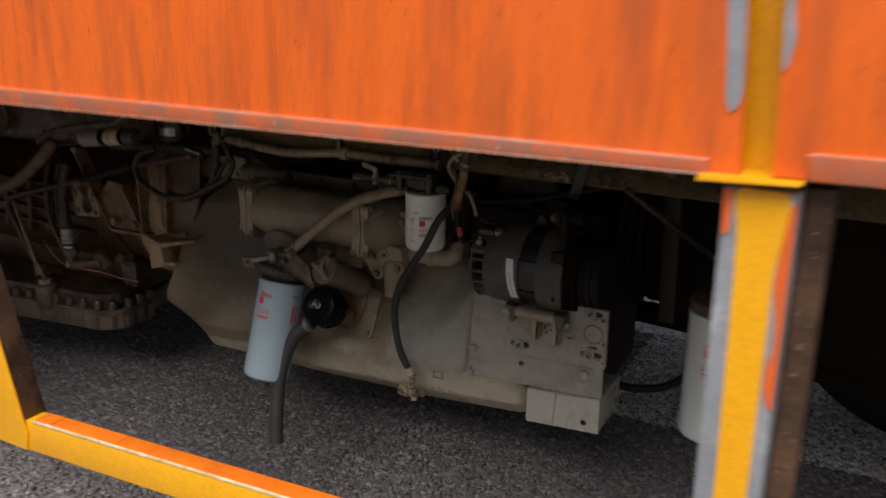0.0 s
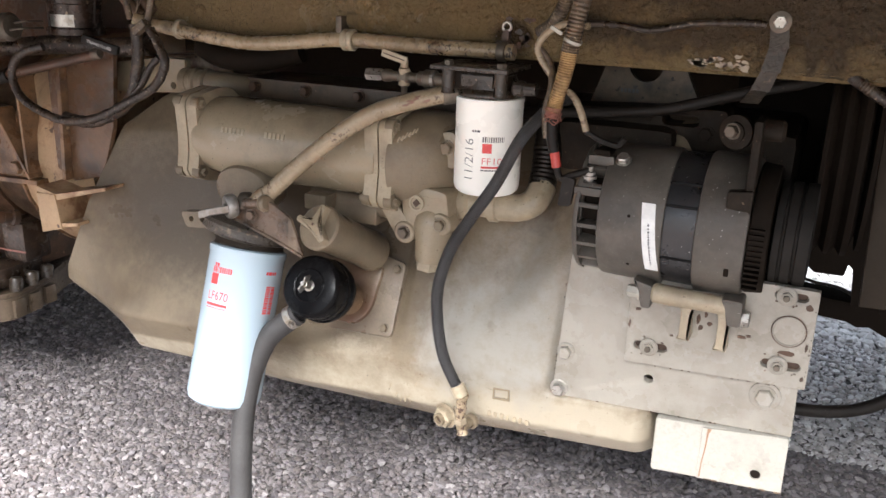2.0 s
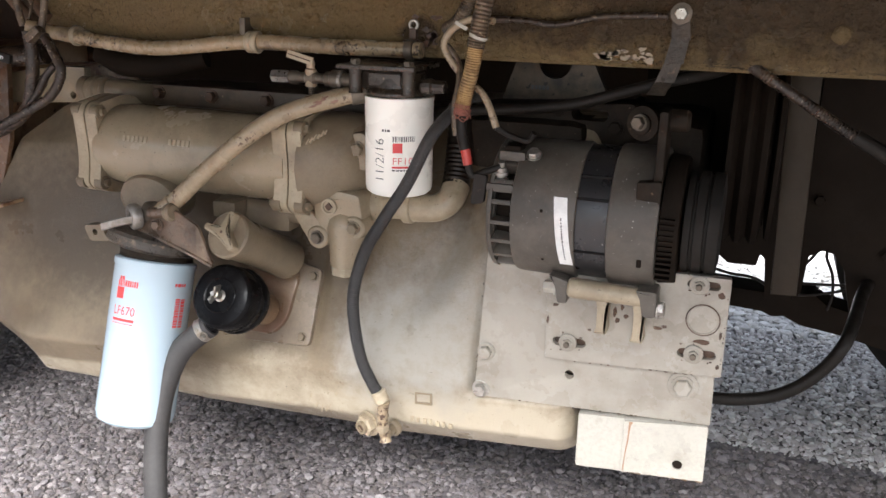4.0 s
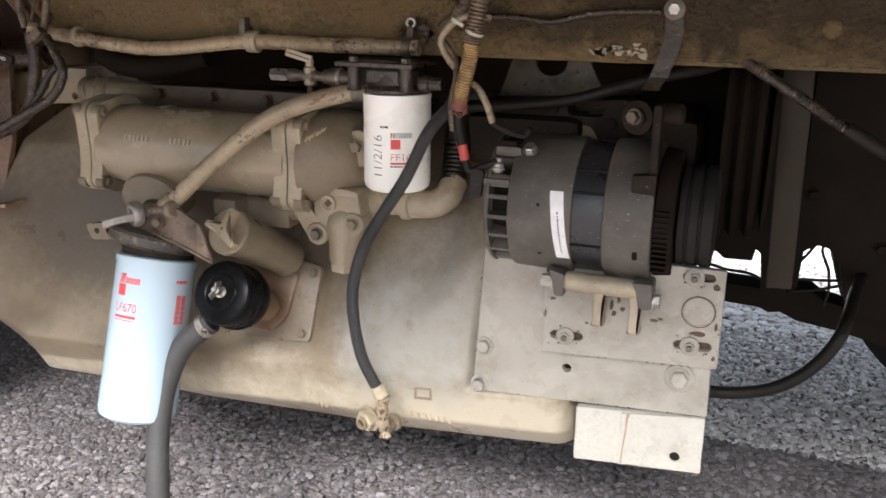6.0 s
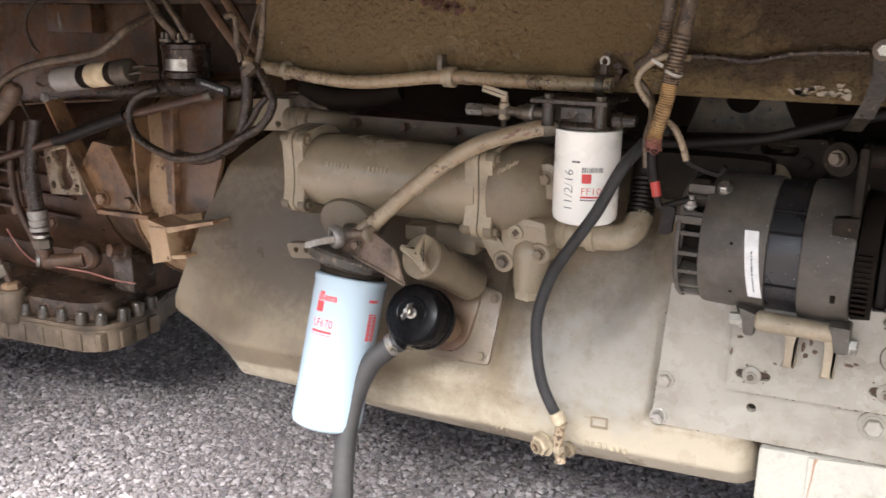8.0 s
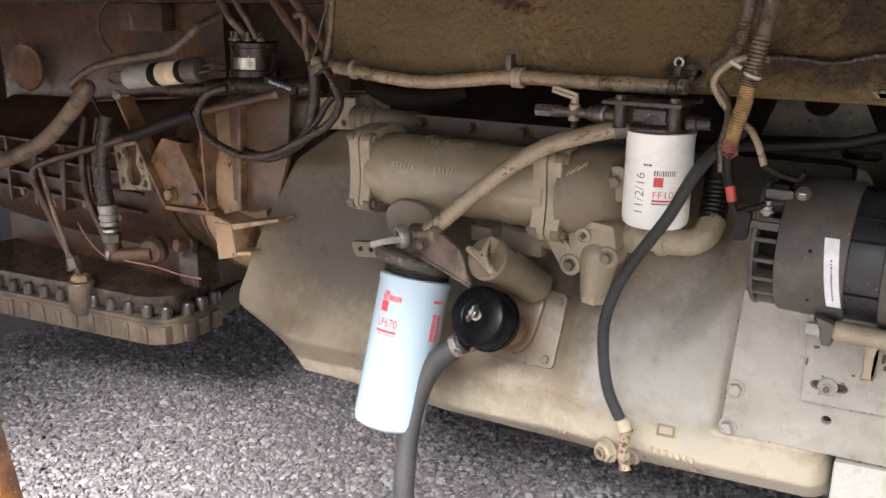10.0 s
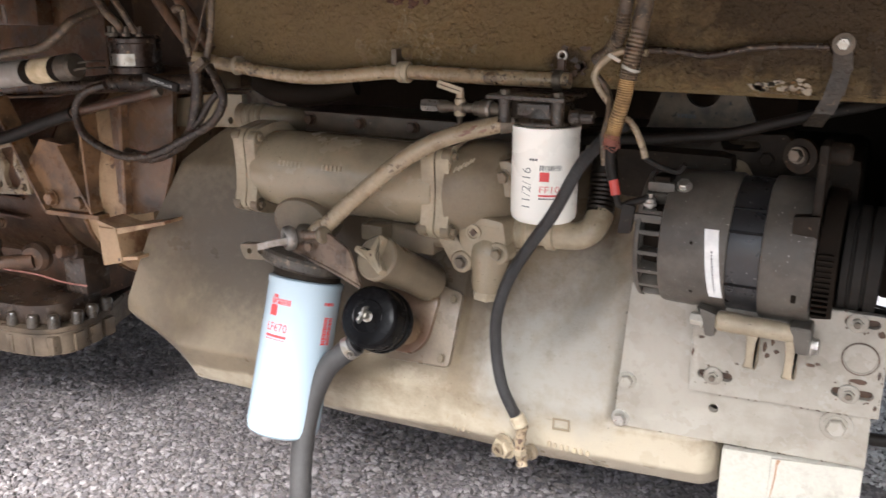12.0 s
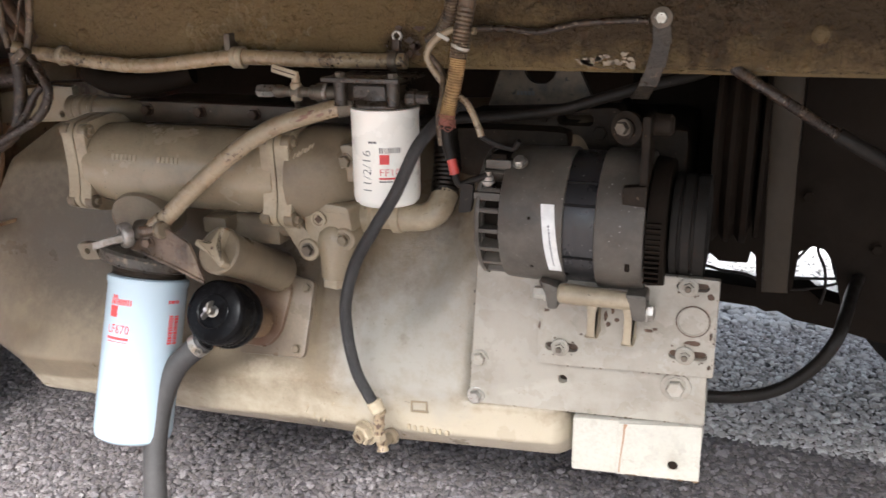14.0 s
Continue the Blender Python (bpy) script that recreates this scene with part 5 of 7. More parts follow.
part("front_flange", box(bmesh.new(), (-0.552, AY - 0.080, AZ + 0.055), (-0.541, AY - 0.02, AZ + 0.152), 0.004), SHADED_CAST, front, "upright pivot flange")


def round_alt(bm, r, z0):
    """Lays flat print round the housing; z runs up over its curve from z0."""
    for v in bm.verts:
        a = (v.co.z + z0 - AZ) / r
        v.co = Vector((v.co.x - 0.6595, AY - r * math.cos(a) - v.co.y, AZ + r * math.sin(a)))
    bmesh.ops.recalc_face_normals(bm, faces=bm.faces[:])
    return bm


lean = lambda z: -(z - 0.049) * 0.11
tmp = quad(bmesh.new(), -0.0088, 0.0088, 0, 0.098)
bmesh.ops.subdivide_edges(tmp, edges=tmp.edges[:], cuts=9, use_grid_fill=True)
for v in tmp.verts:
    v.co.x += lean(v.co.z)
part("sticker", round_alt(tmp, 0.0954, 0.667), PAPER, rear, "white paper sticker")
tmp = bmesh.new()
z = 0.010
while z < 0.070:
    h = rnd.uniform(0.0012, 0.0032)
    tmp.faces.new([tmp.verts.new((lean(z) + a, 0, z + b)) for a, b in ((-0.0010, 0), (0.0010, 0), (0.0010, h), (-0.0010, h))])
    z += h + rnd.uniform(0.0008, 0.0024)
part("sticker_print", round_alt(tmp, 0.0958, 0.667), INK, rear, "tiny unreadable print")
for x, z in ((-0.688, 0.745), (-0.686, 0.672)):
    part("pin_hole", round_alt(lathe(bmesh.new(), [(0.0022, 0), (0.0022, 0.0006)], axis_m((x + 0.6595, 0, z - 0.667), (0, 1, 0)), 12), 0.0953, 0.667), BLACK_AND_SHADE, rear, "small dark hole")
ring("fan_shroud", -0.540, -0.516, 0.088, 0.086, BLACK_AND_SHADE, "", 0.002)
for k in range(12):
    part("shroud_fin", box(bmesh.new(), (-0.5395, AY - 0.0905, 0.670 + k * 0.007), (-0.521, AY - 0.078, 0.6725 + k * 0.007), 0.0006), BLACK_AND_SHADE, alt)
part("pulley", lathe(bmesh.new(), [(0.060, 0), (0.068, 0.002), (0.068, 0.010), (0.064, 0.0115), (0.064, 0.014), (0.068, 0.0155), (0.068, 0.026), (0.064, 0.0275), (0.064, 0.030), (0.068, 0.0315), (0.068, 0.045), (0.05, 0.047)], axis_m((-0.514, AY, AZ), (1, 0, 0)), 48), TYRE, alt, "double-groove belt pulley")
term = part("terminal_box", box(bmesh.new(), (-0.768, 1.748, 0.760), (-0.730, 1.790, 0.772), 0.004), ALT, alt)
stud = lathe(bmesh.new(), [(0.0095, 0), (0.0095, 0.004), (0.0055, 0.005), (0.0055, 0.008), (0.0095, 0.0085), (0.0095, 0.0125), (0.0075, 0.013), (0.0075, 0.018), (0.0045, 0.019), (0.0045, 0.025)], axis_m((-0.752, 1.765, 0.772), (0, 0, 1)), 18)
part("stud", stud, DULL_BRIGHT, term, "threaded terminal stud")
reg = part("regulator", box(bmesh.new(), (-0.758, 1.772, 0.798), (-0.722, 1.812, 0.812), 0.004), ALT, alt)
part("regulator_lid", box(bmesh.new(), (-0.750, 1.770, 0.812), (-0.728, 1.806, 0.820), 0.003), BLACK_AND_SHADE, reg)
bolt(alt, (-0.711, 1.777, 0.808), (0, -0.6, 0.8), 0.0085, 0.009, STEEL)
part("foot_lug", prism(bmesh.new(), rounded([(-0.678, 0.655), (-0.650, 0.648), (-0.651, 0.616), (-0.664, 0.616), (-0.668, 0.638)], 0.004), 1.752, 1.795, bevel=0.003), ALT, alt)
part("front_lug", prism(bmesh.new(), rounded([(-0.562, 0.650), (-0.534, 0.650), (-0.534, 0.614), (-0.551, 0.614), (-0.555, 0.634)], 0.005), 1.748, 1.795, bevel=0.003), ALT, alt)
bolt(alt, (-0.534, 1.766, 0.622), (1, 0, 0), 0.0105, 0.010, STEEL)
bolt(alt, (-0.667, 1.764, 0.634), (-1, 0, 0), 0.0090, 0.018, CREAM)
bush = part("pivot_bush", lathe(bmesh.new(), [(0.0195, 0), (0.022, 0.003), (0.022, 0.01), (0.0135, 0.012), (0.0135, 0.016)], axis_m((-0.573, 1.80, 0.858), (-0.35, -0.93, 0)), 24), SHADED_CAST, alt)
bolt(bush, (-0.579, 1.785, 0.860), (-0.35, -0.93, 0), 0.0085, 0.010, DULL)
part("pivot_nut", lathe(bmesh.new(), [(0.014, 0), (0.014, 0.02), (0.010, 0.024)], axis_m((-0.541, 1.785, 0.866), (1, 0, 0)), 16), SHADED_CAST, alt)

# belt, fan wheel and shrouds in the dark right of the alternator
fan = thing("crank_pulley", (-0.42, 2.0, 0.56), "large black grooved crank pulley behind the alternator", "pulley")
part("wheel", lathe(bmesh.new(), [(0.10, 0), (0.150, 0.004), (0.150, 0.010), (0.138, 0.018), (0.150, 0.026), (0.150, 0.032), (0.138, 0.040), (0.150, 0.048), (0.150, 0.056), (0.12, 0.062)], axis_m((-0.478, 2.05, 0.80), (1, 0, 0)), 64), BLACK_AND_SHADE, fan)
part("damper", lathe(bmesh.new(), [(0.10, 0), (0.14, 0.004), (0.14, 0.01), (0.08, 0.014)], axis_m((-0.415, 2.05, 0.80), (1, 0, 0)), 48), BLACK_AND_SHADE, fan)
strip = thing("guard_strap", (-0.40, 1.97, 0.57), "flat dusty upright steel strap", "strap")
bm = prism(bmesh.new(), [(-0.404, 0.95), (-0.364, 0.95), (-0.3595, 0.774), (-0.3545, 0.586), (-0.3905, 0.584), (-0.399, 0.774)], 2.000, 2.009, bevel=0.002)
part("strap_bar", bm, mat("dusty_dark_strap", (0.040, 0.029, 0.018), (0.030, 0.022, 0.014), 8, 0.5, spec=0.2, bump=0.1), strip)
for z in (0.935,):
    bolt(strip, (-0.384, 2.0, z), r=0.009, h=0.008, material=GRIME)

# ---- fuel filter, head and shut-off valve ----
FX, FY = -0.918, 1.808
ff = thing("fuel_filter", (FX, FY, 0.733), "white spin-on fuel filter with red print and a pen date", "filter")
fm = axis_m((FX, FY, 0.733), (0, 0, 1), (0, 1, 0))
R1 = 0.0485
part("can", lathe(bmesh.new(), [(0.034, 0.0015), (0.042, 0.0), (0.0465, 0.004), (R1, 0.011), (R1, 0.131), (0.0495, 0.133), (0.0495, 0.138), (0.047, 0.139)], fm, 64), CAN_WHITE, ff)
part("gasket", lathe(bmesh.new(), [(0.044, 0), (0.045, 0.0008)], axis_m((FX, FY, 0.8722), (0, 0, 1)), 40), BLACK, ff, "black rubber gasket")
to_cam = math.degrees(math.atan2(-0.45 - FX, FY - 0.67))
pm = Matrix.Translation((FX, FY, 0.733)) @ pose(0, 0, 0, 0, 0, to_cam)
part("red_square", wrap(quad(bmesh.new(), -0.0085, 0.0050, 0.0645, 0.0780, 4), pm, R1), RED, ff)
part("maker_mark", wrap(bars(bmesh.new(), -0.0085, 0.0225, 0.0800, 0.0875, 0.0015, 0.0016, 2), pm, R1), INK, ff, "dark maker mark drawn as bars")
part("model_number", wrap(lettering(bmesh.new(), "FF105", 0.0140, -0.0095, 0.0482, 1.12, bold=-0.00015), pm, R1), RED, ff, "thin red model number")
part("red_rule", wrap(quad(bmesh.new(), -0.0095, 0.028, 0.0428, 0.0456, 8), pm, R1), RED, ff)
part("small_print", wrap(bars(bmesh.new(), -0.0095, 0.026, 0.0388, 0.0408, 0.004, 0.001, 6), pm, R1), INK, ff)
part("top_print", wrap(bars(bmesh.new(), -0.024, -0.012, 0.0935, 0.0965, 0.004, 0.001, 7), pm, R1), INK, ff)
part("pen_date", wrap(lettering(bmesh.new(), "11/2/16", 0.0205, -0.0215, 0.0215, 1.0, math.pi / 2, bold=-0.0003), pm, R1), PEN, ff, "date written in marker")

head = ff
CAST_MID = mat("oily_brown_casting", (0.056, 0.041, 0.028), (0.032, 0.023, 0.016), 22, 0.30, spec=0.5, bump=0.2, fine=170, dirt=(0.024, 0.018, 0.013), dirt_at=0.56, dirt_scale=30, specks=(0.20, 0.155, 0.11), speck_at=0.69, speck_scale=180)
part("head_body", lathe(bmesh.new(), [(0.046, 0), (0.047, 0.003), (0.046, 0.006), (0.040, 0.011), (0.036, 0.030)], axis_m((FX, FY, 0.873), (0, 0, 1)), 40), CAST_MID, head)
part("cross_bar", box(bmesh.new(), (FX - 0.045, FY - 0.033, 0.882), (FX + 0.030, FY + 0.03, 0.909), 0.004), SHADED_CAST, head)
part("name_pad", box(bmesh.new(), (FX - 0.031, FY - 0.037, 0.887), (FX + 0.017, FY - 0.032, 0.904), 0.002), CAST_MID, head, "raised dark pad with unreadable cast marks")
part("cast_marks", bars(bmesh.new(), 0, 0.028, 0, 0.005, 0.004, 0.001, 3), DULL_BRIGHT, head)
marks = [o for o in head.children if o.name.startswith("cast_marks")][0]
marks.location = Vector((FX - 0.019, FY - 0.0375, 0.893)) - base_of(head)
for dx in (-0.050, 0.029):
    part("bolt_column", lathe(bmesh.new(), [(0.0105, 0), (0.0092, 0.003), (0.0088, 0.028), (0.0100, 0.034)], axis_m((FX + dx, FY - 0.037, 0.876), (0, 0, 1)), 20), CAST_MID, head, "round bolt column")
    bolt(head, (FX + dx, FY - 0.037, 0.915), (0, 0, 1), 0.0075, 0.007, DULL)
part("top_plate", box(bmesh.new(), (FX - 0.073, FY - 0.052, 0.909), (FX + 0.043, FY + 0.05, 0.915), 0.0015), CAST_MID, head, "thin overhanging top plate")
part("outlet_nut", lathe(bmesh.new(), [(0.010, 0), (0.0115, 0.003), (0.0115, 0.014), (0.009, 0.017), (0.009, 0.034)], axis_m((FX + 0.042, FY - 0.020, 0.888), (1, 0, 0)), 12), CAST_MID, head, "", 20)
valve = thing("shut_off_valve", (-1.05, FY, 0.875), "small brass fuel tap with a lever handle", "valve")
vm = axis_m((-1.11, FY - 0.02, 0.890), (1, 0, 0))
part("valve_body", lathe(bmesh.new(), [(0.0075, 0.028), (0.0095, 0.031), (0.0095, 0.040), (0.0075, 0.043), (0.0075, 0.055), (0.011, 0.058), (0.011, 0.070), (0.007, 0.074), (0.007, 0.085), (0.0105, 0.088), (0.0105, 0.096), (0.0135, 0.098), (0.0135, 0.112), (0.010, 0.116), (0.010, 0.14)], vm, 18), DULL, valve)
part("end_plug", lathe(bmesh.new(), [(0.0085, 0), (0.0095, 0.002), (0.0095, 0.022), (0.008, 0.028)], vm, 6), STEEL, valve, "bright square end plug", 20)
part("stem", lathe(bmesh.new(), [(0.0085, -0.012), (0.0085, 0.012), (0.0060, 0.014), (0.0060, 0.024)], axis_m((-1.046, FY - 0.022, 0.890), (0, 0, 1)), 16), HOSE_TAN, valve)
part("drain_thread", tube(bmesh.new(), [(-1.046, FY - 0.022, 0.879), (-1.046, FY - 0.022, 0.868), (-1.046, FY - 0.022, 0.858)], 0.0042, 12, 8, 0.0009, 2), DULL, valve, "short threaded drain end")
bm = box(bmesh.new(), (-0.036, -0.0022, -0.0055), (0.006, 0.0022, 0.0055), 0.001, Matrix.Translation((-1.046, FY - 0.026, 0.915)) @ pose(0, 0, 0, 0, 14, 0))
part("lever", bm, TAN_LIGHT, valve, "flat pale lever")
bm = box(bmesh.new(), (-0.033, -0.0028, -0.0008), (0.003, -0.0020, 0.0008), 0.0002, Matrix.Translation((-1.046, FY - 0.026, 0.915)) @ pose(0, 0, 0, 0, 14, 0))
part("lever_groove", bm, GRIME, valve, "dark groove along the lever")
part("bright_ring", lathe(bmesh.new(), [(0.0095, 0), (0.0135, 0.0015), (0.0135, 0.006), (0.0095, 0.0075)], axis_m((-1.002, FY - 0.02, 0.890), (1, 0, 0)), 22), DULL_BRIGHT, valve, "rubbed bright ring")

# ---- oil filter beside the breather ----
la, lb = Vector((-1.2794, 1.7087, 0.6108)), Vector((-1.2879, 1.637, 0.3695))
ld = (la - lb).normalized()
LL = (la - lb).length
lf = thing("oil_filter", lb, "long white oil filter canister with red print, tilted", "filter", "oil filters")
R2 = 0.059


def oil_can(owner, m, length, paint=CAN_BLUE):
    part("can", lathe(bmesh.new(), [(0.040, 0.003), (0.050, 0.0), (0.0565, 0.005), (R2, 0.016), (R2, length - 0.012), (0.0605, length - 0.010), (0.0605, length - 0.002), (0.057, length)], m, 64), paint, owner)


lm = axis_m(lb, ld, (0, 1, 0))
oil_can(lf, lm, LL)


def can_print(owner, m, code, top, dx=0.0):
    part("red_square", wrap(quad(bmesh.new(), dx - 0.024, dx - 0.010, top - 0.042, top - 0.025, 4), m, R2), RED, owner)
    part("maker_mark", wrap(bars(bmesh.new(), dx - 0.023, dx + 0.012, top - 0.0235, top - 0.0145, 0.0024, 0.0013, 2), m, R2), RED, owner, "red maker mark drawn as bars")
    part("model_number", wrap(lettering(bmesh.new(), code, 0.019, dx - 0.026, top - 0.066, 0.82), m, R2), RED, owner, "thin red model number")
    part("red_rule", wrap(quad(bmesh.new(), dx - 0.026, dx + 0.012, top - 0.0755, top - 0.0715, 8), m, R2), RED, owner)
    part("small_print", wrap(bars(bmesh.new(), dx - 0.026, dx + 0.011, top - 0.0795, top - 0.078, 0.004, 0.001, 6), m, R2), RED, owner)


view = math.degrees(math.atan2(-0.47 + 1.285, 1.68 - 0.67))
lpm = Matrix.Translation(lb) @ ld.to_track_quat("Z", "X").to_matrix().to_4x4()
zax = ld
fwd = Vector((-math.sin(radians(view)), math.cos(radians(view)), 0))
fwd = (fwd - zax * fwd.dot(zax)).normalized()
xax = fwd.cross(zax)
lpm = Matrix((xax, fwd, zax)).transposed().to_4x4()
lpm.translation = lb
can_print(lf, lpm, "LF670", LL - 0.018, -0.0355)
bm = bmesh.new()
for col in (0.038, 0.0485):
    tmp = bars(bmesh.new(), 0.0, 0.044, -0.0042, 0.0042, 0.0032, 0.0011, int(col * 1000))
    for v in tmp.verts:
        v.co = Vector((col + v.co.z, 0, LL - 0.096 + v.co.x))
    merge(bm, tmp)
part("side_print", wrap(bm, lpm, R2), RED, lf, "red rows of unreadable print")
part("top_print", wrap(bars(bmesh.new(), 0.030, 0.050, LL - 0.034, LL - 0.029, 0.005, 0.0012, 8), lpm, R2), RED, lf)
part("top_print", wrap(bars(bmesh.new(), -0.056, -0.047, LL - 0.032, LL - 0.027, 0.005, 0.0012, 8), lpm, R2), RED, lf)

lhead = lf
hm = axis_m(la, ld, (0, 1, 0))
part("collar", lathe(bmesh.new(), [(0.050, 0.0005), (0.0545, 0.002), (0.053, 0.006), (0.055, 0.012), (0.050, 0.016)], hm, 48), SHADED_CAST, lhead, "dark collar above the can")
ring_m = axis_m(la + Vector((-0.012, 0, 0)) + ld * 0.016, ld + Vector((0.13, 0, 0)), (0, 1, 0))
part("head_ring", lathe(bmesh.new(), [(0.052, -0.004), (0.064, 0.0), (0.068, 0.004), (0.067, 0.010), (0.069, 0.016), (0.066, 0.021), (0.052, 0.026), (0.03, 0.030)], ring_m, 48), OILY_RING, lhead, "dark oily cast ring")
OILED = mat("oil_soaked_sheet", (0.15, 0.10, 0.066), (0.095, 0.065, 0.045), 18, 0.3, bump=0.2, fine=140, dirt=(0.04, 0.028, 0.02), dirt_at=0.56, dirt_scale=24, dirt_soft=0.08, streak=(0.24, 0.18, 0.12), streak_at=0.62)
bm = prism(bmesh.new(), rounded([(-1.286, 0.663), (-1.246, 0.697), (-1.214, 0.701), (-1.178, 0.681), (-1.156, 0.624), (-1.2, 0.641)], 0.006), 1.679, 1.684, bevel=0.0015)
part("bracket", bm, OILED, lhead, "brown oil-soaked angled bracket plate")
part("bracket_fold", tube(bmesh.new(), [(-1.284, 1.679, 0.664), (-1.245, 1.679, 0.654), (-1.2, 1.679, 0.640), (-1.157, 1.679, 0.624)], 0.0028, 8, 4), OILED, lhead, "folded bright edge of the bracket")
part("ear", prism(bmesh.new(), rounded([(-1.44, 0.640), (-1.37, 0.648), (-1.36, 0.622), (-1.43, 0.614)], 0.008), 1.735, 1.75, [circle(-1.418, 0.630, 0.005), circle(-1.395, 0.632, 0.005)]), TAN, lhead, "drilled tan ear")
fit_d = Vector((-0.99, -0.12, -0.10)).normalized()
part("fitting_body", lathe(bmesh.new(), [(0.009, -0.02), (0.013, -0.018), (0.014, 0.002), (0.017, 0.006), (0.017, 0.018), (0.014, 0.021)], axis_m((-1.258, 1.696, 0.690), fit_d), 20), DULL, lhead, "threaded fitting")
nut_d = Vector((-0.55, -0.83, -0.05))
part("ring_nut", lathe(bmesh.new(), [(0.0105, 0.002), (0.0105, 0.010), (0.013, 0.013), (0.017, 0.0125), (0.0195, 0.009), (0.0195, 0.001), (0.017, -0.003), (0.012, -0.003)], axis_m((-1.282, 1.679, 0.686), nut_d), 28, False), DULL_BRIGHT, lhead, "worn steel ring")
part("ring_bore", lathe(bmesh.new(), [(0.0104, 0.0), (0.0104, 0.003)], axis_m((-1.282, 1.679, 0.686), nut_d), 20), BLACK_AND_SHADE, lhead, "dark bore of the ring")
bm = prism(bmesh.new(), rounded([(-1.340, 0.6600), (-1.341, 0.6715), (-1.300, 0.6845), (-1.270, 0.6920), (-1.266, 0.6815), (-1.300, 0.6725)], 0.002), 1.664, 1.671, bevel=0.0015)
part("valve_lever", bm, DULL_BRIGHT, lhead, "flat dull steel tap lever")
part("stub", lathe(bmesh.new(), [(0.009, 0), (0.009, 0.036)], axis_m((-1.262, 1.684, 0.691), (1, -0.05, 0.2)), 16), OILED, lhead, "rusty short stub")
part("hose_nut", lathe(bmesh.new(), [(0.0085, 0), (0.0125, 0.002), (0.0135, 0.005), (0.0135, 0.010), (0.010, 0.013)], axis_m((-1.230, 1.681, 0.697), (1, -0.25, 0.15)), 18), TAN, lhead)
part("banjo_bolt", hexagon(bmesh.new(), axis_m((-1.246, 1.676, 0.677), (0.1, -1, 0.1)), 0.0075, 0.008), OILED, lhead, "", 30)

# ---- crankcase breather ----
bf = Vector((-1.138, 1.668, 0.585))
bp = bf - 0.135 * Vector((0.03, -0.87, 0.46)).normalized()
bd = (bf - bp).normalized()
BL = (bf - bp).length
br = thing("breather", (-1.15, 1.72, 0.50), "round black crankcase breather with a wing nut", "breather")
bmx = axis_m(bp, bd)
part("body", lathe(bmesh.new(), [(0.040, BL - 0.064), (0.047, BL - 0.062), (0.047, BL - 0.055), (0.0500, BL - 0.053), (0.0505, BL - 0.050), (0.0500, BL - 0.047), (0.0478, BL - 0.045), (0.0478, BL - 0.034), (0.0492, BL - 0.033), (0.0492, BL - 0.031), (0.0478, BL - 0.030), (0.0478, BL - 0.006), (0.0460, BL - 0.0025), (0.0425, BL)], bmx, 56), BLACK, br, "glossy black canister", 28)
part("lid_ring", lathe(bmesh.new(), [(0.0225, BL + 0.0005), (0.0225, BL + 0.0038), (0.0245, BL + 0.0044), (0.0262, BL + 0.0036), (0.0265, BL + 0.0005)], bmx, 40, False), BLACK, br)
part("lid_dish", lathe(bmesh.new(), [(0.043, BL + 0.0002), (0.036, BL + 0.002), (0.018, BL + 0.0025), (0.012, BL + 0.0015)], bmx, 48), BLACK, br)
part("neck", lathe(bmesh.new(), [(0.026, 0.0), (0.024, 0.012), (0.024, BL - 0.060)], bmx, 40), GRIME_TAN, br)
wing = part("wing_nut", lathe(bmesh.new(), [(0.0085, 0.0), (0.009, 0.002), (0.006, 0.004), (0.0055, 0.016), (0.0035, 0.017), (0.0035, 0.022)], axis_m(bp + bd * (BL + 0.001), bd), 18), STEEL, br, "bright wing nut")
for s in (-1, 1):
    wm = axis_m(bp + bd * (BL + 0.010), bd) @ pose(0, 0, 0, 0, 0, 70)
    part("wing", box(bmesh.new(), (s * 0.003 if s > 0 else -0.016, -0.0016, -0.003), (0.016 if s > 0 else -0.003, 0.0016, 0.010), 0.0014, wm @ pose(0, 0, 0, 0, -s * 25, 0)), STEEL, wing)
outlet = part("outlet", lathe(bmesh.new(), [(0.014, 0), (0.014, 0.03)], axis_m((-1.160, 1.690, 0.535), (-0.8, -0.25, -0.55)), 16), BLACK, br)
part("clamp", lathe(bmesh.new(), [(0.0185, 0), (0.0185, 0.011)], axis_m((-1.178, 1.684, 0.5225), (-0.8, -0.25, -0.55)), 24), STEEL, br, "worm-drive hose clamp")
bolt(br, (-1.172, 1.668, 0.518), (0.2, -0.9, -0.3), 0.005, 0.008, STEEL)
solid("breather_hose", tube(bmesh.new(), [(-1.172, 1.686, 0.527), (-1.190, 1.680, 0.512), (-1.218, 1.668, 0.482), (-1.236, 1.650, 0.43), (-1.240, 1.630, 0.37), (-1.236, 1.612, 0.30), (-1.229, 1.596, 0.218)], 0.0175, 20, 8), RUBBER, "thick dark grey rubber hose hanging from the breather", "hose")

# ---- third filter by the door post ----
wf = thing("oil_filter", (-0.182, 1.62, 0.524), "long white oil filter canister hanging near the door post", "filter", "oil filters")
oil_can(wf, axis_m((-0.182, 1.62, 0.529), (0, 0, 1), (0, 1, 0)), 0.2495, mat("cool_cream_enamel", (0.555, 0.585, 0.560), (0.51, 0.54, 0.515), 5, 0.22, bump=0.0, grainy=0.0, fine=200, rough_var=0.04, dirt=(0.45, 0.43, 0.38), dirt_at=0.70, dirt_scale=14))
can_print(wf, Matrix.Translation((-0.182, 1.62, 0.524)) @ pose(0, 0, 0, 0, 0, 2), "LF777", 0.221, 0.006)
whead = wf
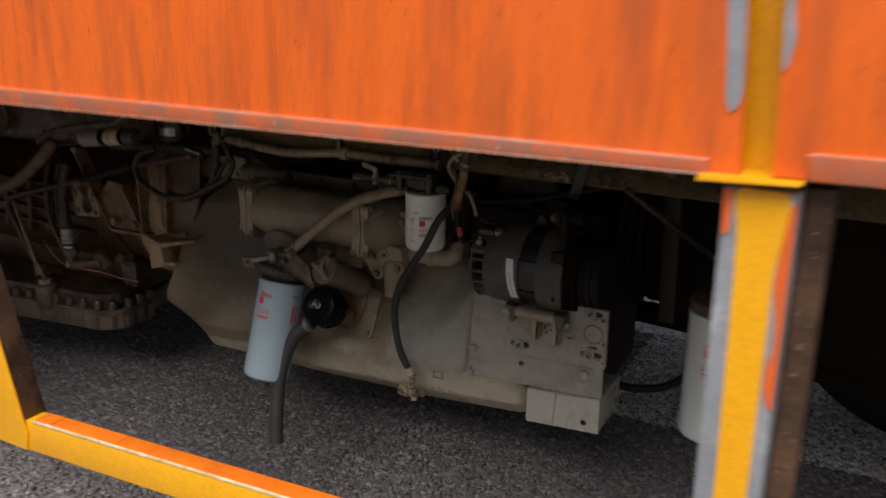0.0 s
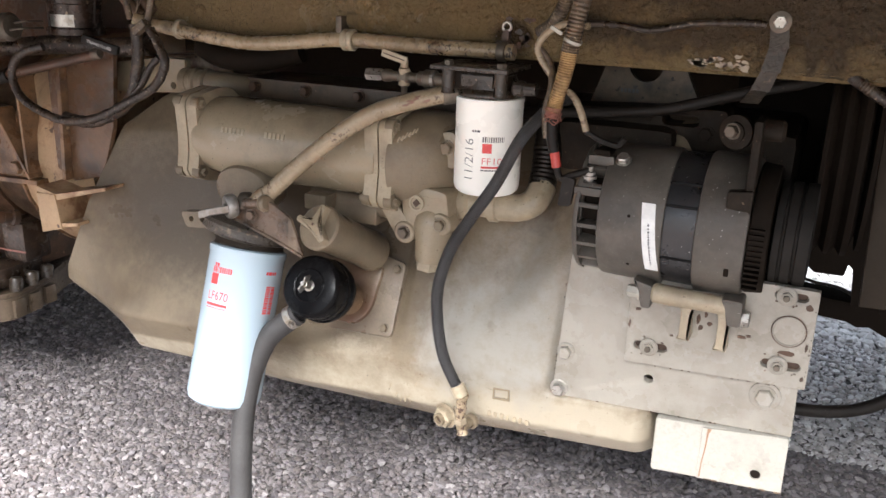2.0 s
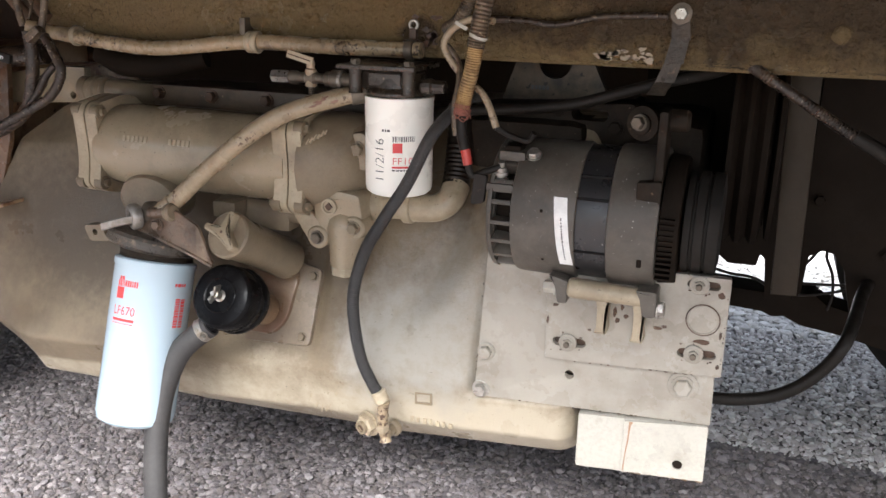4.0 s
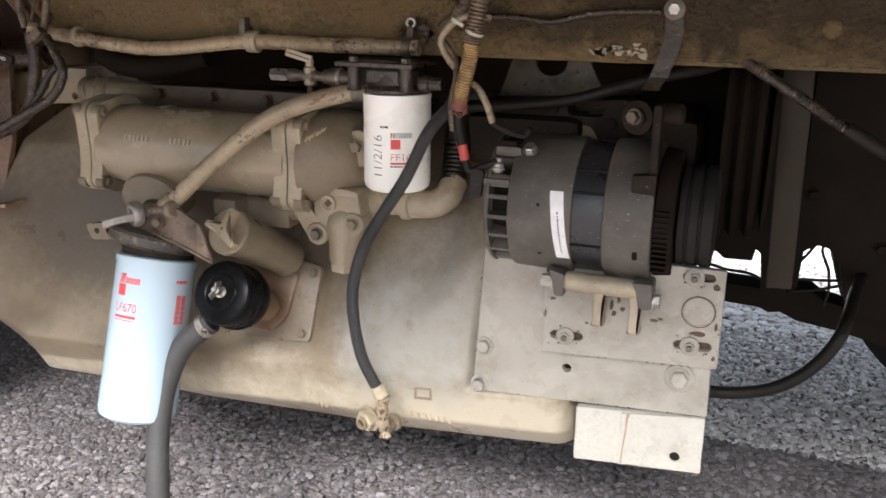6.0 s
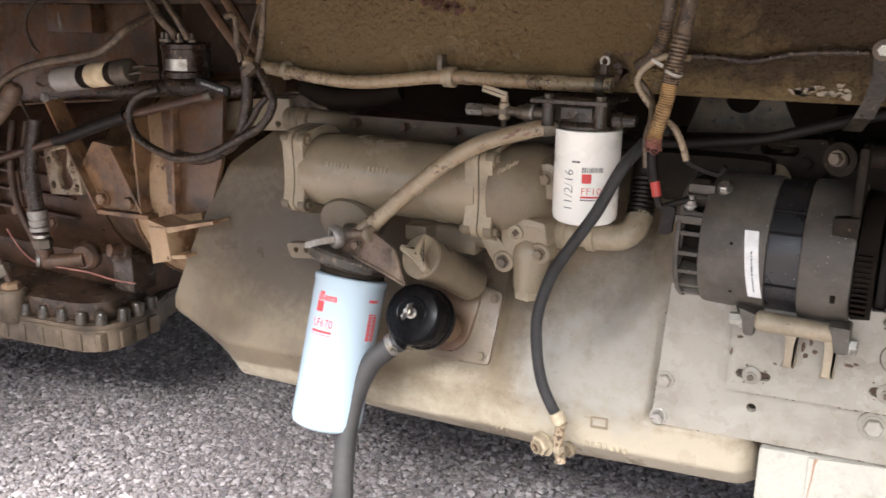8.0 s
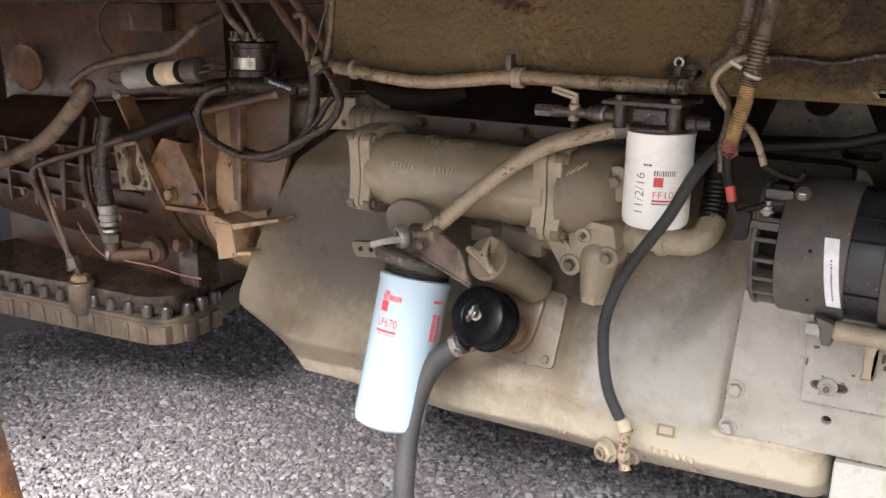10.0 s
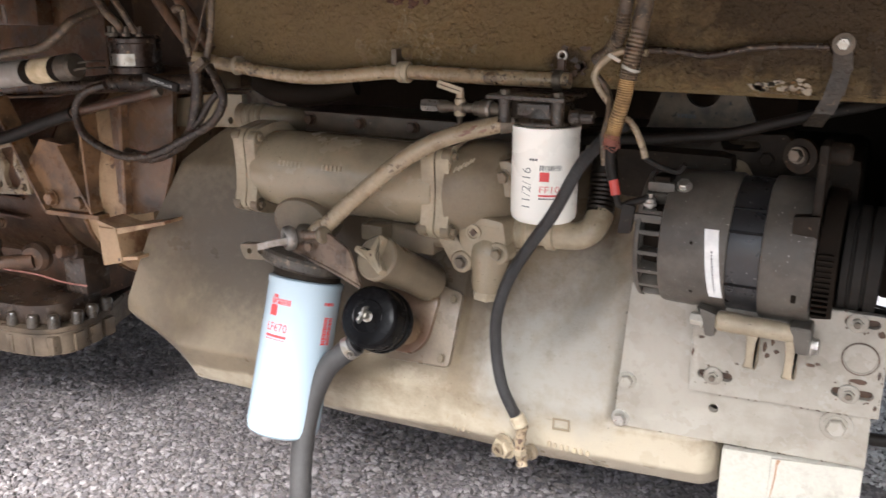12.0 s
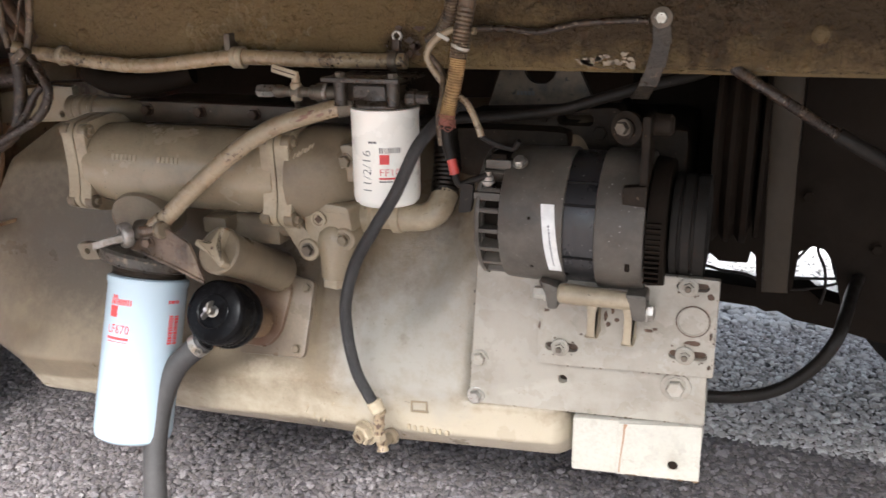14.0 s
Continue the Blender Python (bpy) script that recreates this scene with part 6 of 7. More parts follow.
part("head_ring", lathe(bmesh.new(), [(0.058, 0), (0.061, 0.004), (0.061, 0.020), (0.050, 0.034), (0.03, 0.045)], axis_m((-0.182, 1.62, 0.7785), (0, 0, 1)), 40), GRIME, whead)
part("stem", lathe(bmesh.new(), [(0.014, 0), (0.012, 0.41)], axis_m((-0.182, 1.62, 0.820), (0, 0, 1)), 16), GRIME, whead)
part("arm", prism(bmesh.new(), [(-0.20, 0.80), (-0.10, 0.86), (-0.05, 0.92), (-0.05, 0.80), (-0.12, 0.79)], 1.62, 1.64), GRIME, whead)
part("side_tube", tube(bmesh.new(), [(-0.145, 1.62, 0.80), (-0.12, 1.62, 0.81), (-0.10, 1.62, 0.78), (-0.098, 1.62, 0.66)], 0.010, 10, 5), RUBBER_DARK, whead)

# ---- hoses, pipes and wiring ----
hose = thing("fuel_hose", (-1.1, 1.73, 0.69), "tan overpainted fuel hose with rubbed reddish patches", "hose")
part("hose_body", tube(bmesh.new(), [(-1.252, 1.690, 0.691), (-1.225, 1.695, 0.712), (-1.180, 1.705, 0.755), (-1.125, 1.72, 0.803), (-1.075, 1.735, 0.838), (-1.03, 1.755, 0.857), (-0.975, 1.785, 0.872), (-0.955, 1.80, 0.876)], 0.0128, 18, 8), HOSE_TAN, hose)
part("ferrule", lathe(bmesh.new(), [(0.0128, 0), (0.0148, 0.002), (0.0148, 0.020), (0.0130, 0.022)], axis_m((-1.245, 1.691, 0.696), (0.8, 0.15, 0.6)), 20), HOSE_TAN, hose)
rnd = random.Random(5)
for k in range(9):
    u = rnd.uniform(0.0, 1.0)
    p0 = Vector((-1.030 + 0.030 * u, 1.755 + 0.016 * u, 0.857 + 0.0085 * u))
    blot = prism(bmesh.new(), [(rnd.uniform(0.6, 1.2) * 0.005 * math.cos(j * 0.785), rnd.uniform(0.6, 1.2) * 0.0016 * math.sin(j * 0.785)) for j in range(8)], -0.0135, -0.0118, m=Matrix.Translation(p0) @ pose(0, 0, 0, rnd.uniform(-40, 15), -16, 28))
    part("rubbed_mark", blot, RUBBED, hose, "reddish rubbed mark")
part("ferrule", lathe(bmesh.new(), [(0.0130, 0), (0.0152, 0.002), (0.0152, 0.022), (0.0130, 0.024)], axis_m((-0.982, 1.782, 0.8705), (0.85, 0.5, 0.15)), 20), DULL, hose)
bm = tube(bmesh.new(), [(-0.822, 1.87, 0.868), (-0.820, 1.83, 0.872), (-0.826, 1.775, 0.858), (-0.842, 1.735, 0.828), (-0.872, 1.728, 0.765), (-0.905, 1.724, 0.712), (-0.934, 1.722, 0.660), (-0.952, 1.724, 0.60), (-0.954, 1.73, 0.545), (-0.946, 1.735, 0.49), (-0.930, 1.74, 0.45), (-0.914, 1.742, 0.424)], 0.0084, 16, 36, 0.0006, 2)
drain_line = thing("drain_hose", (-0.9, 1.74, 0.42), "black fabric-covered hose running down to the drain fitting", "hose")
part("hose_body", bm, BRAIDED, drain_line)
part("ferrule", lathe(bmesh.new(), [(0.0098, 0), (0.0118, 0.002), (0.0118, 0.018), (0.0100, 0.020)], axis_m((-0.9145, 1.742, 0.423), (-0.45, -0.05, 0.9)), 18), TAN_LIGHT, drain_line)
pipe = thing("harness_pipe", (-1.25, 1.82, 0.915), "long tan pipe clipped under the chassis rail", "pipe")
part("pipe_run", tube(bmesh.new(), [(-1.575, 1.80, 0.945), (-1.55, 1.815, 0.937), (-1.50, 1.825, 0.929), (-1.40, 1.83, 0.918), (-1.32, 1.83, 0.918), (-1.175, 1.83, 0.933), (-1.05, 1.83, 0.932), (-0.895, 1.834, 0.932)], 0.0115, 16, 8), PIPE_OILY, pipe)
for x, z in ((-1.505, 0.930), (-1.175, 0.933), (-1.165, 0.933)):
    part("pipe_clip", lathe(bmesh.new(), [(0.0150, 0), (0.0165, 0.002), (0.0165, 0.008), (0.0150, 0.010)], axis_m((x, 1.829, z), (1, 0, 0)), 20), TAN_LIGHT, pipe)
part("clip_tab", box(bmesh.new(), (-1.188, 1.826, 0.940), (-1.178, 1.85, 0.968), 0.002), DULL, pipe)
part("dark_sleeve", tube(bmesh.new(), [(-1.50, 1.88, 0.90), (-1.45, 1.88, 0.882), (-1.38, 1.89, 0.882), (-1.31, 1.91, 0.90)], 0.019, 14, 5), BLACK_AND_SHADE, pipe)

FRAYED = mat("frayed_red_cloth", (0.24, 0.085, 0.06), (0.15, 0.06, 0.04), 80, 0.8, bump=0.3, fine=300)
loom = thing("wiring_loom", (-0.80, 1.77, 0.77), "cloth-wrapped cable loom with a red band and cable tie", "cable")
part("left_branch", tube(bmesh.new(), [(-0.80, 1.79, 1.10), (-0.812, 1.80, 1.03), (-0.818, 1.805, 1.0), (-0.835, 1.815, 0.975), (-0.855, 1.825, 0.962)], 0.0085, 12, 14, 0.0012, 2), WIRE_WORN, loom)
part("right_branch", tube(bmesh.new(), [(-0.772, 1.77, 1.10), (-0.778, 1.76, 1.02), (-0.785, 1.755, 0.975), (-0.790, 1.755, 0.945)], 0.0105, 14, 16, 0.0012, 2), WIRE_WORN, loom)
part("wrapped_cable", tube(bmesh.new(), [(-0.790, 1.755, 0.945), (-0.794, 1.755, 0.918), (-0.803, 1.757, 0.885), (-0.807, 1.758, 0.868)], 0.0096, 14, 18, 0.0012, 2), BRAID, loom, "tan cloth wrapping")
part("frayed_end", tube(bmesh.new(), [(-0.806, 1.758, 0.872), (-0.808, 1.758, 0.858)], 0.0100, 12, 3, 0.001, 2), FRAYED, loom)
part("black_sleeve", tube(bmesh.new(), [(-0.808, 1.758, 0.860), (-0.807, 1.758, 0.835), (-0.801, 1.757, 0.812)], 0.0074, 14, 4), RUBBER_DARK, loom)
part("red_band", tube(bmesh.new(), [(-0.8015, 1.757, 0.815), (-0.796, 1.756, 0.792)], 0.0066, 14, 3), REDTAPE, loom, "red tape band")
part("cable_end", tube(bmesh.new(), [(-0.797, 1.756, 0.795), (-0.790, 1.757, 0.778), (-0.775, 1.76, 0.783), (-0.752, 1.762, 0.792)], 0.0048, 10, 5), RUBBER_DARK, loom)
part("cable_lug", prism(bmesh.new(), rounded([(-0.785, 0.782), (-0.768, 0.78), (-0.772, 0.742), (-0.790, 0.74)], 0.004), 1.752, 1.760), RUBBER_DARK, loom)
rnd = random.Random(21)
for k in range(7):
    a, zz = rnd.uniform(0, math.tau), 0.862 + rnd.uniform(-0.008, 0.012)
    pts = [(-0.807 + 0.0115 * math.cos(a + j * 0.7), 1.758 + 0.0115 * math.sin(a + j * 0.7), zz + rnd.uniform(-0.006, 0.006)) for j in range(5)]
    part("loose_thread", tube(bmesh.new(), pts, 0.0008, 5, 4), FRAYED, loom, "frayed thread")
tie = part("cable_tie", lathe(bmesh.new(), [(0.0125, 0), (0.0125, 0.004), (0.0114, 0.004), (0.0114, 0)], axis_m((-0.787, 1.755, 0.958), (0.35, -0.1, 0.9)), 20, False), CREAM, loom, "dusty white nylon tie")
part("tie_tail", box(bmesh.new(), (-0.018, -0.002, -0.0025), (0.0, 0.001, 0.0025), 0.001, Matrix.Translation((-0.797, 1.741, 0.968)) @ pose(0, 0, 0, 0, 28, 0)), CREAM, tie)
part("pale_wire", tube(bmesh.new(), [(-0.770, 1.768, 0.978), (-0.800, 1.772, 0.980), (-0.828, 1.775, 0.966), (-0.840, 1.775, 0.945), (-0.826, 1.775, 0.92), (-0.805, 1.775, 0.90), (-0.785, 1.775, 0.885), (-0.771, 1.772, 0.862), (-0.763, 1.77, 0.842)], 0.0048, 10, 7), HOSE_TAN, loom)
part("spotted_wire", tube(bmesh.new(), [(-0.838, 1.778, 0.945), (-0.823, 1.78, 0.925), (-0.815, 1.768, 0.90), (-0.818, 1.758, 0.865), (-0.814, 1.757, 0.83)], 0.0048, 10, 7), WIRE_WORN, loom)
part("black_tail", tube(bmesh.new(), [(-0.763, 1.77, 0.842), (-0.745, 1.775, 0.832), (-0.722, 1.78, 0.826), (-0.712, 1.775, 0.838)], 0.0038, 8, 6), RUBBER_DARK, loom)
part("thin_wire", tube(bmesh.new(), [(-0.80, 1.80, 0.962), (-0.797, 1.835, 0.976), (-0.75, 1.843, 0.977), (-0.706, 1.843, 0.973), (-0.654, 1.843, 0.984), (-0.60, 1.842, 0.988), (-0.563, 1.842, 0.988)], 0.0042, 10, 7), DUSTY, loom)
solid("coolant_pipe", tube(bmesh.new(), [(-0.90, 1.90, 0.838), (-0.841, 1.88, 0.846), (-0.70, 1.875, 0.862), (-0.62, 1.872, 0.885), (-0.555, 1.872, 0.905), (-0.50, 1.93, 0.915), (-0.46, 2.02, 0.93)], 0.0082, 14, 7), RUBBER_DARK, "black hose running behind the cable loom", "hose")
rod = thing("worn_conduit", (-0.35, 1.85, 0.80), "worn dark braided conduit with bare shiny ribs", "conduit")
part("conduit_run", tube(bmesh.new(), [(-0.455, 1.86, 0.930), (-0.440, 1.85, 0.921), (-0.384, 1.85, 0.887), (-0.342, 1.85, 0.861), (-0.294, 1.85, 0.835), (-0.23, 1.845, 0.800), (-0.16, 1.84, 0.765)], 0.0068, 14, 26, 0.0009, 2), DUSTY, rod)
part("end_sleeve", tube(bmesh.new(), [(-0.325, 1.85, 0.852), (-0.268, 1.848, 0.821), (-0.20, 1.842, 0.785), (-0.155, 1.838, 0.762)], 0.0098, 14, 6), RUBBER_DARK, rod, "thick rubber sleeve at the lower end")
solid("black_cable", tube(bmesh.new(), [(-0.56, 2.0, 0.405), (-0.453, 2.0, 0.399), (-0.384, 2.0, 0.412), (-0.338, 2.0, 0.437), (-0.302, 2.0, 0.476), (-0.279, 2.0, 0.520), (-0.266, 2.04, 0.548), (-0.25, 2.12, 0.565), (-0.22, 2.24, 0.57)], 0.0100, 14, 8), RUBBER_DARK, "black cable hanging in a loop by the pulley", "cable")

# ---- transmission behind the engine ----
gear = thing("transmission", (-2.3, 2.0, 0.22), "grimy automatic gearbox with a rusty bell housing", "gearbox")
def round_row(x, cy, cz, r, n=32):
    return [(x, cy + r * math.sin(k * math.tau / n), cz + r * math.cos(k * math.tau / n)) for k in range(n)]


# oily brown with the reddish lens haze mixed into its colour
HAZED_SIDE = mat("oily_hazed_side", (0.135, 0.072, 0.037), (0.070, 0.038, 0.020), 10, 0.28, bump=0.25, fine=130, dirt=(0.03, 0.021, 0.015), dirt_at=0.58, dirt_scale=15, dirt_soft=0.1, streak=(0.19, 0.13, 0.08), streak_at=0.62)
bell = part("bell_housing", loft(bmesh.new(), [round_row(-1.995, 2.07, 0.65, 0.236), round_row(-1.94, 2.075, 0.65, 0.240), round_row(-1.86, 2.08, 0.65, 0.242), round_row(-1.80, 2.08, 0.65, 0.242)], 4), BELL, gear, "rust-stained bell housing")
part("front_cone", loft(bmesh.new(), [round_row(-2.26, 2.06, 0.64, 0.165), round_row(-2.16, 2.06, 0.645, 0.190), round_row(-2.07, 2.065, 0.648, 0.218), round_row(-1.997, 2.07, 0.65, 0.228)], 5), OLIVE, bell, "smooth grey conical front of the bell housing")
part("edge_rim", lathe(bmesh.new(), [(0.230, 0), (0.240, 0.003), (0.240, 0.010), (0.232, 0.013)], axis_m((-2.005, 2.07, 0.65), (1, 0, 0)), 56), BROWN, bell)


def strip_between(a, b, wide):
    d = (Vector(b) - Vector(a)).normalized() * wide / 2
    return [(a[0] - d.y, a[1] + d.x), (a[0] + d.y, a[1] - d.x), (b[0] + d.y, b[1] - d.x), (b[0] - d.y, b[1] + d.x)]


part("web_plate", prism(bmesh.new(), [(-2.082, 0.606), (-2.135, 0.70), (-2.09, 0.752), (-2.02, 0.746), (-1.938, 0.612)], 1.824, 1.85), BROWN, bell, "tan web between the ribs")
for a0, b0, deep in (((-2.213, 0.832), (-2.079, 0.606), 1.806), ((-2.018, 0.745), (-1.938, 0.614), 1.806), ((-1.948, 0.812), (-1.943, 0.618), 1.808)):
    part("rib", prism(bmesh.new(), strip_between(a0, b0, 0.007), deep, 1.85, bevel=0.002), BROWN, bell, "thin cast rib")
part("joint_flange", prism(bmesh.new(), strip_between((-2.085, 0.600), (-1.925, 0.606), 0.010), 1.812, 1.86, bevel=0.002), BROWN, bell)
for x in (-2.068, -1.982):
    bolt(bell, (x, 1.822, 0.630), r=0.014, h=0.014, material=BROWN)
part("side_web", prism(bmesh.new(), [(-1.825, 0.86), (-1.712, 0.875), (-1.728, 0.738), (-1.765, 0.637), (-1.842, 0.618), (-1.885, 0.64), (-1.885, 0.84)], 1.832, 1.842, bevel=0.002), HAZED_SIDE, bell, "dark flat side of the flywheel housing")
part("side_edge", prism(bmesh.new(), strip_between((-1.838, 0.85), (-1.852, 0.622), 0.010), 1.815, 1.85, bevel=0.003), BROWN, bell)
bkt = part("side_bracket", prism(bmesh.new(), [(-1.835, 0.610), (-1.785, 0.612), (-1.775, 0.545), (-1.83, 0.53)], 1.775, 1.90, bevel=0.004), BELL, gear, "boxed side bracket")
part("shelf", prism(bmesh.new(), [(-1.835, 0.612), (-1.785, 0.600), (-1.655, 0.636), (-1.655, 0.642), (-1.785, 0.612), (-1.835, 0.622)], 1.778, 1.90), BELL, bkt, "tapering shelf plate")
part("shelf", prism(bmesh.new(), [(-1.79, 0.545), (-1.735, 0.556), (-1.735, 0.562), (-1.79, 0.553)], 1.778, 1.90), BELL, bkt)
bell.location = Vector((0.051, 0, 0.008))
case2 = part("gear_case", loft(bmesh.new(), [
    [(-2.95, 2.08 + 0.19 * math.sin(a), 0.60 + 0.19 * math.cos(a)) for a in [k * math.tau / 24 for k in range(24)]],
    [(-2.60, 2.08 + 0.20 * math.sin(a), 0.60 + 0.20 * math.cos(a)) for a in [k * math.tau / 24 for k in range(24)]],
    [(-2.30, 2.07 + 0.19 * math.sin(a), 0.61 + 0.20 * math.cos(a)) for a in [k * math.tau / 24 for k in range(24)]],
    [(-2.08, 2.06 + 0.20 * math.sin(a), 0.65 + 0.21 * math.cos(a)) for a in [k * math.tau / 24 for k in range(24)]]], 4), GRIME, gear, "dark oily gear case")
for k in range(4):
    part("case_rib", box(bmesh.new(), (-2.85, 1.865, 0.56 + k * 0.045), (-2.18, 1.93, 0.567 + k * 0.045), 0.002), GRIME, case2)
part("case_skirt", box(bmesh.new(), (-2.95, 1.97, 0.33), (-2.15, 2.2, 0.48), 0.01), GRIME, case2, "dark joint between the case and its sump")
for k in range(5):
    bolt(case2, (-2.80 + k * 0.135, 1.866, 0.545 + 0.012 * (k % 2)), r=0.011, h=0.010, material=GRIME_TAN, turn=k * 13)
rnd = random.Random(17)
for k in range(4):
    x = -2.74 + k * 0.12
    part("case_web", prism(bmesh.new(), [(x, 0.53), (x + 0.012, 0.53), (x + 0.02 + rnd.uniform(-0.02, 0.02), 0.70), (x + 0.01, 0.70)], 1.862, 1.93, bevel=0.002), GRIME, case2)
flange = part("port_flange", prism(bmesh.new(), [(-2.207, 0.705), (-2.10, 0.725), (-2.088, 0.622), (-2.196, 0.612)], 1.838, 1.850,
              [rounded([(-2.183, 0.70), (-2.122, 0.712), (-2.133, 0.67), (-2.112, 0.645), (-2.128, 0.628), (-2.158, 0.628), (-2.170, 0.65), (-2.158, 0.672)], 0.008), circle(-2.190, 0.683, 0.0075), circle(-2.112, 0.683, 0.0075), circle(-2.183, 0.634, 0.0075), circle(-2.104, 0.634, 0.0075)], 0.001), HOSE_TAN, gear, "dusty cut-out flange plate with four holes")
flange.location = Vector((-0.026, 0, -0.050))
flange.scale = (1.02, 1.0, 1.15)
part("port_block", box(bmesh.new(), (-2.197, 1.851, 0.618), (-2.095, 1.95, 0.708), 0.004), GRIME, flange)
# ribbed sump pan with its bolted rim
SX = [(-2.95, 1.70), (-2.465, 1.772), (-2.238, 1.806), (-2.13, 1.822), (-2.082, 1.878), (-2.10, 1.985), (-2.16, 2.09), (-2.20, 2.25), (-2.95, 2.25)]
sump_edge = [(x, y) for x, y in rounded(SX, 0.06, 5)]


def level_plate(bm, outline, z0, z1, grow=0.0, bevel=0.0):
    cx, cy = sum(p[0] for p in outline) / len(outline), sum(p[1] for p in outline) / len(outline)
    pts = [(x + grow * (1 if x > cx else -1) * min(1, abs(x - cx) * 4), y + grow * (1 if y > cy else -1) * min(1, abs(y - cy) * 4)) for x, y in outline]
    tmp = prism(bmesh.new(), pts, 0, z1 - z0, bevel=bevel)
    return merge(bm, tmp, Matrix(((1, 0, 0, 0), (0, 0, 1, 0), (0, 1, 0, z0), (0, 0, 0, 1))))


WET = mat("oil_wet_casting", (0.050, 0.031, 0.020), (0.026, 0.017, 0.012), 11, 0.22, spec=0.5, bump=0.25, fine=110, dirt=(0.085, 0.058, 0.038), dirt_at=0.60, dirt_scale=20, dirt_soft=0.08)
SUMP = mat("oily_cast_aluminium", (0.155, 0.115, 0.078), (0.092, 0.067, 0.045), 14, 0.36, metal=0.15, bump=0.3, fine=120, dirt=OIL, dirt_at=0.55, dirt_scale=9)
pan = part("sump_pan", level_plate(bmesh.new(), sump_edge, 0.252, 0.300), SUMP, gear, "ribbed cast sump pan")
part("pan_gasket", level_plate(bmesh.new(), sump_edge, 0.300, 0.306, 0.004), SUMP, pan)
part("pan_rim", level_plate(bmesh.new(), sump_edge, 0.306, 0.318, 0.004, 0.003), SUMP, pan)
part("upper_deck", level_plate(bmesh.new(), sump_edge, 0.318, 0.366, -0.024, 0.010), WET, pan, "oil-wet top of the sump")
lugs = [(-2.83 + 0.056 * k, 1.716 + 0.0085 * k) for k in range(12)] + [(-2.157, 1.818), (-2.112, 1.838), (-2.092, 1.885), (-2.095, 1.93), (-2.104, 1.98)]
for x, y in lugs:
    part("sump_lug", lathe(bmesh.new(), [(0.0150, 0), (0.0145, 0.024), (0.0120, 0.0295), (0.006, 0.031)], axis_m((x, y + 0.016, 0.317), (0, 0.12, 1)), 16), CAST_MID, pan)
    part("sump_rib", box(bmesh.new(), (x - 0.012, y - 0.002, 0.254), (x + 0.012, y + 0.03, 0.299), 0.006), SUMP, pan)
part("filler_boss", lathe(bmesh.new(), [(0.030, 0), (0.034, 0.01), (0.034, 0.075), (0.030, 0.08)], axis_m((-2.358, 1.800, 0.30), (0, 0, 1)), 24), SUMP, gear)
part("boss_nut", lathe(bmesh.new(), [(0.022, 0), (0.024, 0.003), (0.022, 0.014), (0.016, 0.018)], axis_m((-2.358, 1.800, 0.380), (0, 0, 1)), 6), GRIME_TAN, gear, "", 20)
sline = thing("steel_line", (-2.1, 1.79, 0.39), "brown bent steel line running down to the sump", "pipe")
part("line_body", tube(bmesh.new(), [(-1.655, 1.79, 0.881), (-1.79, 1.79, 0.850), (-1.89, 1.79, 0.826), (-2.075, 1.79, 0.770), (-2.285, 1.79, 0.712), (-2.43, 1.79, 0.672), (-2.480, 1.79, 0.652), (-2.492, 1.79, 0.625), (-2.47, 1.79, 0.588), (-2.42, 1.793, 0.495), (-2.372, 1.798, 0.425), (-2.360, 1.80, 0.39)], 0.0092, 14, 7), mat("brown_steel_line", (0.088, 0.046, 0.027), (0.050, 0.028, 0.018), 30, 0.36, metal=0.1, bump=0.2), sline)
part("bright_tip", lathe(bmesh.new(), [(0.0095, 0), (0.0105, 0.002), (0.0105, 0.012), (0.008, 0.016)], axis_m((-1.665, 1.79, 0.879), (1, 0, 0.24)), 12), DULL, sline, "dull swaged tip")
part("black_sleeve", tube(bmesh.new(), [(-1.885, 1.79, 0.828), (-1.98, 1.79, 0.800), (-2.075, 1.79, 0.770), (-2.115, 1.79, 0.760)], 0.0128, 14, 5), RUBBER_DARK, sline, "black protective sleeve")
nutm = axis_m((-2.383, 1.797, 0.440), (0.35, 0.05, -1))
solid("line_nut", lathe(bmesh.new(), [(0.013, 0), (0.017, 0.004), (0.017, 0.03), (0.013, 0.034)], nutm, 6), DULL, "hexagon nut on the steel line", "nut", sharp=20)
solid("return_hose", tube(bmesh.new(), [(-2.19, 1.80, 0.80), (-2.205, 1.79, 0.72), (-2.205, 1.785, 0.66), (-2.20, 1.785, 0.60)], 0.0165, 16, 6), DUSTY, "thick black hose with a crimped steel end", "hose")
crimp = thing("hose_fitting", (-2.2, 1.79, 0.46), "bright crimped hose end and elbow", "fitting")
part("ferrule", lathe(bmesh.new(), [(0.019, 0), (0.0215, 0.002), (0.0215, 0.010), (0.0190, 0.012), (0.0190, 0.015), (0.0215, 0.017), (0.0215, 0.026), (0.0190, 0.028), (0.0190, 0.031), (0.0215, 0.033), (0.0215, 0.048), (0.018, 0.05)], axis_m((-2.199, 1.785, 0.548), (-0.05, 0, 1)), 20), DULL_BRIGHT, crimp, "bright ribbed crimp sleeve", 25)
part("ring", lathe(bmesh.new(), [(0.019, 0), (0.019, 0.006)], axis_m((-2.198, 1.786, 0.535), (0, 0, 1)), 18), STEEL, crimp, "bright ring")
part("nut", lathe(bmesh.new(), [(0.020, 0), (0.022, 0.003), (0.022, 0.02), (0.018, 0.024)], axis_m((-2.198, 1.788, 0.508), (0, 0, 1)), 6), DULL, crimp, "", 20)
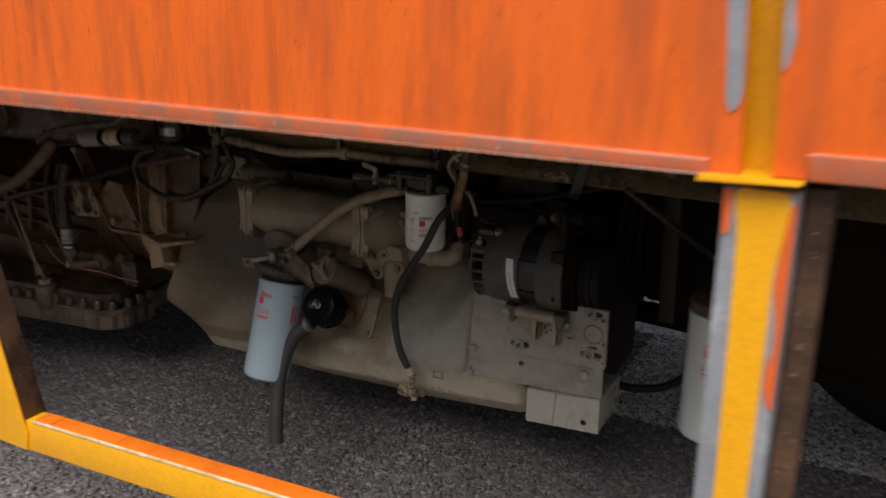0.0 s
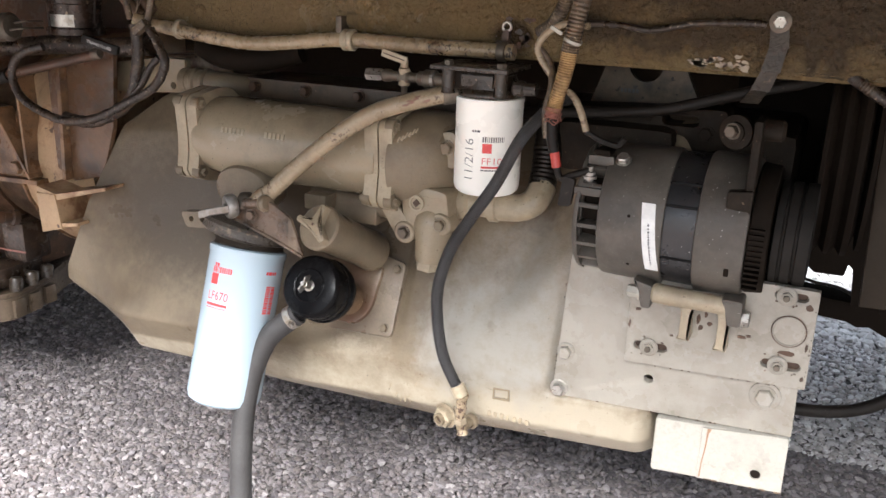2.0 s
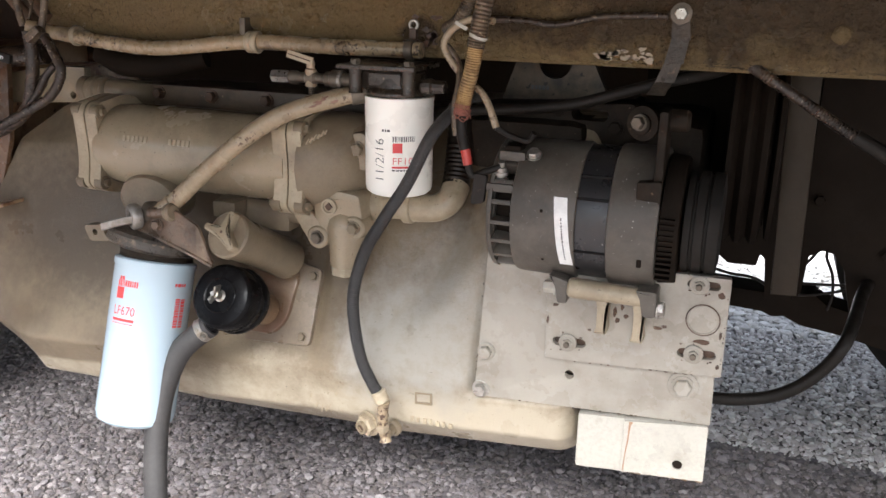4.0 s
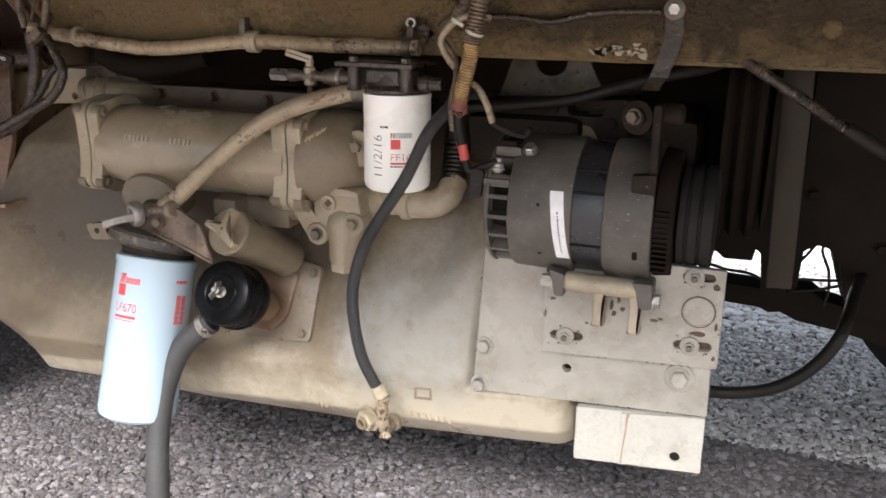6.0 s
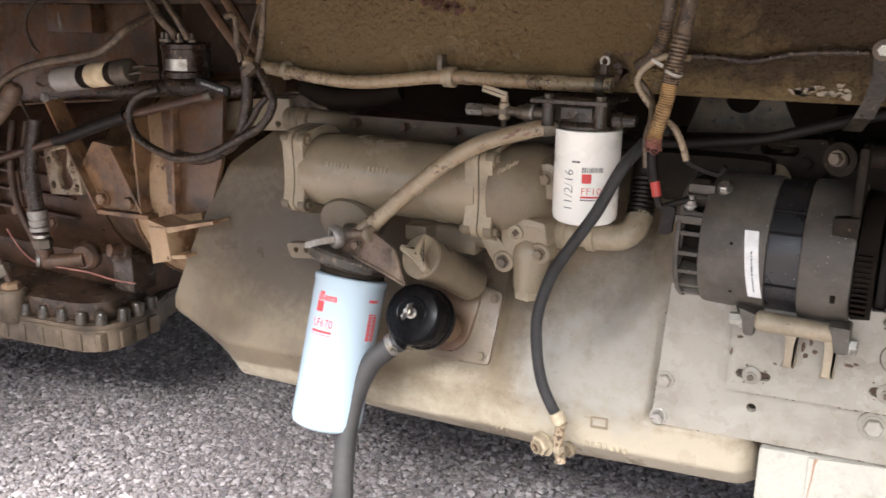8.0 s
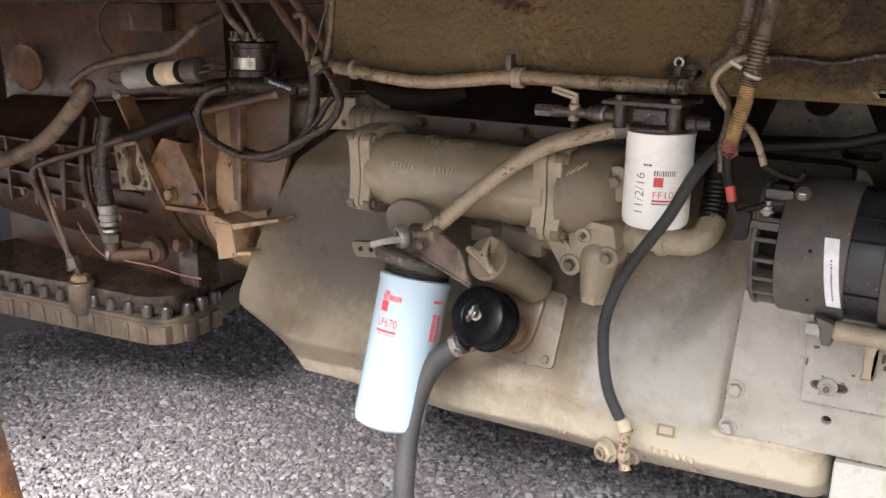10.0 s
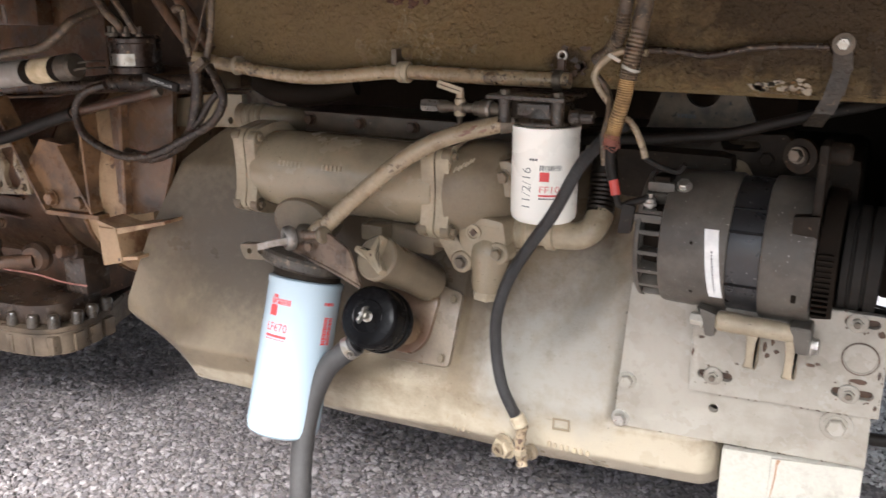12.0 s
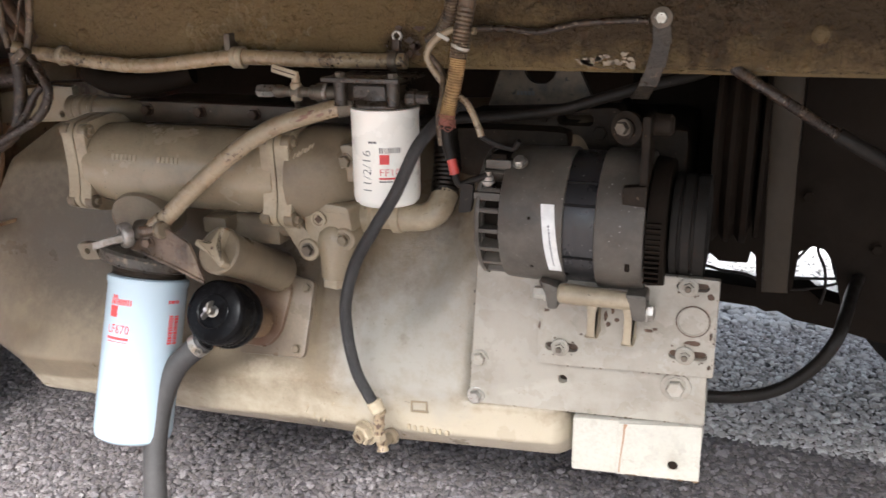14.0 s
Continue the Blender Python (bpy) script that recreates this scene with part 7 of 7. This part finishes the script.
part("elbow", tube(bmesh.new(), [(-2.198, 1.79, 0.508), (-2.20, 1.79, 0.48), (-2.18, 1.80, 0.475), (-2.11, 1.83, 0.485)], 0.018, 14, 5), GRIME, crimp)
part("elbow_face", lathe(bmesh.new(), [(0.017, 0), (0.017, 0.006)], axis_m((-2.205, 1.778, 0.482), (-0.5, -0.85, 0.1)), 18), STEEL, crimp, "bright round face")
solid("sensor_boss", lathe(bmesh.new(), [(0.030, 0), (0.034, 0.004), (0.034, 0.02), (0.026, 0.03)], axis_m((-2.12, 1.85, 0.49), (0.3, -0.95, 0)), 24), GRIME, "round black sensor boss on the gearbox", "sensor")
solid("square_boss", box(bmesh.new(), (-2.09, 1.88, 0.40), (-2.02, 1.95, 0.49), 0.010), WET, "square cast boss on the gearbox", "boss")
solid("red_wire", tube(bmesh.new(), [(-2.33, 1.79, 0.535), (-2.306, 1.79, 0.507), (-2.270, 1.79, 0.480), (-2.235, 1.79, 0.467), (-2.163, 1.79, 0.468), (-2.059, 1.79, 0.472), (-1.98, 1.79, 0.468), (-1.916, 1.80, 0.466)], 0.0019, 8, 7), mat("pinkish_wire", (0.32, 0.14, 0.11), (0.2, 0.08, 0.065), 60, 0.5, bump=0), "thin pinkish wire above the sump", "wire")
for k, x in enumerate((-2.32, -2.275)):
    solid("hanging_hose", tube(bmesh.new(), [(x + 0.02, 1.82, 0.79), (x, 1.815, 0.70), (x + 0.01, 1.81, 0.60), (x + 0.045, 1.815, 0.52), (x + 0.05, 1.83, 0.47)], 0.0085 - 0.003 * k, 10, 6), GRIME, "thin dark hose hanging beside the gearbox", "hose")

solid("gearbox_lead", tube(bmesh.new(), [(-2.46, 1.79, 0.66), (-2.42, 1.785, 0.56), (-2.39, 1.79, 0.47), (-2.40, 1.80, 0.40)], 0.006, 10, 7), HOSE_DUSTY, "thin oily lead hanging over the gearbox", "wire")
solid("speed_sensor", lathe(bmesh.new(), [(0.016, 0), (0.016, 0.012), (0.011, 0.014), (0.011, 0.03), (0.014, 0.032), (0.014, 0.045), (0.008, 0.048)], axis_m((-1.985, 1.845, 0.52), (-0.2, -0.95, 0.2)), 18), GRIME, "small oily sensor screwed into the gearbox", "sensor")

# ---- brackets and electrics above the transmission ----
firewall = thing("mounting_panel", (-2.3, 2.06, 0.79), "brown dusty panel carrying relays and wiring", "panel")
part("panel_sheet", prism(bmesh.new(), [(-3.0, 0.745), (-2.42, 0.806), (-2.06, 0.834), (-2.06, 1.045), (-3.0, 1.045)], 2.04, 2.06, bevel=0.002), HAZED_SIDE, firewall)
# dark sheet standing in for the shade behind the solenoid
part("shade_sheet", prism(bmesh.new(), [(-2.055, 0.835), (-1.62, 0.868), (-1.62, 1.045), (-2.055, 1.045)], 2.12, 2.14), OLIVE, firewall, "dark sheet added for the shade behind the solenoid")
part("panel_lip", prism(bmesh.new(), [(-3.0, 0.742), (-2.42, 0.803), (-1.62, 0.865), (-1.62, 0.869), (-2.42, 0.8075), (-3.0, 0.7465)], 2.012, 2.04), GRIME_TAN, firewall, "folded rubbed lower lip")
part("top_rail", box(bmesh.new(), (-3.0, 1.99, 1.046), (-1.60, 2.06, 1.075), 0.004), OLIVE, firewall, "dark rail along the top")
part("round_cover", lathe(bmesh.new(), [(0.062, 0), (0.066, 0.004), (0.062, 0.012), (0.057, 0.010), (0.03, 0.014)], axis_m((-2.835, 2.02, 0.868), (0.2, -1, 0)), 32), BROWN, firewall, "round ribbed cover")
part("relay_box", box(bmesh.new(), (-2.386, 1.996, 0.979), (-2.222, 2.038, 1.045), 0.006), HAZED_SIDE, firewall, "dark square relay box")
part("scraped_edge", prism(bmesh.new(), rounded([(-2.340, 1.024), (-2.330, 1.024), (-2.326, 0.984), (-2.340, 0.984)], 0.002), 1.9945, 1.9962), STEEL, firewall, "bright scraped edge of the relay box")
sol = thing("solenoid", (-1.80, 1.88, 0.90), "dark starter solenoid with a bright scuffed band", "solenoid")
part("drum", lathe(bmesh.new(), [(0.046, 0), (0.052, 0.003), (0.052, 0.014), (0.048, 0.016), (0.048, 0.058), (0.050, 0.060), (0.050, 0.068), (0.044, 0.072), (0.03, 0.073)], axis_m((-1.800, 1.88, 0.900), (0, 0, 1)), 36), mat("oily_dark_can", (0.050, 0.028, 0.018), (0.028, 0.017, 0.012), 18, 0.26, metal=0.3, bump=0.2, fine=160, specks=(0.24, 0.17, 0.11), speck_at=0.68, speck_scale=140), sol)
bm = lathe(bmesh.new(), [(0.0485, 0), (0.0485, 0.022)], axis_m((-1.800, 1.88, 0.918), (0, 0, 1)), 48, False)
bmesh.ops.delete(bm, geom=[f for f in bm.faces if not (f.calc_center_median().y < 1.85 and -1.81 < f.calc_center_median().x < -1.768)], context="FACES")
part("scuffed_band", bm, STEEL, sol, "bright scuffed band")
for x, y in ((-1.832, 1.852), (-1.805, 1.838), (-1.778, 1.842), (-1.762, 1.86)):
    part("terminal", lathe(bmesh.new(), [(0.009, 0), (0.009, 0.006), (0.0045, 0.007), (0.0045, 0.018)], axis_m((x, y, 0.972), (0, 0, 1)), 8), DULL, sol)
fuse = thing("inline_filter", (-1.92, 1.785, 0.875), "small grey cylinder with a pale paper band", "fuse holder")
fa, fb = Vector((-2.077, 1.785, 0.891)), Vector((-1.857, 1.785, 0.917))
fdir = (fb - fa).normalized()
part("barrel", lathe(bmesh.new(), [(0.018, 0), (0.0235, 0.004), (0.0235, 0.217), (0.018, 0.221)], axis_m(fa, fdir), 28), BLACK_AND_SHADE, fuse)
part("end_cap", lathe(bmesh.new(), [(0.020, -0.002), (0.0255, 0.003), (0.0255, 0.080), (0.0235, 0.083)], axis_m(fa, fdir), 28), mat("grey_plastic", (0.30, 0.27, 0.24), (0.24, 0.21, 0.18), 30, 0.4, bump=0), fuse, "grey end cap")
part("paper_band", lathe(bmesh.new(), [(0.0237, 0.108), (0.0243, 0.109), (0.0243, 0.166), (0.0237, 0.167)], axis_m(fa, fdir), 28), mat("yellowed_paper", (0.66, 0.54, 0.36), (0.5, 0.38, 0.22), 50, 0.7, bump=0.05), fuse, "yellowed paper band")
part("end_cap", lathe(bmesh.new(), [(0.0235, 0.186), (0.0255, 0.188), (0.0255, 0.219), (0.020, 0.224)], axis_m(fa, fdir), 28), DULL, fuse)
for k in (-0.006, 0.006):
    part("lead", tube(bmesh.new(), [fb + Vector((0, k, k)), fb + Vector((0.035, k, 0.005 + k)), (-1.83, 1.83, 0.920 + k)], 0.0022, 6, 4), DULL, fuse)
    part("lead", tube(bmesh.new(), [fa + Vector((0, k, k)), fa + Vector((-0.04, k, -0.004 + 2 * k)), (-2.17, 1.80, 0.885 + k)], 0.0028, 6, 4), WIRE_WORN, fuse)
solid("corrugated_hose", tube(bmesh.new(), [(-2.60, 1.76, 0.655), (-2.460, 1.76, 0.699), (-2.360, 1.76, 0.742), (-2.262, 1.76, 0.808), (-2.205, 1.762, 0.856)], 0.0180, 16, 10, 0.0010, 2), HOSE_DUSTY, "dusty brown corrugated hose sweeping down", "hose")
solid("hose_sleeve", lathe(bmesh.new(), [(0.017, 0), (0.0195, 0.003), (0.0195, 0.036), (0.015, 0.044), (0.008, 0.050)], axis_m((-2.222, 1.761, 0.842), (0.72, 0.02, 0.69)), 20), CABLE_BROWN, "dark rubber sleeve on the hose end", "sleeve")
solid("grey_cable", tube(bmesh.new(), [(-2.272, 1.772, 0.862), (-2.245, 1.77, 0.879), (-2.176, 1.77, 0.908), (-2.059, 1.77, 0.932), (-1.935, 1.77, 0.949), (-1.882, 1.775, 0.975), (-1.862, 1.79, 0.998), (-1.85, 1.84, 1.02)], 0.0088, 12, 7), WIRE_WORN, "dusty cable draped above the grey cylinder", "cable")
solid("ball_stud", lathe(bmesh.new(), [(0.004, -0.02), (0.004, 0), (0.009, 0.003), (0.011, 0.009), (0.008, 0.016)], axis_m((-2.135, 1.80, 0.850), (0, -1, 0.1)), 14), DULL_BRIGHT, "small round-headed stud below the cylinder", "stud")
solid("black_hose", tube(bmesh.new(), [(-1.60, 1.86, 0.895), (-1.70, 1.85, 0.885), (-1.80, 1.84, 0.885), (-1.90, 1.85, 0.875), (-2.05, 1.87, 0.862)], 0.018, 14, 6), DUSTY, "thick black hose under the solenoid", "hose")
tag = thing("cable_marker", (-1.59, 1.772, 0.885), "black cable sleeve with white lettering", "label")
tm = Matrix.Translation((-1.624, 1.768, 0.899)) @ pose(0, 0, 0, 0, 14, 8)
part("sleeve", box(bmesh.new(), (-0.040, 0.0, -0.008), (0.034, 0.010, 0.008), 0.004, tm), RUBBER_DARK, tag)
part("words", lettering(bmesh.new(), "TRANS FLUID", 0.0074, -0.002, -0.0026, 1.12, align="CENTER"), PAPER, tag, "white words")
words = [o for o in tag.children if o.name.startswith("words")][0]
words.data.transform(Matrix.Translation(base_of(tag)))
words.data.transform(Matrix.Translation(-base_of(tag)) @ tm @ Matrix.Translation((0, -0.0008, 0)))


def wire(name, pts, r, material, label, category="wire", ridges=0.0):
    return solid(name, tube(bmesh.new(), pts, r, 10, 7, ridges, 3), material, label, category)


wire("wire_loop", [(-1.800, 1.80, 0.884), (-1.835, 1.785, 0.872), (-1.858, 1.78, 0.850), (-1.865, 1.78, 0.821), (-1.840, 1.775, 0.790), (-1.787, 1.772, 0.769), (-1.725, 1.77, 0.759), (-1.650, 1.77, 0.772), (-1.577, 1.775, 0.806), (-1.522, 1.78, 0.836), (-1.497, 1.782, 0.873), (-1.508, 1.785, 0.902), (-1.530, 1.79, 0.930)], 0.0076, DUSTY, "black dusty wire hanging in a round loop", "wire", 0.0008)
wire("wire_loop", [(-1.745, 1.785, 0.762), (-1.700, 1.79, 0.757), (-1.653, 1.792, 0.768), (-1.594, 1.795, 0.805), (-1.574, 1.797, 0.857), (-1.570, 1.80, 0.900), (-1.572, 1.80, 0.936)], 0.0105, DUSTY, "dark taped wire bundle hanging in a loop", "wire", 0.001)
wire("wire", [(-1.600, 1.79, 0.800), (-1.560, 1.79, 0.835), (-1.535, 1.79, 0.868), (-1.515, 1.79, 0.885)], 0.006, DUSTY, "black wire dropping to the loop", "wire")
wire("wire", [(-1.612, 1.80, 1.022), (-1.600, 1.80, 1.026), (-1.590, 1.80, 1.018), (-1.589, 1.80, 0.975), (-1.582, 1.80, 0.944)], 0.0058, WIRE_WORN, "pale spotted wire with a bent top", "wire")
wire("wire", [(-1.505, 1.80, 1.11), (-1.521, 1.80, 1.052), (-1.529, 1.80, 0.996), (-1.540, 1.80, 0.955), (-1.547, 1.80, 0.935)], 0.0058, WIRE_WORN, "pale spotted wire rising beside the rail", "wire")
wire("wire", [(-1.54, 1.81, 1.045), (-1.556, 1.81, 1.015), (-1.566, 1.81, 0.985), (-1.57, 1.80, 0.95)], 0.0022, WIRE_WORN, "thin wire beside the tie", "wire")
wire("wire", [(-1.875, 1.83, 1.11), (-1.835, 1.825, 1.055), (-1.800, 1.82, 1.015), (-1.785, 1.83, 0.995), (-1.790, 1.842, 0.982)], 0.0075, WIRE_WORN, "worn wire reaching down to the solenoid", "wire")
wire("wire", [(-1.815, 1.83, 1.11), (-1.795, 1.83, 1.05), (-1.765, 1.83, 1.012), (-1.758, 1.845, 0.980)], 0.006, WIRE_WORN, "worn wire reaching down to the solenoid", "wire")
wire("wire", [(-1.80, 1.90, 1.10), (-1.72, 1.87, 1.04), (-1.66, 1.85, 0.995), (-1.62, 1.84, 0.966), (-1.58, 1.83, 0.945)], 0.0100, CABLE_BROWN, "dusty cable slanting to the tie", "cable")
wire("wire", [(-1.74, 1.90, 1.10), (-1.67, 1.87, 1.045), (-1.61, 1.85, 0.995), (-1.57, 1.84, 0.955)], 0.0100, CABLE_BROWN, "dusty cable slanting to the tie", "cable")
wire("wire", [(-2.30, 1.98, 1.09), (-2.37, 1.96, 1.05), (-2.40, 1.95, 1.00), (-2.385, 1.95, 0.95), (-2.36, 1.95, 0.93)], 0.004, WIRE_WORN, "thin pale wire arching before the panel", "wire")
wire("wire", [(-2.36, 1.86, 0.88), (-2.26, 1.84, 0.78), (-2.24, 1.84, 0.72)], 0.004, DULL, "thin bare steel rod before the panel", "rod")
solid("cable_tie_knot", box(bmesh.new(), (-0.017, -0.009, -0.007), (0.017, 0.009, 0.007), 0.004, Matrix.Translation((-1.552, 1.792, 0.932)) @ pose(0, 0, 0, 0, -35, 0)), WIRE_WORN, "bundled wires pulled together by a tie", "cable tie")

# ---- the far side seen through the gap: axle beam, hanging leads, wheel ----
axle = solid("axle_beam", prism(bmesh.new(), [(-0.75, 0.49), (-0.50, 0.475), (-0.456, 0.473), (-0.388, 0.470), (-0.331, 0.470), (-0.318, 0.478), (-0.300, 0.478), (-0.277, 0.461), (-0.238, 0.452), (-0.1, 0.43), (0.4, 0.40), (0.4, 0.30), (-0.1, 0.37), (-0.249, 0.402), (-0.318, 0.411), (-0.349, 0.425), (-0.370, 0.421), (-0.389, 0.429), (-0.446, 0.432), (-0.50, 0.434), (-0.75, 0.44)], 2.35, 2.42, bevel=0.006), BLACK_AND_SHADE, "dark axle beam crossing under the bus", "axle")
wheel = thing("wheel", (0.27, 3.0, 0.0), "black tyre of the far road wheel", "wheel")
wmx = axis_m((0.27, 2.86, 0.5), (0, 1, 0))
part("tyre", lathe(bmesh.new(), [(0.30, 0), (0.40, -0.02), (0.475, 0.0), (0.50, 0.03), (0.50, 0.22), (0.475, 0.25), (0.40, 0.27), (0.30, 0.25)], wmx, 64), TYRE, wheel)
part("rim", lathe(bmesh.new(), [(0.30, 0.02), (0.27, 0.05), (0.12, 0.08), (0.10, 0.05), (0.05, 0.05)], wmx, 48), UNDER, wheel)
for pts in ([(-0.485, 2.3, 0.522), (-0.455, 2.3, 0.515), (-0.42, 2.3, 0.513), (-0.395, 2.3, 0.505), (-0.36, 2.3, 0.478)], [(-0.345, 2.35, 0.47), (-0.29, 2.35, 0.48), (-0.22, 2.35, 0.505)], [(-0.345, 2.35, 0.495), (-0.28, 2.35, 0.50), (-0.22, 2.35, 0.507)],
            [(-0.345, 2.35, 0.51), (-0.32, 2.35, 0.54), (-0.295, 2.35, 0.58)], [(-0.285, 2.35, 0.58), (-0.29, 2.35, 0.555), (-0.275, 2.35, 0.52), (-0.27, 2.35, 0.48), (-0.275, 2.35, 0.45)]):
    wire("lead", pts, 0.0028, RUBBER_DARK, "thin black lead crossing the gap", "wire")
# dark plates added where only unlit depth bounds the bright gap
guard = thing("shade_plates", (-0.2, 2.18, 0.39), "black plates added for the unlit depth behind the pulley", "guard")
part("left_plate", prism(bmesh.new(), rounded([(-0.62, 1.1), (-0.62, 0.552), (-0.480, 0.560), (-0.476, 0.590), (-0.467, 0.584), (-0.459, 0.577), (-0.413, 0.578), (-0.409, 0.599), (-0.401, 0.592), (-0.393, 0.52), (-0.352, 0.52), (-0.352, 1.1)], 0.003), 2.16, 2.20), BLACK_AND_SHADE, guard)
part("right_plate", prism(bmesh.new(), rounded([(-0.350, 1.1), (-0.350, 0.52), (-0.338, 0.54), (-0.334, 0.604), (-0.314, 0.616), (-0.296, 0.612), (-0.277, 0.586), (-0.265, 0.534), (-0.255, 0.50), (0.3, 0.49), (0.3, 1.1)], 0.003), 2.162, 2.20), BLACK_AND_SHADE, guard)
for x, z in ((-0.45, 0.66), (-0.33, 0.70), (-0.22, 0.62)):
    bolt(guard, (x, 2.16, z), r=0.009, h=0.008, material=BLACK_AND_SHADE)
